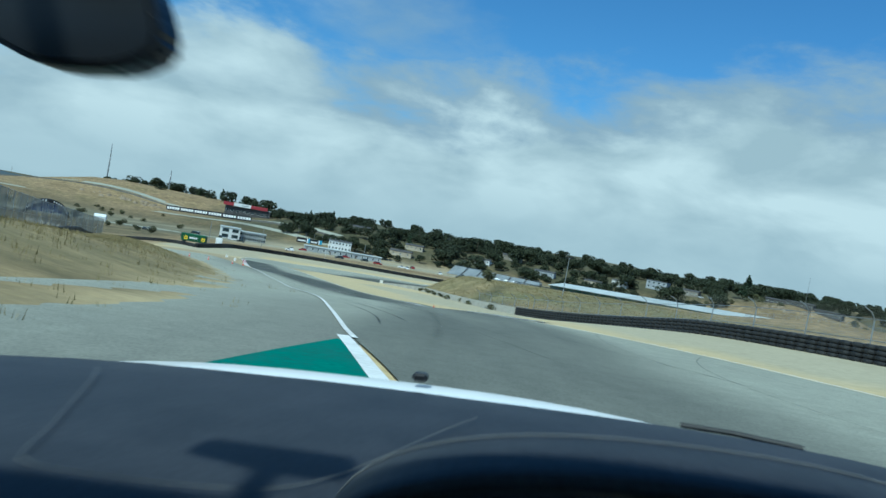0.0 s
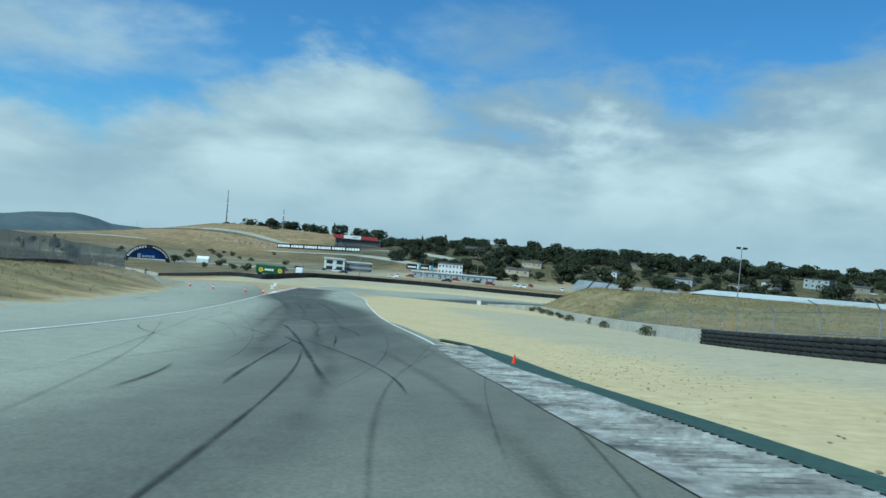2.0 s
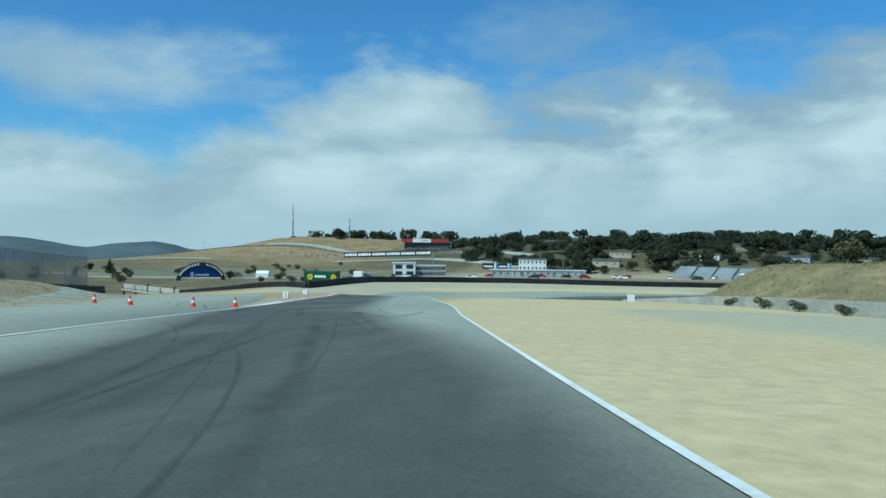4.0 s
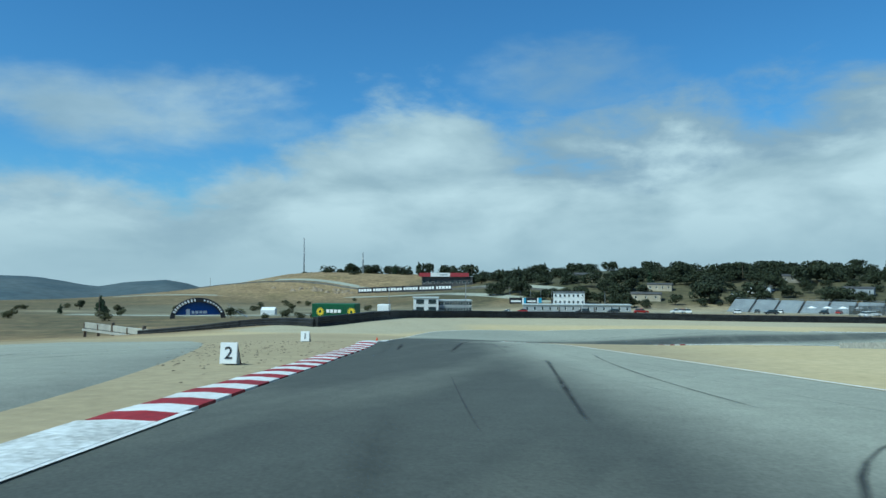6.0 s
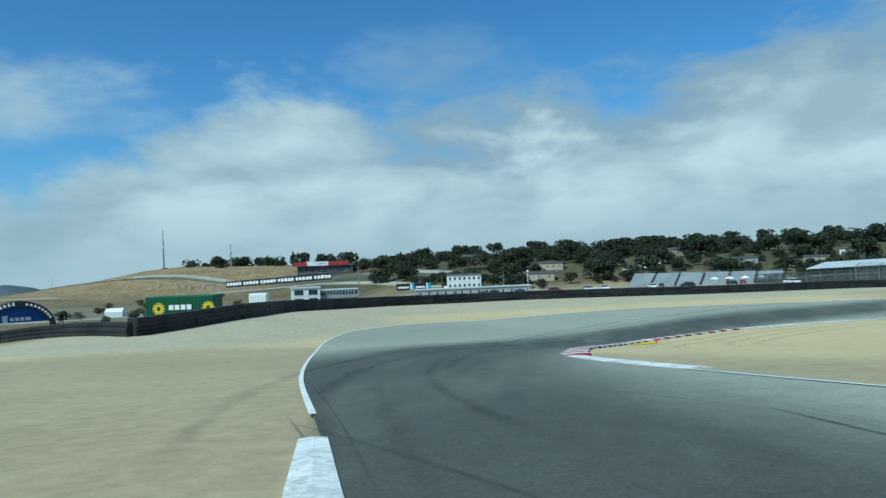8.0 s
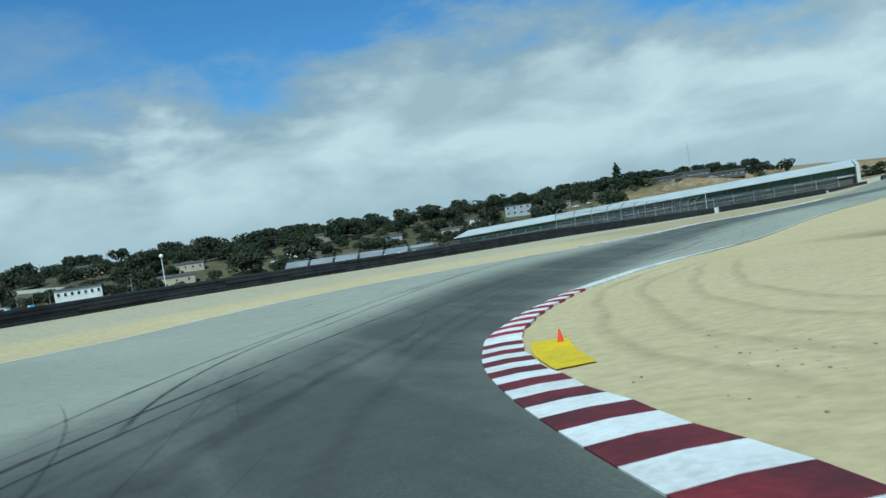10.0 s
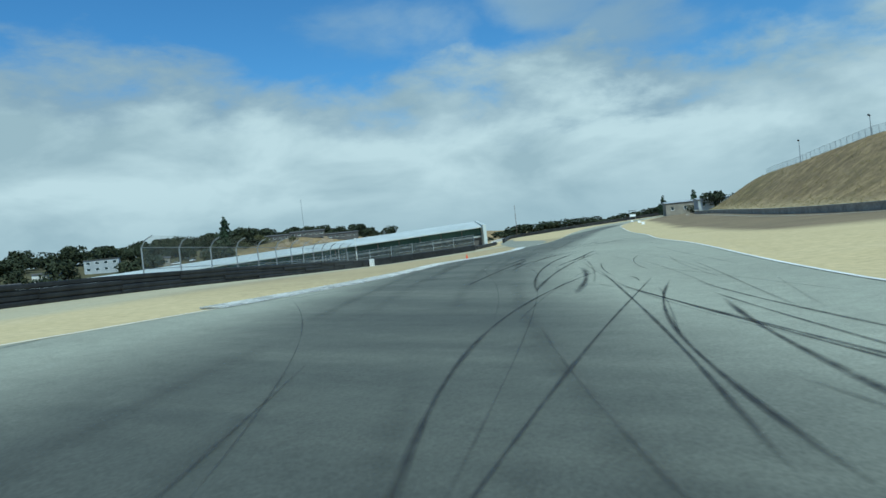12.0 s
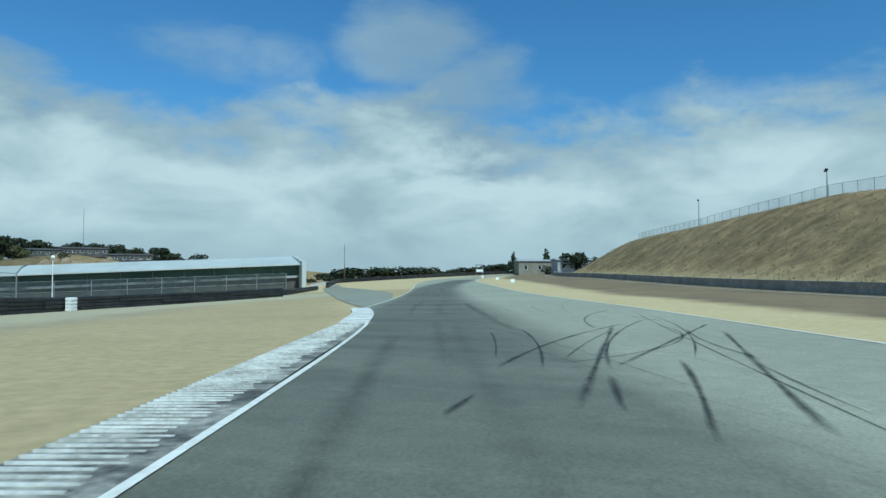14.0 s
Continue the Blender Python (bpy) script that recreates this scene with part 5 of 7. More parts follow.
    for x, y, s in ((-178, 345, 0.5), (-240, 350, 0.4), (-300, 400, 0.6)):
        copy_to(OAKS[rnd.randrange(5)], x, y, rnd.uniform(0, 360), s)


plant_ridge()
put(SHRUBS[0], 11.9, 160.5, 0, 0.95)
put(SHRUBS[1], 5.2, 110, 0, 0.4)
_r = random.Random(9)
for x, y in ((3.6, 115), (2.6, 122), (6.6, 104), (1.4, 128), (9.0, 92), (-1.4, 141), (0.2, 134), (210, 500), (222, 505), (228, 498), (281, 470), (286, 464), (238, 486), (196, 508), (185, 515)):
    copy_to(SHRUBS[_r.randrange(2)], x - 0.9, y, _r.uniform(0, 360), _r.uniform(0.25, 0.4) if y < 200 else _r.uniform(1.0, 1.9))


# ---- cones and boards ----
def cone(height, label):
    base = new("traffic_cone")
    s = height / 0.45
    bm = bmesh.new()
    box(bm, 0, 0, 0, 0.28 * s, 0.28 * s, 0.03 * s)
    bevelled(bm, 0.008 * s)
    part("foot", bm, MAT["orange"], base)
    bm = bmesh.new()
    prof = [(0.115, 0.028), (0.105, 0.05), (0.03, 0.435), (0.024, 0.45), (0.016, 0.45), (0.016, 0.42)]
    rings = [[bm.verts.new((r * s * math.cos(a), r * s * math.sin(a), z * s)) for a in np.linspace(0, 2 * math.pi, 16, endpoint=False)] for r, z in prof]
    for a, b in zip(rings[:-1], rings[1:]):
        for k in range(16):
            bm.faces.new((a[k], a[(k + 1) % 16], b[(k + 1) % 16], b[k]))
    part("body", bm, MAT["orange"], base)
    return base, s, label


def collar(base, s, low, high):
    bm = bmesh.new()
    def rad(z):
        return 0.105 + (0.03 - 0.105) * (z - 0.05) / 0.385 + 0.003
    rings = [[bm.verts.new((rad(z) * s * math.cos(a), rad(z) * s * math.sin(a), z * s)) for a in np.linspace(0, 2 * math.pi, 16, endpoint=False)] for z in (low, high)]
    for k in range(16):
        bm.faces.new((rings[0][k], rings[0][(k + 1) % 16], rings[1][(k + 1) % 16], rings[1][k]))
    part("reflective_collar", bm, MAT["signwhite"], base, "white reflective band")


c_ob, c_s, _ = cone(0.36, "")
plain_cone = tagged(c_ob, "small plain orange plastic traffic cone", "traffic cone", "cones by the track")
put(plain_cone, 0.57, 54.4, 0, 0.72)
for x, y, h in ((-37.6, 139.0, 0.68), (-30.2, 185.5, 0.85), (24.2, 235.2, 0.95)):
    copy_to(plain_cone, x, y, 20, h)
c_ob, c_s, _ = cone(0.55, "")
collar(c_ob, c_s, 0.20, 0.31)
band_cone = tagged(c_ob, "orange traffic cone with a white reflective collar", "traffic cone", "cones on the runoff")
put(band_cone, -29.9, 104.7, 0, 0.92)
for x, y in ((-28.75, 106.4), (-33.6, 105.0), (-37.0, 106.5)):
    copy_to(band_cone, x, y, 40, 0.92)


def digit(text, size, mat, parent, m):
    cu = bpy.data.curves.new("digit", "FONT")
    cu.body, cu.size, cu.align_x, cu.align_y, cu.extrude = text, size, "CENTER", "CENTER", 0.004
    tmp = bpy.data.objects.new("digit", cu)
    scene.collection.objects.link(tmp)
    dg = bpy.context.evaluated_depsgraph_get()
    me = bpy.data.meshes.new_from_object(tmp.evaluated_get(dg))
    bpy.data.objects.remove(tmp)
    me.transform(m)
    return part_of("numeral", me, mat, parent, "black painted numeral")


def marker_board(text, x, y, w, h, face, label):
    """A leaning white board on a folding stand."""
    base = new("marker_board")
    bm = bmesh.new()
    box(bm, 0, 0, 0.03, w, 0.05, h, 0, radians(-9))
    bevelled(bm, 0.008)
    part("board", bm, MAT["signwhite"], base)
    bm = bmesh.new()
    for sx in (-1, 1):
        rod(bm, (sx * w * 0.42, 0.36, 0), (sx * w * 0.42, 0.09, h * 0.93), 0.018, 0.018, 6)
    rod(bm, (-w * 0.42, 0.3, 0.2), (w * 0.42, 0.3, 0.2), 0.014, 0.014, 6)
    part("stand", bm, MAT["wood"], base)
    bm = bmesh.new()
    box(bm, 0, 0.16, 0.0, w * 0.9, 0.2, h * 0.6)
    part("ballast_box", bm, MAT["concrete"], base)
    if text:
        digit(text, h * 0.82, MAT["black"], base, pose(0, -0.034, h / 2 + 0.03, 81, 0, 0))
    base.matrix_basis = pose(x, y, gz(x, y), 0, 0, face)
    return tagged(base, label, "marker board")


marker_board("2", -34.8, 123.0, 0.38, 0.47, 16, "white braking board with a black 2")
marker_board("1", -40.9, 138.5, 0.40, 0.45, 13, "white braking board with a black 1")
small = marker_board("", 141.9, 266.0, 0.7, 0.6, -70, "small plain white distance board beside the track")
tagged(small, group="distance boards")
for x, y in ((175.9, 279.5), (209.4, 294.3)):
    tagged(copy_thing(small, pose(x, y, gz(x, y), 0, 0, -70)), group="distance boards")


def white_stack(x, y, turn):
    base = new("white_tyre_stack")
    for k in range(4):
        bm = bmesh.new()
        box(bm, 0, 0, k * 0.27, 0.95, 0.5, 0.255)
        bevelled(bm, 0.05, 2)
        part("tyre", bm, MAT["signwhite"], base)
    base.matrix_basis = pose(x, y, gz(x, y), 0, 0, turn)
    return tagged(base, "white-painted stack of four tyres against the barrier", "tyre stack")


white_stack(63.7, 279.0, 20)


# ---- poles and lamps ----
def pole(name, x, y, height, label, r=0.09, mat=None, lean=0.0):
    base = new(name)
    bm = bmesh.new()
    rod(bm, (0, 0, -0.5), (lean, 0, height), r, r * 0.6, 8)
    part("shaft", bm, mat or MAT["steel"], base)
    base.matrix_basis = pose(x, y, gz(x, y))
    return tagged(base, label, "pole")


def flood_lamp(x, y, top, label, heads=2):
    z = gz(x, y)
    base = pole("flood_lamp", x, y, top - z, label, 0.09)
    for k in range(heads):
        bm = bmesh.new()
        box(bm, -0.45 + 0.9 * k if heads > 1 else 0.0, 0.1, top - z - 0.1, 0.6, 0.35, 0.28)
        bevelled(bm, 0.04)
        part("lamp_head", bm, MAT["black"], base)
    bm = bmesh.new()
    rod(bm, (-0.6, 0, top - z - 0.12), (0.6, 0, top - z - 0.12), 0.035, 0.035, 6)
    part("crossarm", bm, MAT["steel"], base)
    return tagged(base, category="lamp post")


flood_lamp(126.5, 219.2, 8.3, "grey lamp post with two floodlight heads on the hill")
flood_lamp(164.2, 236.2, 8.7, "grey lamp post with one floodlight head on the hill", 1)
flood_lamp(26.7, 145.3, 11.2, "tall grey lamp post with two floodlights on the mound")


def globe_lamp(x, y, height):
    base = pole("globe_lamp", x, y, height, "slim white lamp post with a round globe", 0.045, MAT["signwhite"])
    bm = bmesh.new()
    bmesh.ops.create_uvsphere(bm, u_segments=14, v_segments=10, radius=0.17, matrix=Matrix.Translation((0, 0, height + 0.12)))
    part("globe", bm, MAT["signwhite"], base, "white globe")
    bm = bmesh.new()
    rod(bm, (0, 0, height - 0.06), (0, 0, height), 0.08, 0.09, 10)
    part("cap", bm, MAT["steel"], base)
    return tagged(base, category="lamp post")


globe_lamp(-37.3, 235.4, 3.5)
globe_lamp(66.5, 284.5, 4.4)
for x, y, h, lab in ((257.7, 365.5, 14.0, "tall dark wooden utility pole"), (263.8, 506, 22, "tall thin pole on the hill"), (-96, 296, 9, "slim grey pole by the paddock"), (-75.4, 302, 9, "slim grey pole by the paddock"),
                     (-20, 600, 11, "dark wooden utility pole among trees"), (-60, 610, 11, "dark wooden utility pole among trees"), (-92, 600, 10, "dark wooden utility pole among trees"), (30, 590, 10, "dark wooden utility pole among trees"),
                     (-170, 690, 15, "dark wooden utility pole among trees"), (-480, 780, 10, "dark wooden utility pole on dry grass"), (-430, 700, 10, "dark wooden utility pole on dry grass"), (-45, 430, 9, "slim white flag pole by the tower"), (-225, 330, 9, "dark wooden post by the bridge")):
    pole("utility_pole", x, y, h, lab, 0.13, MAT["wood"] if "wooden" in lab else MAT["steel"])


def mast(x, y, top, label):
    z = gz(x, y)
    h = top - z
    base = new("radio_mast")
    corners = [(0.55 * math.cos(a), 0.55 * math.sin(a)) for a in (0, 2.09, 4.19)]
    for cx, cy in corners:
        bm = bmesh.new()
        rod(bm, (cx, cy, -0.5), (cx * 0.4, cy * 0.4, h * 0.8), 0.5, 0.4, 5)
        part("leg", bm, MAT["steel"], base)
    bm = bmesh.new()
    n = 12
    for k in range(n):
        z0, z1 = h * 0.8 * k / n, h * 0.8 * (k + 1) / n
        for i in range(3):
            s0, s1 = 1 - 0.6 * k / n, 1 - 0.6 * (k + 1) / n
            a, b = corners[i], corners[(i + 1) % 3]
            rod(bm, (a[0] * s0, a[1] * s0, z0), (b[0] * s1, b[1] * s1, z1), 0.16, 0.16, 4)
    part("lattice", bm, MAT["steel"], base)
    bm = bmesh.new()
    rod(bm, (0, 0, h * 0.78), (0, 0, h), 0.5, 0.34, 5)
    part("antenna", bm, MAT["steel"], base)
    for k in range(4):
        bm = bmesh.new()
        box(bm, 0.45 * math.cos(k * 1.7), 0.45 * math.sin(k * 1.7), h * (0.42 + 0.08 * k), 0.7, 0.7, 1.9)
        part("aerial_panel", bm, MAT["signwhite"], base)
    base.matrix_basis = pose(x, y, z)
    return tagged(base, label, "mast")


mast(-402.9, 838.7, 40.5, "tall steel lattice radio mast on the hilltop")
mast(-300, 765, 21.5, "shorter steel lattice radio mast among oaks")


# ---- buildings ----
def building(name, x, y, turn, w, d, h, label, wall="plaster", roof="roofdark", rows=1, cols=4, pitch=0.0, win=(1.0, 1.1), glass="glass", base_z=None, overhang=0.4, doors=0):
    """A house or block: walls, roof, and windows and doors set into the front (its -y side) and back."""
    base = new(name)
    bm = bmesh.new()
    box(bm, 0, 0, -1.0, w, d, h + 1.0)
    part("wall", bm, MAT[wall], base)
    bm = bmesh.new()
    if pitch:
        o = overhang
        pts = [(-w / 2 - o, -d / 2 - o, h), (w / 2 + o, -d / 2 - o, h), (w / 2 + o, d / 2 + o, h), (-w / 2 - o, d / 2 + o, h), (-w / 2 - o, 0, h + pitch), (w / 2 + o, 0, h + pitch)]
        v = [bm.verts.new(p) for p in pts]
        for f in ((0, 1, 5, 4), (2, 3, 4, 5), (3, 0, 4), (1, 2, 5), (0, 3, 2, 1)):
            bm.faces.new([v[i] for i in f])
    else:
        box(bm, 0, 0, h + 0.003, w + 2 * overhang, d + 2 * overhang, 0.3)
    part("roof", bm, MAT[roof], base)
    for r in range(rows):
        for c in range(cols):
            wx = -w / 2 + w * (c + 0.5) / cols
            wz = h * (r + 0.5) / rows
            bm = bmesh.new()
            box(bm, wx, -d / 2 - 0.01, wz - win[1] / 2, win[0], 0.1, win[1])
            pane = part("window", bm, MAT[glass], base)
            bm = bmesh.new()
            for sx in (-1, 1):
                box(bm, wx + sx * win[0] / 2, -d / 2 - 0.03, wz - win[1] / 2, 0.08, 0.16, win[1])
            box(bm, wx, -d / 2 - 0.05, wz - win[1] / 2 - 0.1, win[0] + 0.2, 0.22, 0.1)
            part("frame", bm, MAT["signwhite"], pane)
    for k in range(doors):
        bm = bmesh.new()
        box(bm, -w / 2 + w * (k + 1) / (doors + 1), -d / 2 - 0.02, 0, 1.0, 0.12, 2.1)
        part("door", bm, MAT["roofdark"], base)
    base.matrix_basis = pose(x, y, gz(x, y) if base_z is None else base_z, 0, 0, turn)
    return tagged(base, label, "building")


building("control_tower", -62, 441, 8, 14, 9, 8.8, "white three-storey control tower with rows of windows", rows=3, cols=7, win=(0.9, 1.1))
building("office_block", -57, 424, 12, 46, 7, 3.0, "long low pale grey office with a flat roof", "greywall", "roofwhite", 1, 14, win=(0.9, 1.3), doors=2)
building("hospitality_building", -124, 418, 20, 11, 9, 6.6, "white two-storey hospitality building with an open front", "plaster", "roofwhite", 2, 2, win=(3.6, 2.0))
building("paddock_suite", -113, 427, 20, 15, 8, 5.2, "long grey suite block with glazed balcony fronts", "greywall", "roofwhite", 2, 12, win=(1.5, 1.5))
building("sponsor_pavilion", -180, 650, 14, 40, 9, 8.0, "long dark pavilion under a red and white banner", "roofdark", "greywall", 1, 9, win=(2.4, 1.8))
building("shed", -28, 523, -4, 16, 8, 3.4, "dark-roofed open shed below the trees", "tan", "roofdark", 1, 3, 1.2)
building("grey_house", 174, 558, -34, 16, 10, 6.2, "grey two-storey house among the trees", "greywall", "roofdark", 2, 4, 0.0, win=(1.6, 1.2))
for x, y, turn, w in ((244.5, 502.5, -36, 19), (254.5, 494, -40, 18), (267.5, 482.5, -44, 20)):
    building("lodge", x, y, turn, w, 8, 2.7, "low dark-roofed lodge on the bare hilltop", "roofdark", "roofdark", 1, 6, 0.7, win=(1.2, 0.9))
building("hill_hut", -412, 836, 30, 8, 6, 3.2, "small white hut on the dry hilltop", "plaster", "roofwhite", 1, 2, 0.8)
building("service_building", 239, 286.4, -64, 13, 8, 4.0, "small weathered grey-brown service building below trees", "oldwall", "greywall", 1, 3, 0.6)
building("service_building", 224, 272.5, -64, 10, 8, 3.4, "small grey service building beside the track", "greywall", "greywall", 1, 3, 0.6)
building("far_house", 10, 640, 0, 22, 10, 5.0, "flat-roofed grey building on the wooded ridge", "greywall", "roofdark", 1, 5)
for x, y, turn, w, h, wall in ((-20, 556, -8, 14, 3.4, "tan"), (34, 548, -14, 12, 3.2, "plaster"), (82, 540, -20, 15, 3.6, "greywall"), (118, 535, -24, 12, 3.2, "tan"), (142, 548, -28, 12, 4.2, "plaster"), (196, 545, -36, 13, 3.6, "oldwall"), (60, 585, -12, 16, 4.0, "oldwall")):
    building("far_house", x, y, turn, w, 8, h, {"tan": "tan", "plaster": "white", "greywall": "grey", "oldwall": "weathered brown"}[wall] + " low house half hidden among the oaks", wall, "roofdark", 1, 4, 0.9)
building("far_house", -70, 600, 0, 18, 9, 4.0, "pale house half hidden by oaks", "tan", "roofdark", 1, 4, 1.4)


def banner(name, a, b, low, high, mat, label, bars, posts=True, climb=0.0):
    """A flat sign between two points with plain bars in place of its lettering."""
    base = new(name)
    a, b = np.array(a, float), np.array(b, float)
    ln = np.linalg.norm(b - a)
    turn = math.degrees(math.atan2(b[1] - a[1], b[0] - a[0]))
    bm = bmesh.new()
    box(bm, ln / 2, 0, low, ln, 0.12, high - low)
    part("panel", bm, MAT[mat], base)
    for x0, x1, z0, z1, m in bars:
        bm = bmesh.new()
        box(bm, ln * (x0 + x1) / 2, -0.075, low + (high - low) * z0, ln * (x1 - x0), 0.03, (high - low) * (z1 - z0))
        part("print", bm, MAT[m], base)
    if posts:
        for t in (0.02, 0.34, 0.66, 0.98):
            bm = bmesh.new()
            rod(bm, (ln * t, 0.14, -8), (ln * t, 0.14, high), 0.09, 0.09, 6)
            part("post", bm, MAT["steel"], base)
    base.matrix_basis = pose(a[0], a[1], 0, 0, -math.degrees(math.atan2(climb, ln)), turn)
    return tagged(base, label, "banner")


words = []
for k in range(6):
    s = k / 6 + 0.012
    for i, (u, v) in enumerate(((0.0, 0.020), (0.028, 0.052), (0.058, 0.088), (0.094, 0.118), (0.123, 0.146))):
        words.append((s + u, s + v, 0.28, 0.74, "signwhite"))
banner("trackside_banner", (-230.0, 587.3), (-151.8, 560.9), -13.3, -9.3, "black", "long black banner with repeated white lettering", words, climb=3.6)
banner("roof_banner", (-199.5, 638.4), (-162.0, 648.6), -1.4, 1.6, "signwhite", "white roof banner with red ends", [(0.0, 0.23, 0.0, 1.0, "signred"), (0.62, 1.0, 0.0, 1.0, "signred"), (0.42, 0.56, 0.35, 0.6, "greywall")], False)
banner("paddock_board", (-103, 509.1), (-85, 512), -16.0, -12.2, "black", "black paddock board with blue and white stripes", [(0.05, 0.36, 0.35, 0.6, "signwhite"), (0.4, 0.45, 0, 1, "signwhite"), (0.45, 0.52, 0, 1, "lightblue"), (0.56, 0.82, 0.35, 0.6, "signwhite"), (0.86, 0.9, 0, 1, "signwhite"), (0.9, 1.0, 0, 1, "lightblue")])
banner("paddock_board", (-78, 500), (-66, 494), -15.6, -12.4, "black", "small black board with white lettering", [(0.1, 0.9, 0.3, 0.6, "signwhite")])


def arch_bridge():
    """A black footbridge arch with a blue panel under it."""
    base = new("arch_bridge")
    c = np.array([-190.0, 341.5])
    t = math.atan2(392.2 - 380.5, -212.6 + 229.4)
    half, rise = 8.3, 6.5
    for name, r0, r1, y0, y1, mat in (("arch_face", 0.0, 2.0, -1.2, 1.2, "black"),):
        bm = bmesh.new()
        rows = []
        for k in range(33):
            a = math.pi * k / 32
            ca, sa = math.cos(a), math.sin(a)
            rows.append([bm.verts.new((-(half + r) * ca, y, (rise + r) * sa)) for r, y in ((0, y0), (1.7, y0), (1.7, y1), (0, y1))])
        for p, q in zip(rows[:-1], rows[1:]):
            for i in range(4):
                bm.faces.new((p[i], p[(i + 1) % 4], q[(i + 1) % 4], q[i]))
        part(name, bm, MAT[mat], base)
    for k in range(19):
        a = math.pi * (0.13 + 0.74 * k / 18)
        if k in (9, 10):
            continue
        tall = 1.0 if k < 9 else 0.65
        bm = bmesh.new()
        m = pose(-(half + 0.85) * math.cos(a), -1.24, (rise + 0.85) * math.sin(a), 0, math.degrees(a) - 90, 0)
        bmesh.ops.create_cube(bm, size=1, matrix=m @ Matrix.Diagonal((0.62, 0.05, tall, 1)))
        part("print", bm, MAT["signwhite"], base)
    bm = bmesh.new()
    v = [bm.verts.new((-half * math.cos(math.pi * k / 24), 0.3, rise * math.sin(math.pi * k / 24))) for k in range(2, 23)]
    bm.faces.new(v)
    part("blue_panel", bm, MAT["blue"], base, "blue banner panel")
    for x0, x1, z0, z1 in ((-4.3, -2.9, 1.6, 3.9), (-2.3, -1.3, 2.2, 3.2), (-1.0, 0.1, 2.2, 3.2), (0.4, 1.5, 2.2, 3.2), (1.8, 3.2, 2.2, 3.2)):
        bm = bmesh.new()
        box(bm, (x0 + x1) / 2, 0.24, z0, x1 - x0, 0.05, z1 - z0)
        part("print", bm, MAT["signwhite"], base)
    bm = bmesh.new()
    for k in range(14):
        box(bm, half + 2.6 + k * 0.55, 1.0, 4.6 - k * 0.33, 0.55, 2.2, 0.2)
    rod(bm, (half + 2.4, 0, 5.8), (half + 10, 0, 1.1), 0.06, 0.06, 6)
    part("stairs", bm, MAT["steel"], base)
    for x in (half + 2.6, half + 5.5):
        bm = bmesh.new()
        rod(bm, (x, 1.0, -1.5), (x, 1.0, 3.2), 0.12, 0.12, 6)
        part("leg", bm, MAT["steel"], base)
    base.matrix_basis = pose(c[0], c[1], gz(c[0], c[1]) - 0.4, 0, 0, math.degrees(t))
    return tagged(base, "black arched footbridge with a blue sponsor panel", "footbridge")


arch_bridge()


def concrete_bridge():
    base = new("concrete_parapet")
    a, b = np.array([-128.0, 219.0]), np.array([-90.6, 201.4])
    ln = np.linalg.norm(b - a)
    z = -8.9
    for k in range(7):
        bm = bmesh.new()
        box(bm, ln * (k + 0.5) / 7, 0, 0.75, ln / 7 - 0.12, 0.3, 1.05)
        bevelled(bm, 0.03)
        part("panel", bm, MAT["concrete"], base)
    for k in range(8):
        bm = bmesh.new()
        box(bm, ln * k / 7, -0.05, -1.6, 0.4 if k in (2, 4) else 0.16, 0.5, 3.9 if k in (2, 4) else 3.3)
        part("post", bm, MAT["wood"], base)
    bm = bmesh.new()
    box(bm, ln / 2, 0, 0.2, ln + 1, 0.7, 0.4)
    part("beam", bm, MAT["concrete"], base)
    base.matrix_basis = pose(a[0], a[1], z, 0, 0, math.degrees(math.atan2(b[1] - a[1], b[0] - a[0])))
    return tagged(base, "pale concrete bridge parapet with dark posts", "bridge")


concrete_bridge()


def container(x, y, turn, l, w, h, mat, label, logo):
    base = new("shipping_container" if logo else "white_trailer")
    bm = bmesh.new()
    box(bm, 0, 0, 0.25, l, w, h)
    bevelled(bm, 0.06)
    part("body", bm, MAT[mat], base)
    n = int(l / 0.35)
    bm = bmesh.new()
    for k in range(n):
        box(bm, -l / 2 + l * (k + 0.5) / n, -w / 2 - 0.02, 0.45, 0.14, 0.05, h - 0.4)
    part("rib", bm, MAT[mat], base)
    for s in (-1, 1):
        bm = bmesh.new()
        box(bm, s * l * 0.4, 0, -0.3, 0.4, w * 0.9, 0.55)
        part("skid", bm, MAT["black"], base)
    if logo:
        for cx in (-0.3, 0.42):
            bm = bmesh.new()
            for k in range(12):
                a = k * math.pi / 6
                m = pose(l * cx + 0.42 * math.cos(a), -w / 2 - 0.06, h * 0.55 + 0.42 * math.sin(a), 0, -math.degrees(a), 0)
                bmesh.ops.create_cube(bm, size=1, matrix=m @ Matrix.Diagonal((0.42, 0.03, 0.16, 1)))
            part("print", bm, MAT["sunyellow"], base, "yellow flower shape")
        for k, tall in ((0, 0.5), (1, 0.5), (2, 0.5), (3, 0.5)):
            bm = bmesh.new()
            box(bm, -l * 0.12 + k * 0.62, -w / 2 - 0.06, h * 0.48, 0.48, 0.03, tall)
            part("print", bm, MAT["signwhite"], base)
    base.matrix_basis = pose(x, y, gz(x, y) + 0.25, 0, 0, turn)
    return tagged(base, label, "container")


container(-72.4, 210.0, 2, 7.1, 2.3, 2.15, "contgreen", "green covered container with yellow flower shapes behind the barrier", True)
container(-67.0, 216.5, 12, 1.9, 1.6, 1.7, "signwhite", "small white boxy trailer behind the barrier", False)


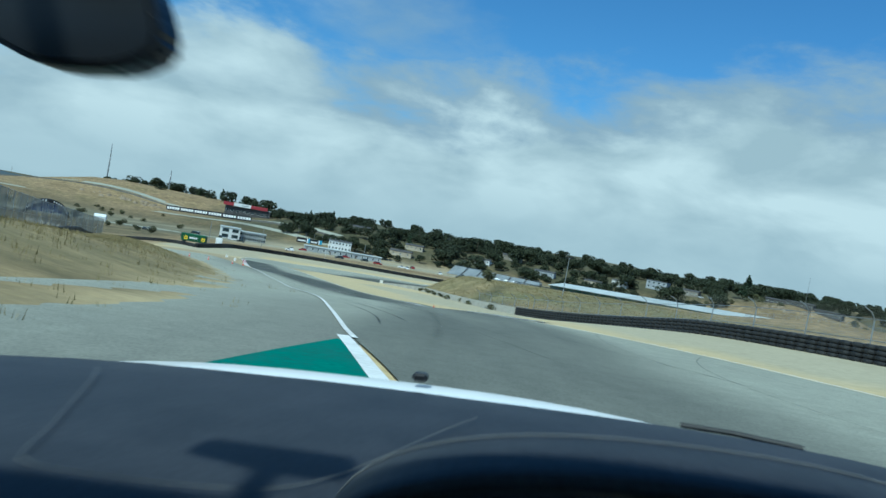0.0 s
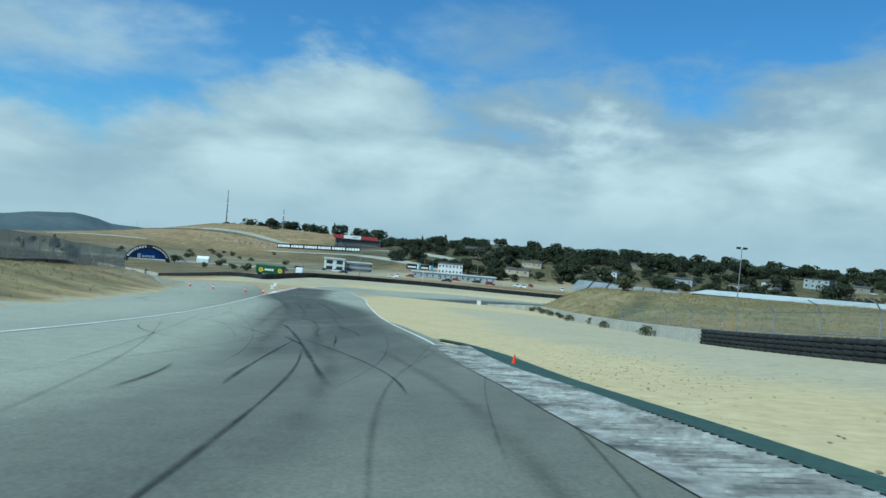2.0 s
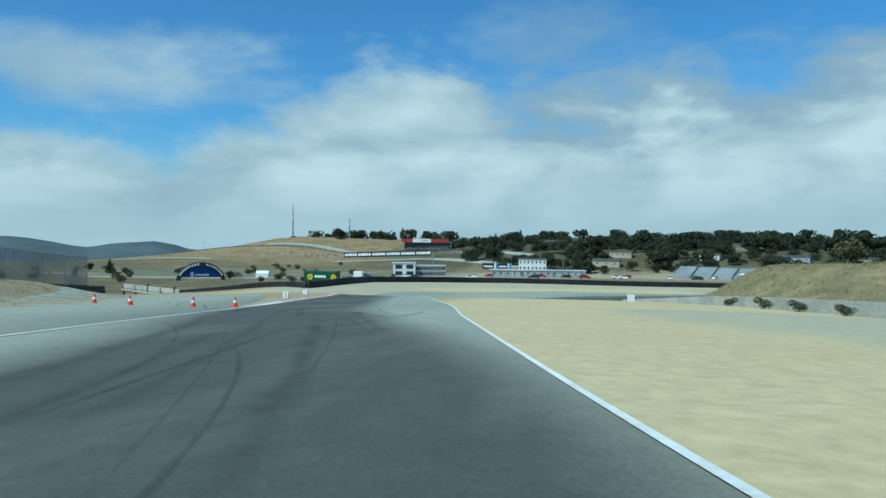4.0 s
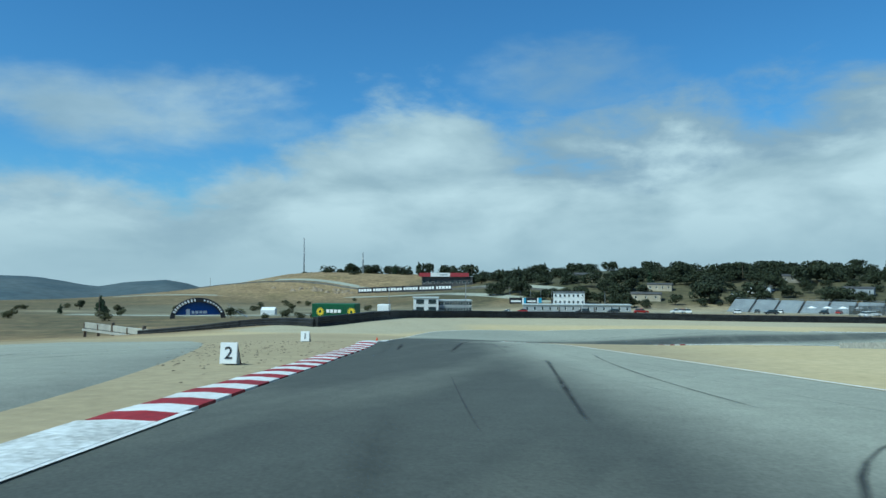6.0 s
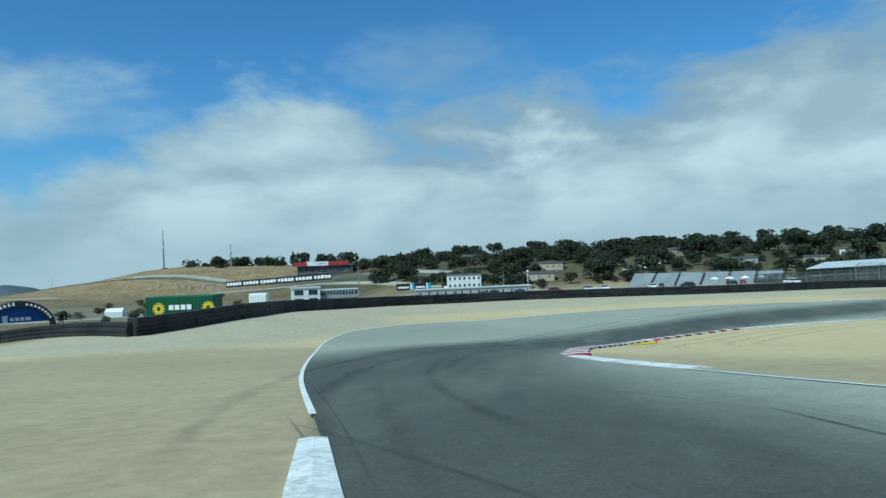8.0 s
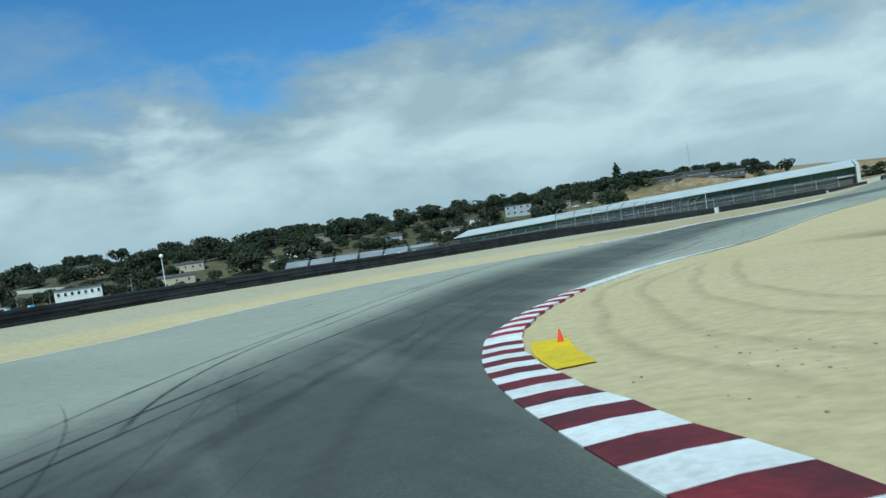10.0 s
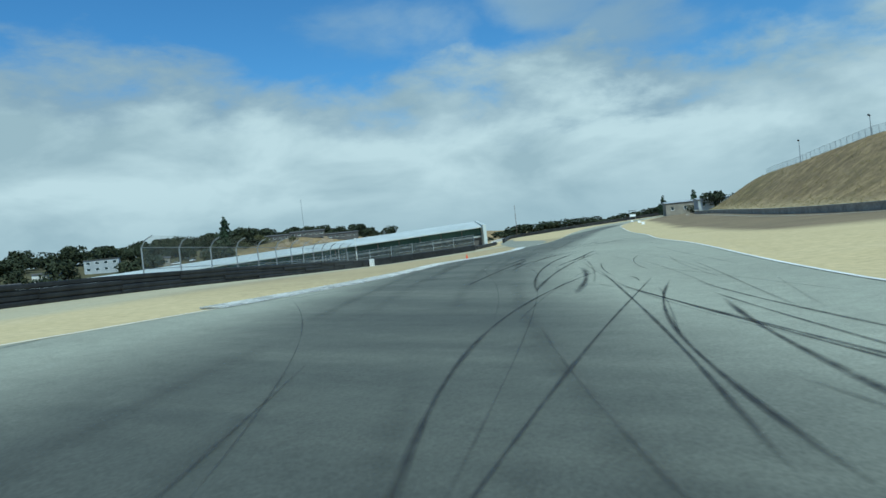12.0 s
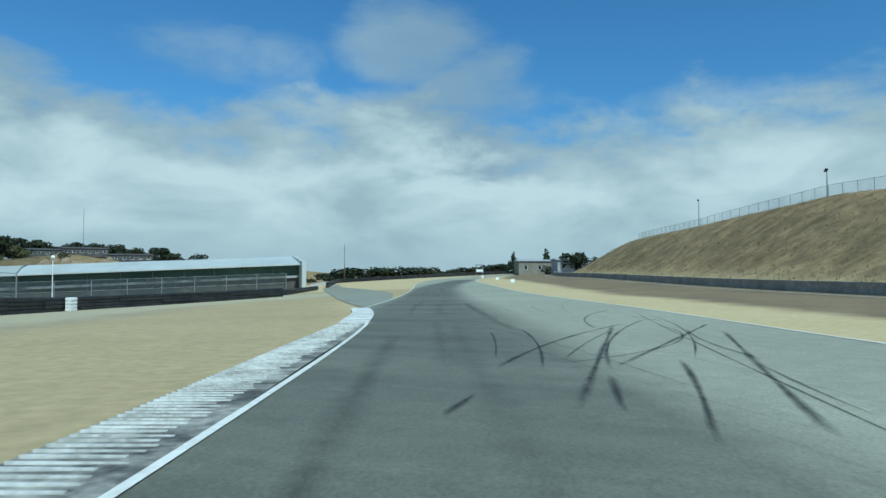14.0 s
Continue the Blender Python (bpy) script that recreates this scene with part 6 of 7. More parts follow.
def bleachers(a, b, depth, rise, rows, bays, label):
    """Open seating in stepped rows, split into bays by stairs."""
    base = new("grandstand")
    a, b = np.array(a, float), np.array(b, float)
    ln = np.linalg.norm(b - a)
    for k in range(bays):
        x0, x1 = ln * k / bays + 0.5, ln * (k + 1) / bays - 0.5
        for r in range(rows):
            bm = bmesh.new()
            box(bm, (x0 + x1) / 2, depth * r / rows, 0.3 + rise * r / rows, x1 - x0, depth / rows, rise / rows + 0.1)
            part("seat_tier", bm, MAT["seat"], base)
        bm = bmesh.new()
        for r in range(rows):
            box(bm, x1 + 0.5, depth * r / rows, 0.1 + rise * r / rows, 0.9, depth / rows, 0.3)
        part("stair", bm, MAT["roofdark"], base)
        bm = bmesh.new()
        rod(bm, (x0, depth + 0.2, rise), (x1, depth + 0.2, rise + 1.0), 0.04, 0.04, 5)
        rod(bm, (x0, depth + 0.2, rise + 1.0), (x1, depth + 0.2, rise + 1.0), 0.04, 0.04, 5)
        part("guard_rail", bm, MAT["steel"], base)
    bm = bmesh.new()
    box(bm, ln / 2, depth, -1.0, ln, 0.3, rise + 1.0)
    part("back_wall", bm, MAT["greywall"], base)
    base.matrix_basis = pose(a[0], a[1], gz(a[0], a[1]), 0, 0, math.degrees(math.atan2(b[1] - a[1], b[0] - a[0])))
    return tagged(base, label, "grandstand")


bleachers((6.5, 447), (60, 421), 11, 5.2, 10, 6, "long grey aluminium grandstand in stepped bays")
for k in range(4):
    base = new("canopy_tent")
    bm = bmesh.new()
    v = [bm.verts.new(p) for p in ((-1.7, -1.5, 2.2), (1.7, -1.5, 2.2), (1.7, 1.5, 2.2), (-1.7, 1.5, 2.2), (0, 0, 3.0))]
    for f in ((0, 1, 4), (1, 2, 4), (2, 3, 4), (3, 0, 4)):
        bm.faces.new([v[i] for i in f])
    part("roof", bm, MAT["signwhite"], base, "white fabric roof")
    for sx in (-1, 1):
        for sy in (-1, 1):
            bm = bmesh.new()
            rod(bm, (sx * 1.6, sy * 1.4, 0), (sx * 1.6, sy * 1.4, 2.2), 0.04, 0.04, 5)
            part("leg", bm, MAT["steel"], base)
    x, y = 37 + 5.2 * k, 427.5 - 1.9 * k
    base.matrix_basis = pose(x, y, gz(x, y), 0, 0, -20)
    tagged(base, "white canopy tent in the paddock", "tent", "paddock tents")
base = new("white_tent")
bm = bmesh.new()
v = [bm.verts.new(p) for p in ((-3, -2.5, 0), (3, -2.5, 0), (3, 2.5, 0), (-3, 2.5, 0), (-3, -2.5, 2.0), (3, -2.5, 2.0), (3, 2.5, 2.0), (-3, 2.5, 2.0), (-3, 0, 3.2), (3, 0, 3.2))]
for f in ((0, 1, 5, 4), (1, 2, 6, 9, 5), (2, 3, 7, 6), (3, 0, 4, 8, 7), (4, 5, 9, 8), (6, 7, 8, 9)):
    bm.faces.new([v[i] for i in f])
part("cover", bm, MAT["signwhite"], base)
base.matrix_basis = pose(-184.7, 384.2, gz(-184.7, 384.2), 0, 0, 20)
tagged(base, "white peaked marquee tent in the paddock", "tent")


def garages():
    """The long low garage block with a pale sloping roof and glazed front."""
    base = new("garage_block")
    a, b = np.array([66.2, 413.2]), np.array([152.5, 315.8])
    ln = np.linalg.norm(b - a)
    za, zb = gz(*a), gz(*b)
    ta, tb = -8.7, -3.0
    d = 12.0
    def quad_box(x0, x1, y0, y1, lo0, lo1, hi0, hi1, hi_back=0.0):
        bm = bmesh.new()
        def zz(t, p, q):
            return p + (q - p) * t
        t0, t1 = x0 / ln, x1 / ln
        vs = []
        for x, t in ((x0, t0), (x1, t1)):
            for y, hb in ((y0, 0.0), (y1, hi_back)):
                vs.append((x, y, zz(t, lo0, lo1)))
                vs.append((x, y, zz(t, hi0, hi1) + hb))
        v = [bm.verts.new(p) for p in vs]
        for f in ((0, 4, 5, 1), (2, 3, 7, 6), (1, 5, 7, 3), (0, 2, 6, 4), (0, 1, 3, 2), (4, 6, 7, 5)):
            bm.faces.new([v[i] for i in f])
        return bm
    part("rear_wall", quad_box(0, ln, 1.5, d, za - 2, zb - 2, ta - 0.6, tb - 0.6, 1.2), MAT["greywall"], base)
    for k in range(2):
        part("roof_sheet", quad_box(ln * k / 2 + 0.05, ln * (k + 1) / 2 - 0.05, -0.9, d + 0.8, ta - 0.25, tb - 0.25, ta, tb, 1.9), MAT["roofwhite"], base, "pale sloping metal roof")
    n = 22
    for k in range(n):
        x0, x1 = ln * k / n + 0.12, ln * (k + 1) / n - 0.12
        part("window", quad_box(x0, x1, 1.3, 1.6, ta - 2.4, tb - 2.4, ta - 0.35, tb - 0.35), MAT["greenglass"], base, "green tinted glass")
        part("garage_door", quad_box(x0, x1, 1.2, 1.6, za - 0.5, zb - 0.5, ta - 2.9, tb - 2.9), MAT["roofdark"], base)
    for k in range(n + 1):
        x = min(max(ln * k / n, 0.1), ln - 0.1)
        part("column", quad_box(x - 0.1, x + 0.1, 1.0, 1.35, za - 0.5, zb - 0.5, ta - 0.3, tb - 0.3), MAT["darkwall"], base)
    part("fascia", quad_box(0, ln, 0.6, 0.9, ta - 2.9, tb - 2.9, ta - 2.45, tb - 2.45), MAT["greywall"], base)
    part("end_wall", quad_box(ln - 0.4, ln + 0.5, -3.0, d, zb - 1, zb - 1, tb + 0.4, tb + 0.4, 1.6), MAT["roofwhite"], base, "pale end wall")
    base.matrix_basis = pose(a[0], a[1], 0, 0, 0, math.degrees(math.atan2(b[1] - a[1], b[0] - a[0])))
    return tagged(base, "long low garage block with pale roof and glazed front", "building")


garages()
PIT = smooth_line([(45, 405), (75, 360), (100, 328), (128, 303)], 6)
fence("tall dark mesh fence before the garages", PIT, 3.4, 5.0, MAT["mesh_dark"], 0.0, 0.05, 2)
wall_along("wall_pit", smooth_line([(47, 407.5), (78, 362), (103, 330), (131, 305)], 6), 1.5, 0.3, MAT["darkwall"], "low dark pit wall before the garages", "wall")
wall_along("wall_white", smooth_line([(141, 306), (160, 318), (190, 334), (215, 346)], 6), 0.9, 0.25, MAT["plaster"], "low white wall beside the access road", "wall")


def flag_stand(x, y, top):
    base = new("marshal_stand")
    z = gz(x, y)
    h = top - z
    for sx in (-1, 1):
        for sy in (-1, 1):
            bm = bmesh.new()
            rod(bm, (sx * 1.0, sy * 0.9, 0), (sx * 1.0, sy * 0.9, h), 0.06, 0.06, 6)
            part("leg", bm, MAT["steel"], base)
    bm = bmesh.new()
    box(bm, 0, 0, h - 0.1, 2.9, 2.5, 0.16)
    part("roof", bm, MAT["roofdark"], base)
    bm = bmesh.new()
    box(bm, 0, 0, h * 0.35, 2.2, 2.0, 0.15)
    part("deck", bm, MAT["wood"], base)
    bm = bmesh.new()
    box(bm, 0, -0.95, h * 0.38, 2.2, 0.08, 0.9)
    part("front_panel", bm, MAT["signwhite"], base)
    base.matrix_basis = pose(x, y, z, 0, 0, -68)
    return tagged(base, "open marshal stand with a dark flat roof", "stand")


flag_stand(240.5, 305.8, -2.2)


# ---- parked vehicles ----
def car(name, colour, label, pickup=False):
    base = new(name)
    paint = two_tone(name + "_paint", colour, tuple(v * 0.9 for v in colour), 0.4, 3.0, 0.35, 0.0, 0.001, 0.05)
    bm = bmesh.new()
    prof = [(-2.2, 0.35), (-2.25, 0.75), (-2.1, 0.95), (-1.5, 1.0), (1.0, 0.98), (1.9, 0.86), (2.2, 0.68), (2.2, 0.35)]
    ends = [[bm.verts.new((x, s * 0.88, z)) for x, z in prof] for s in (-1, 1)]
    bm.faces.new(ends[0]), bm.faces.new(ends[1][::-1])
    for k in range(len(prof)):
        j = (k + 1) % len(prof)
        bm.faces.new((ends[0][k], ends[1][k], ends[1][j], ends[0][j]))
    bevelled(bm, 0.06, 2)
    part("body", bm, paint, base)
    bm = bmesh.new()
    back = -0.3 if pickup else -1.9
    prof = [(back, 1.0), (back + 0.35, 1.5), (0.5, 1.5), (1.15, 1.0)]
    ends = [[bm.verts.new((x, s * (0.8 if z < 1.2 else 0.66), z)) for x, z in prof] for s in (-1, 1)]
    bm.faces.new(ends[0]), bm.faces.new(ends[1][::-1])
    for k in range(4):
        j = (k + 1) % 4
        bm.faces.new((ends[0][k], ends[1][k], ends[1][j], ends[0][j]))
    part("cabin_glass", bm, MAT["glass"], base, "dark window glass")
    bm = bmesh.new()
    box(bm, (back + 0.35 + 0.5) / 2, 0, 1.48, 0.15 - back, 1.32, 0.07)
    bevelled(bm, 0.03)
    part("roof", bm, paint, base)
    for x in (-1.4, 1.4):
        for s in (-1, 1):
            bm = bmesh.new()
            rod(bm, (x, s * 0.70, 0.34), (x, s * 0.92, 0.34), 0.34, 0.34, 14)
            wheel = part("wheel", bm, MAT["rubber"], base, "black rubber tyre")
            bm = bmesh.new()
            rod(bm, (x, s * 0.91, 0.34), (x, s * 0.935, 0.34), 0.2, 0.19, 12)
            part("rim", bm, MAT["steel"], wheel)
    return tagged(base, label, "car")


white_car = put(car("parked_car", (0.75, 0.75, 0.74), "white car parked in the paddock"), 24.2, 420, 70)
dark_car = put(car("parked_car", (0.03, 0.035, 0.04), "dark car parked in the paddock"), 16, 423, 75)
red_car = put(car("parked_car", (0.3, 0.02, 0.02), "red car parked in the paddock"), 44, 415, 65)
white_truck = put(car("parked_pickup", (0.78, 0.78, 0.77), "white pickup truck parked in the paddock", True), 60, 398, 120)
_r = random.Random(3)
for k in range(26):
    x, y = _r.uniform(-150, 40), _r.uniform(330, 412)
    src = _r.choice((white_car, white_car, dark_car, dark_car, white_truck, red_car))
    copy_to(src, x, y, _r.choice((10, 100, 190)) + _r.uniform(-6, 6))
for x, y in ((200, 535), (206, 529), (300, 512), (150, 548), (70, 540), (40, 552), (20, 538)):
    copy_to(white_car, x, y, _r.uniform(0, 360))

# ---- pit lane roads behind the barrier ----
for pts, w, lab in (([(-260, 352), (-180, 372), (-100, 398), (0, 398), (60, 360), (120, 312)], 12, "pale grey pit lane asphalt beyond the barrier"),
                    ([(-420, 560), (-300, 600), (-200, 590), (-120, 545), (-60, 500), (20, 470), (80, 440)], 10, "pale far stretch of the circuit below the hill"),
                    ([(-600, 640), (-470, 690), (-330, 690), (-230, 650), (-150, 610), (-80, 560)], 9, "pale dirt service road across the hillside")):
    line = smooth_line(pts, 6)
    d_ = np.gradient(line, axis=0)
    n_ = np.stack([-d_[:, 1], d_[:, 0]], 1) / np.linalg.norm(d_, axis=1)[:, None]
    tagged(strip("road", line + n_ * w / 2, line - n_ * w / 2, 5, 0.12, MAT["pad"]), lab, "road", kind="structure")
wall_along("wall_far", smooth_line([(-600, 628), (-470, 676), (-330, 676), (-235, 640), (-150, 596), (-80, 548)], 10), 1.3, 0.4, MAT["darkwall"], "long dark barrier wall along the hillside", "wall")


# ---- loose stones, grass and rocks ----
def scatter_stones():
    rnd = random.Random(17)
    verts, faces = [], []
    spots = [((-39.5, 127), 5.0, 12, 620), ((-31, 176), 2.0, 6, 60), ((3.0, 56), 3.0, 10, 420), ((-8.5, 28), 2.5, 7, 120), ((-19, 194), 4, 5, 90), ((14, 232), 3, 5, 30), ((-16, 116), 1.0, 20, 50)]
    for (cx, cy), sx, sy, n in spots:
        for _ in range(n * 2):
            x, y = cx + rnd.gauss(0, sx * 0.6), cy + rnd.gauss(0, sy * 0.6)
            if min(np.hypot(ROAD_L[:, 0] - x, ROAD_L[:, 1] - y).min(), np.hypot(ROAD_R[:, 0] - x, ROAD_R[:, 1] - y).min()) < 1.3:
                continue
            s = rnd.uniform(0.008, 0.03) * (1.6 if cx < -35 else 1.0)
            z = gz(x, y)
            i = len(verts)
            for k in range(5):
                a = k * 1.2566 + rnd.uniform(-0.3, 0.3)
                verts.append((x + s * math.cos(a) * rnd.uniform(0.7, 1.4), y + s * math.sin(a) * rnd.uniform(0.7, 1.4), z + 0.01))
            verts.append((x, y, z + s * rnd.uniform(0.5, 0.9)))
            faces += [(i + k, i + (k + 1) % 5, i + 5) for k in range(5)]
    m = two_tone("dark_clods", (0.12, 0.095, 0.065), (0.20, 0.165, 0.11), 2.0, 10.0, 0.95, 0.2, 0.01, 0.3)
    tagged(from_lists("loose_stones", verts, faces, m), "dark clods and stones on the sand", "stones", kind="stuff")


scatter_stones()


def scatter_grass():
    rnd = random.Random(23)
    verts, faces = [], []
    def tuft(x, y, size):
        z = gz(x, y)
        for _ in range(7):
            a = rnd.uniform(0, 6.28)
            lean = rnd.uniform(0.1, 0.5) * size
            w = size * 0.06
            i = len(verts)
            dx, dy = math.cos(a), math.sin(a)
            ox, oy = rnd.gauss(0, 0.12), rnd.gauss(0, 0.12)
            verts.extend([(x + ox - dy * w, y + oy + dx * w, z - 0.02), (x + ox + dy * w, y + oy - dx * w, z - 0.02), (x + ox + dx * lean, y + oy + dy * lean, z + size * rnd.uniform(0.7, 1.2))])
            faces.append((i, i + 1, i + 2))
    concrete = smooth_line(CONC, 2)
    n = 0
    while n < 5200:
        t = rnd.random() * (len(MOUND) - 1.001)
        k = int(t)
        p = MOUND[k] + (MOUND[k + 1] - MOUND[k]) * (t - k)
        x, y = p[0] + rnd.gauss(0, 3.4), p[1] + rnd.gauss(0, 3.4)
        tuft(x, y, rnd.uniform(0.08, 0.2))
        n += 1
    for _ in range(9000):
        x, y = rnd.uniform(-4, 60), rnd.uniform(88, 190)
        if behind_wall(x, y) > 1.2:
            tuft(x, y, rnd.uniform(0.12, 0.4))
    for _ in range(5000):
        x = rnd.uniform(62, 210)
        y = np.interp(x, FOOT[:, 0], FOOT[:, 1]) - abs(rnd.gauss(0, 14))
        tuft(x, y, rnd.uniform(0.12, 0.34))
    tagged(from_lists("dry_grass", verts, faces, MAT["straw"]), "tufts of dry golden grass on the banks", "grass", kind="stuff")


scatter_grass()


def rock_outcrop():
    rnd = random.Random(41)
    verts, faces = [], []
    for cx, cy, n, sp in ((-290, 640, 26, 16), (-262, 628, 18, 10), (243, 482, 30, 12)):
        for _ in range(n):
            x, y = cx + rnd.gauss(0, sp), cy + rnd.gauss(0, sp * 0.3)
            s = rnd.uniform(0.8, 2.6)
            z = gz(x, y)
            i = len(verts)
            for k in range(6):
                a = k * 1.047 + rnd.uniform(-0.3, 0.3)
                verts.append((x + s * math.cos(a) * 1.3, y + s * math.sin(a), z - 0.3))
            for k in range(6):
                a = k * 1.047 + rnd.uniform(-0.3, 0.3)
                verts.append((x + s * 0.6 * math.cos(a), y + s * 0.5 * math.sin(a), z + s * rnd.uniform(0.4, 0.8)))
            faces += [(i + k, i + (k + 1) % 6, i + 6 + (k + 1) % 6, i + 6 + k) for k in range(6)] + [tuple(range(i + 6, i + 12))]
    tagged(from_lists("rock_outcrop", verts, faces, MAT["rock"]), "pale broken rocks on the dry slope", "rocks", kind="stuff")


rock_outcrop()


# ---- far mountains across the valley ----
def far_mountains():
    """Hills three kilometres off, in the west, coloured blue-grey for the haze."""
    az = np.radians(np.linspace(-95, -30, 131))
    top = np.interp(np.degrees(az), (-95, -70, -55, -47.1, -45.4, -43.4, -41.9, -40.5, -38.8, -37.4, -36.2, -35.2, -30), (-0.3, -0.1, -0.25, -0.32, -0.49, -0.9, -1.12, -0.85, -0.7, -0.66, -0.88, -1.23, -1.6))
    verts, faces = [], []
    rings = [(2300, -0.12), (2700, 0.35), (3000, 0.62), (3300, 0.85), (3600, 1.0)]
    n = len(az)
    for k, (d, share) in enumerate(rings):
        for i, a in enumerate(az):
            crest = 3.5 + 3600 * math.tan(math.radians(top[i])) + 3.5 * noise.noise(Vector((i * 0.35, k * 1.3, 4)))
            low = -150.0
            z = low + (crest - low) * max(share, 0) + (9 * noise.noise(Vector((i * 0.22, k * 2.1, 0))) if k < 4 else 0)
            verts.append((-17 + d * math.sin(a), 90 + d * math.cos(a), z))
    for k in range(len(rings) - 1):
        faces += [(k * n + i, k * n + i + 1, (k + 1) * n + i + 1, (k + 1) * n + i) for i in range(n - 1)]
    # the aerial haze is mixed into this base colour
    m = two_tone("haze_tinted_hillside", (0.055, 0.078, 0.088), (0.085, 0.105, 0.108), 0.004, 0.03, 0.95, 0.1, 0.1, 0.3)
    tagged(from_lists("backdrop_mountains", verts, faces, m, smooth=True), "wooded mountains across the valley, painted blue-grey with haze", "mountains", kind="structure")


far_mountains()


# ---- the car from which the drive starts ----
MAT["carwhite"] = material("white_car_paint", 0.18, 0.0, (0.80, 0.81, 0.80))
MAT["leather"] = two_tone("black_dash_leather", (0.022, 0.025, 0.031), (0.032, 0.035, 0.042), 6.0, 90.0, 0.55, 0.25, 0.001, 0.3)
MAT["trimblack"] = material("satin_black_trim", 0.35, 0.0, (0.010, 0.011, 0.013))
MAT["thread"] = material("grey_seam_thread", 0.8, 0.0, (0.13, 0.135, 0.14))
MAT["carglass"] = material("dark_car_glass", 0.06, 0.0, (0.012, 0.015, 0.016))


def lofted(name, sections, mat, parent, label="", closed=False, smooth=True):
    """A skin through sections of equal point counts."""
    k = len(sections[0])
    verts = [p for s in sections for p in s]
    faces = []
    for i in range(len(sections) - 1):
        for j in range(k if closed else k - 1):
            faces.append((i * k + j, i * k + (j + 1) % k, (i + 1) * k + (j + 1) % k, (i + 1) * k + j))
    if closed:
        faces += [tuple(range(k - 1, -1, -1)), tuple(range((len(sections) - 1) * k, len(sections) * k))]
    ob = from_lists(name, verts, faces, mat, parent, smooth, label)
    return ob


def tube(bm, pts, r, sides=6):
    """One round bar swept along the points."""
    p = [Vector(q) for q in pts]
    rings = []
    for i, c in enumerate(p):
        t = (p[min(i + 1, len(p) - 1)] - p[max(i - 1, 0)]).normalized()
        u = t.cross(Vector((0, 0, 1)) if abs(t.z) < 0.9 else Vector((1, 0, 0))).normalized()
        v = t.cross(u)
        rings.append([bm.verts.new(c + (u * math.cos(a) + v * math.sin(a)) * r) for a in np.linspace(0, 2 * math.pi, sides, endpoint=False)])
    for a, b in zip(rings[:-1], rings[1:]):
        for k in range(sides):
            bm.faces.new((a[k], a[(k + 1) % sides], b[(k + 1) % sides], b[k]))
    bm.faces.new(rings[0][::-1])
    bm.faces.new(rings[-1])


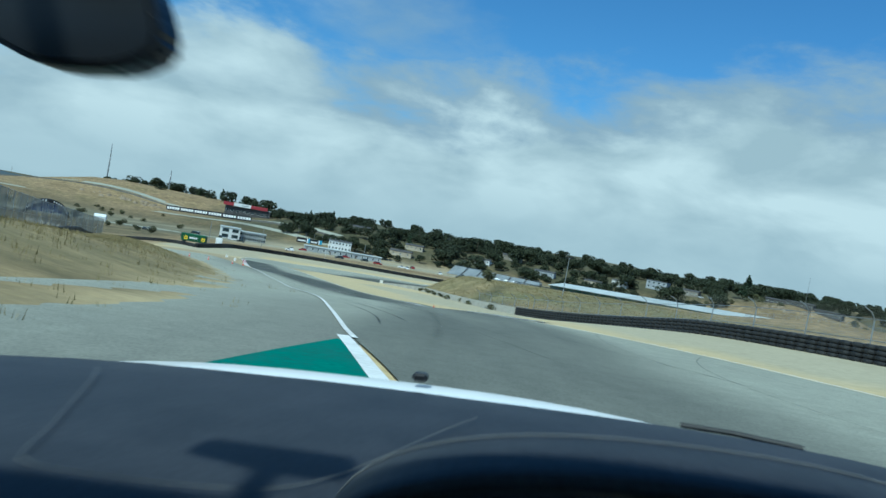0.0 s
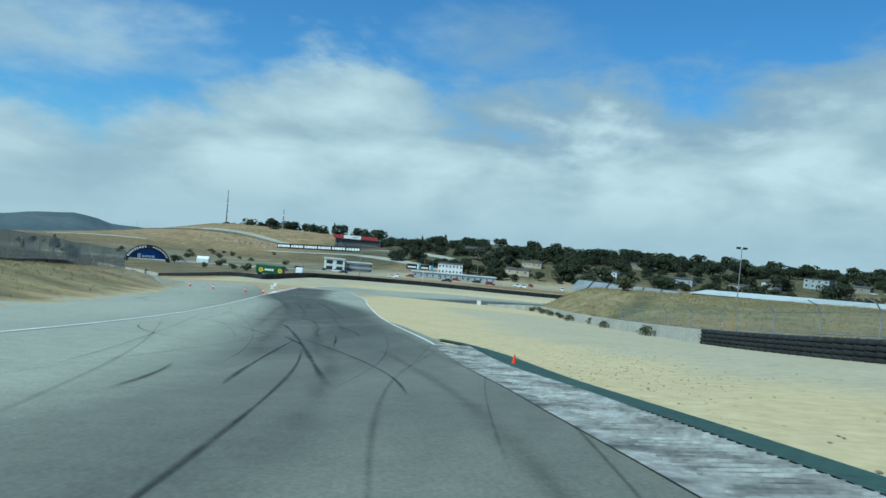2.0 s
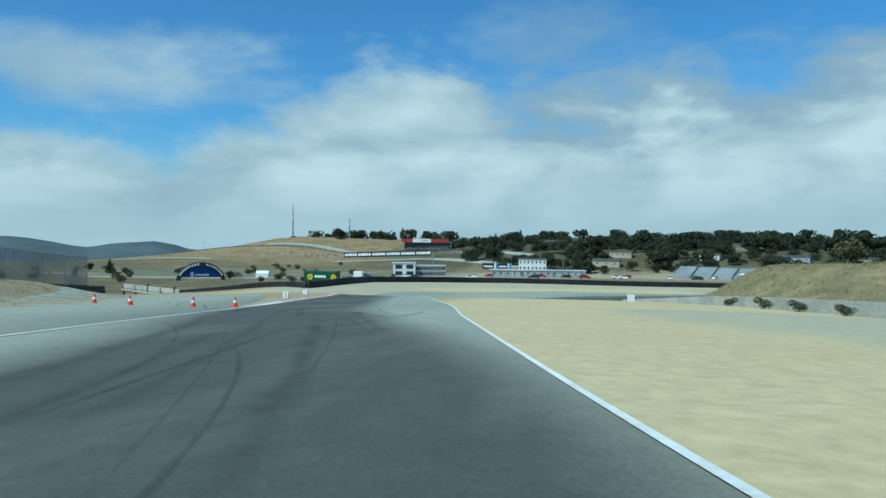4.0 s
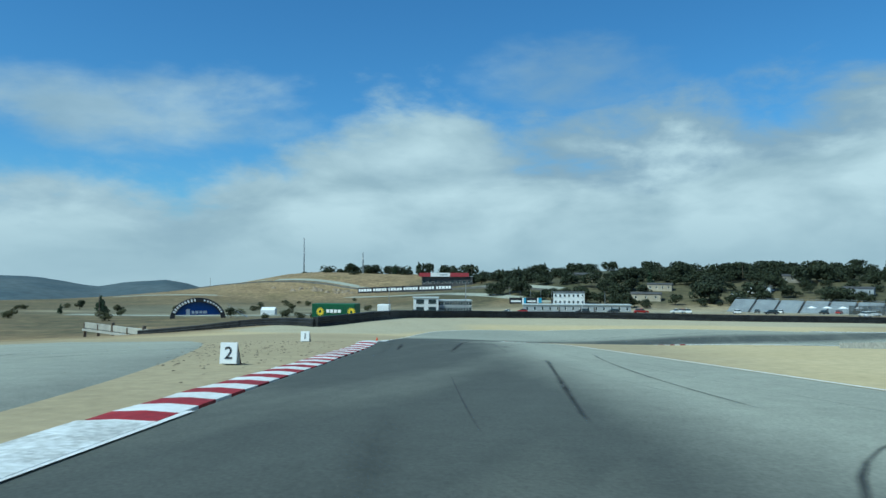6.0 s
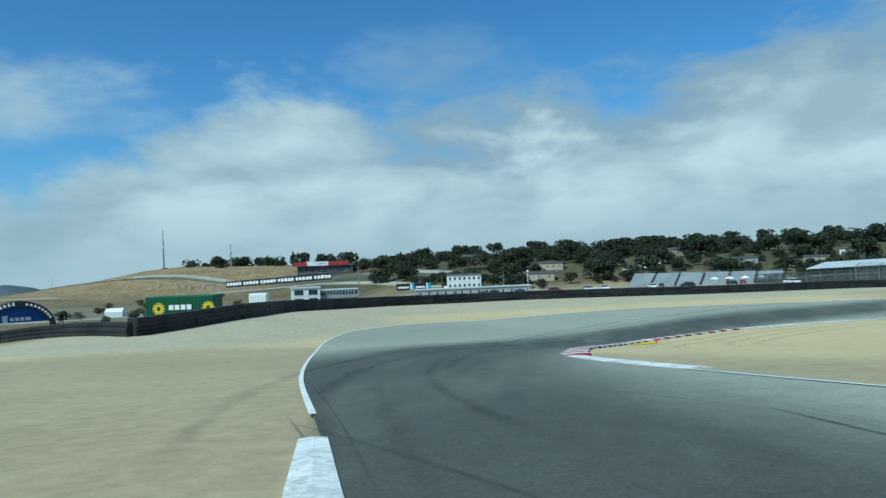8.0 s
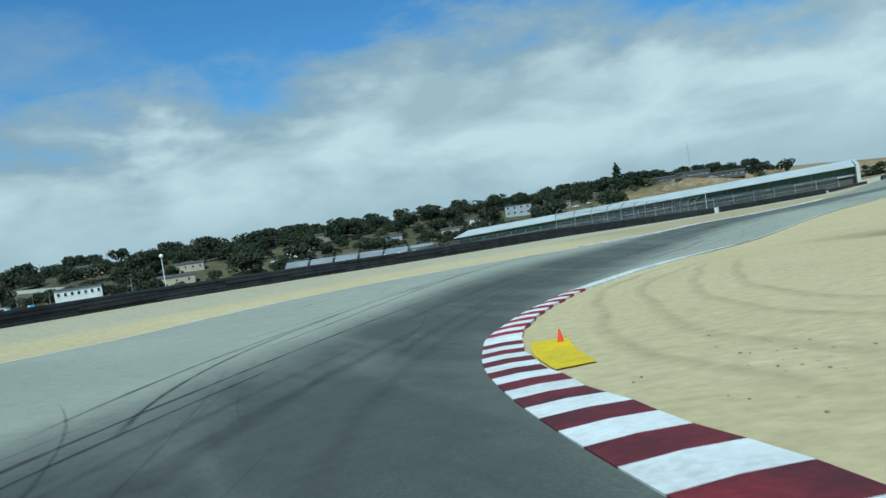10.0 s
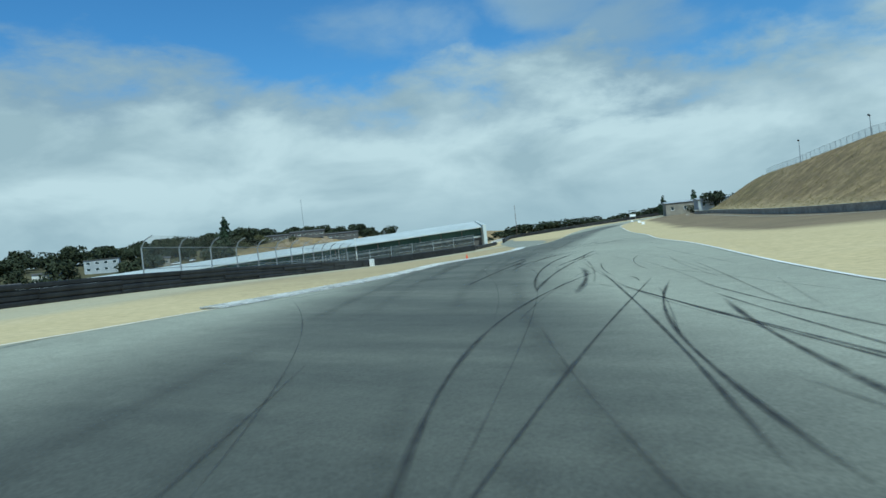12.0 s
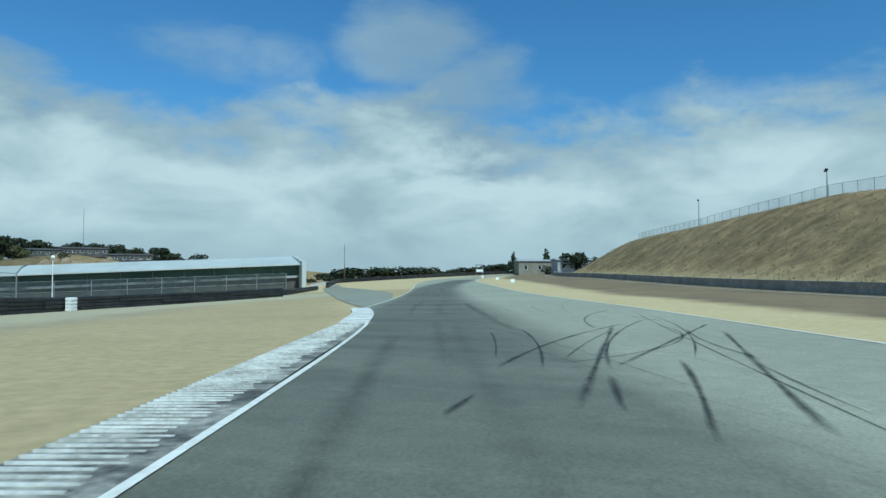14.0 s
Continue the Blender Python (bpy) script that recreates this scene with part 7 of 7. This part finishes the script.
def drive_car():
    """A white car; x to its right side, y ahead, z up from the eye's height; its windscreen opening is clear."""
    car = new("car")
    cx, ground_z = -0.36, -1.06
    # bonnet: a crowned skin that falls away to the nose
    rows = []
    for y, z, w in ((1.53, -0.306, 0.80), (1.62, -0.306, 0.82), (1.8, -0.349, 0.83), (2.2, -0.445, 0.83), (2.6, -0.545, 0.81), (2.9, -0.64, 0.78), (3.05, -0.73, 0.74)):
        rows.append([(cx + w * u, y - 0.05 * u * u, z - 0.05 * abs(u) ** 3) for u in np.linspace(-1, 1, 15)])
    lofted("bonnet", rows, MAT["carwhite"], car)
    # front, sides and tail under the bonnet and window line
    rows = []
    for y, top, w in ((3.07, -0.74, 0.76), (2.9, -0.70, 0.88), (2.4, -0.58, 0.94), (1.5, -0.47, 0.98), (0.3, -0.47, 0.99), (-0.9, -0.45, 0.97), (-1.5, -0.36, 0.84), (-1.62, -0.6, 0.78)):
        rows.append([(cx - w * 0.96, y, top), (cx - w, y, top - 0.12), (cx - w, y, ground_z + 0.32), (cx - w * 0.93, y, ground_z + 0.18), (cx + w * 0.93, y, ground_z + 0.18), (cx + w, y, ground_z + 0.32), (cx + w, y, top - 0.12), (cx + w * 0.96, y, top)])
    lofted("body", rows, MAT["carwhite"], car)
    for y, name in ((3.075, "front_bumper"), (-1.625, "rear_bumper")):
        bm = bmesh.new()
        box(bm, cx, y, ground_z + 0.16, 1.46, 0.05, 0.17)
        bevelled(bm, 0.02)
        part(name, bm, MAT["trimblack"], car)
    for sx in (-1, 1):
        bm = bmesh.new()
        box(bm, cx + sx * 0.6, 3.03, -0.80, 0.26, 0.08, 0.11)
        bevelled(bm, 0.025, 2)
        part("headlight", bm, MAT["carglass"], car)
        bm = bmesh.new()
        box(bm, cx + sx * 0.62, -1.60, -0.56, 0.24, 0.06, 0.12)
        bevelled(bm, 0.02, 2)
        part("tail_light", bm, MAT["signred"], car)
        bm = bmesh.new()
        box(bm, cx + sx * 1.0, 0.62, -0.33, 0.2, 0.1, 0.13)
        bevelled(bm, 0.03, 2)
        part("wing_mirror", bm, MAT["carwhite"], car)
        # pillars and side glass
        bm = bmesh.new()
        tube(bm, [(cx + sx * 0.97, 0.80, -0.37), (cx + sx * 0.80, 0.52, -0.02), (cx + sx * 0.66, 0.32, 0.21)], 0.035, 8)
        part("pillar", bm, MAT["carwhite"], car)
        rows = [[(cx + sx * 0.95, y, -0.47), (cx + sx * 0.87, y, -0.36), (cx + sx * 0.76, y - 0.12, -0.05), (cx + sx * 0.67, y - 0.25, 0.19)] for y in (0.62, 0.0, -0.6, -1.1)]
        lofted("side_window", rows, MAT["carglass"], car)
        for y in (2.15, -0.75):
            bm = bmesh.new()
            bmesh.ops.create_cone(bm, cap_ends=True, segments=28, radius1=0.28, radius2=0.28, depth=0.22, matrix=Matrix.Translation((cx + sx * 0.84, y, ground_z + 0.28)) @ Matrix.Rotation(radians(90), 4, "Y"))
            bevelled(bm, 0.03)
            wheel = part("wheel", bm, MAT["rubber"], car)
            bm = bmesh.new()
            bmesh.ops.create_cone(bm, cap_ends=True, segments=24, radius1=0.23, radius2=0.2, depth=0.03, matrix=Matrix.Translation((cx + sx * 0.955, y, ground_z + 0.28)) @ Matrix.Rotation(radians(90 * sx), 4, "Y"))
            part("rim", bm, MAT["steel"], wheel)
    rows = [[(cx + w * u, y, z + 0.03 * (1 - u * u)) for u in np.linspace(-1, 1, 9)] for y, z, w in ((0.45, 0.20, 0.64), (0.1, 0.235, 0.66), (-0.6, 0.22, 0.66), (-1.0, 0.15, 0.64))]
    roof = lofted("roof", rows, MAT["carwhite"], car)
    rows = [[(cx + w * u, y, z) for u in np.linspace(-1, 1, 9)] for y, z, w in ((-1.0, 0.15, 0.64), (-1.3, -0.08, 0.72), (-1.5, -0.36, 0.80))]
    lofted("rear_window", rows, MAT["carglass"], car)
    # dashboard, sloping a little towards the screen
    rows = []
    for y, z in ((1.52, -0.306), (1.47, -0.294), (1.36, -0.292), (1.1, -0.291), (0.85, -0.296), (0.66, -0.315), (0.58, -0.37), (0.56, -0.52)):
        rows.append([(cx + 0.07 + 1.0 * u, y - 0.14 * u ** 4, z - 0.012 * u * u) for u in np.linspace(-1, 1, 15)])
    dash = lofted("dashboard", rows, MAT["leather"], car, "black leather-covered dashboard with grey stitching")
    seam = [(-0.87, 1.30), (-0.823, 1.22), (-0.74, 1.04), (-0.69, 0.93), (-0.655, 0.84), (-0.61, 0.80), (-0.45, 0.80), (-0.315, 0.828), (-0.25, 0.90), (-0.20, 1.02), (-0.14, 1.18), (-0.10, 1.27)]
    loop = smooth_line(seam, 0.03)
    bm = bmesh.new()
    tube(bm, [(a[0], a[1], -0.284 - 0.02 * (1.12 - a[1])) for a in loop], 0.0012, 5)
    part("seam", bm, MAT["thread"], dash, "grey stitched seam")
    # instrument hood: a padded arch with a dark screen under it
    prof = [(0.38 * math.copysign(abs(math.cos(a)) ** 0.85, math.cos(a)), 0.15 * max(math.sin(a), 0.0) ** 0.85) for a in np.linspace(math.pi, 0, 25)]
    rows = [[(0.17 + px * s, y, -0.315 + pz * h) for px, pz in prof] for y, s, h in ((1.02, 0.9, 0.10), (0.95, 0.98, 0.52), (0.88, 1.02, 0.80), (0.80, 1.03, 1.0), (0.72, 1.03, 1.0), (0.67, 0.98, 0.92))]
    cowl = lofted("instrument_hood", rows, MAT["leather"], car, "padded leather instrument hood")
    bm = bmesh.new()
    tube(bm, [(0.17 + px * 1.0, 0.665, -0.315 + pz * 0.95) for px, pz in prof], 0.012, 8)
    part("padded_rim", bm, MAT["leather"], cowl)
    bm = bmesh.new()
    tube(bm, [(0.17 + px * 1.035, 0.79, -0.3145 + pz * 1.005) for px, pz in prof], 0.0009, 4)
    part("seam", bm, MAT["thread"], cowl, "grey stitched seam")
    bm = bmesh.new()
    bm.faces.new([bm.verts.new((0.17 + px * 0.96, 0.80, -0.32 + pz * 0.9)) for px, pz in prof])
    part("screen", bm, MAT["carglass"], cowl, "dark instrument screen")
    # interior mirror on its stem, wipers and the washer jet
    bm = bmesh.new()
    edge = [(-0.60, 0.262), (-0.607, 0.225), (-0.585, 0.20), (-0.53, 0.186), (-0.50, 0.173), (-0.476, 0.163), (-0.447, 0.159), (-0.395, 0.160), (-0.371, 0.167), (-0.355, 0.176), (-0.351, 0.19), (-0.357, 0.21), (-0.366, 0.23), (-0.385, 0.262)]
    face = bm.faces.new([bm.verts.new((x, 0.58, z)) for x, z in edge])
    grown = bmesh.ops.extrude_face_region(bm, geom=[face])
    bmesh.ops.translate(bm, verts=[v for v in grown["geom"] if isinstance(v, bmesh.types.BMVert)], vec=(0, 0.045, 0))
    bmesh.ops.recalc_face_normals(bm, faces=bm.faces)
    bevelled(bm, 0.006, 2)
    mirror = part("rear_view_mirror", bm, MAT["trimblack"], car, "black interior rear-view mirror")
    bm = bmesh.new()
    rod(bm, (-0.49, 0.61, 0.25), (-0.47, 0.42, 0.28), 0.016, 0.02, 10)
    part("stem", bm, MAT["trimblack"], mirror)
    bm = bmesh.new()
    tube(bm, [(0.30, 1.52, -0.306), (0.40, 1.50, -0.306), (0.52, 1.46, -0.31)], 0.006, 6)
    part("wiper", bm, MAT["rubber"], car)
    bm = bmesh.new()
    box(bm, -0.26, 1.58, -0.292, 0.035, 0.03, 0.02)
    bevelled(bm, 0.006)
    part("washer_jet", bm, MAT["trimblack"], car)
    car.matrix_basis = pose(0.3, -0.9, 12.565, 0.0, -5.4, -8.6)
    return tagged(car, "white car with a black leather dashboard on the track", "car")


drive_car()
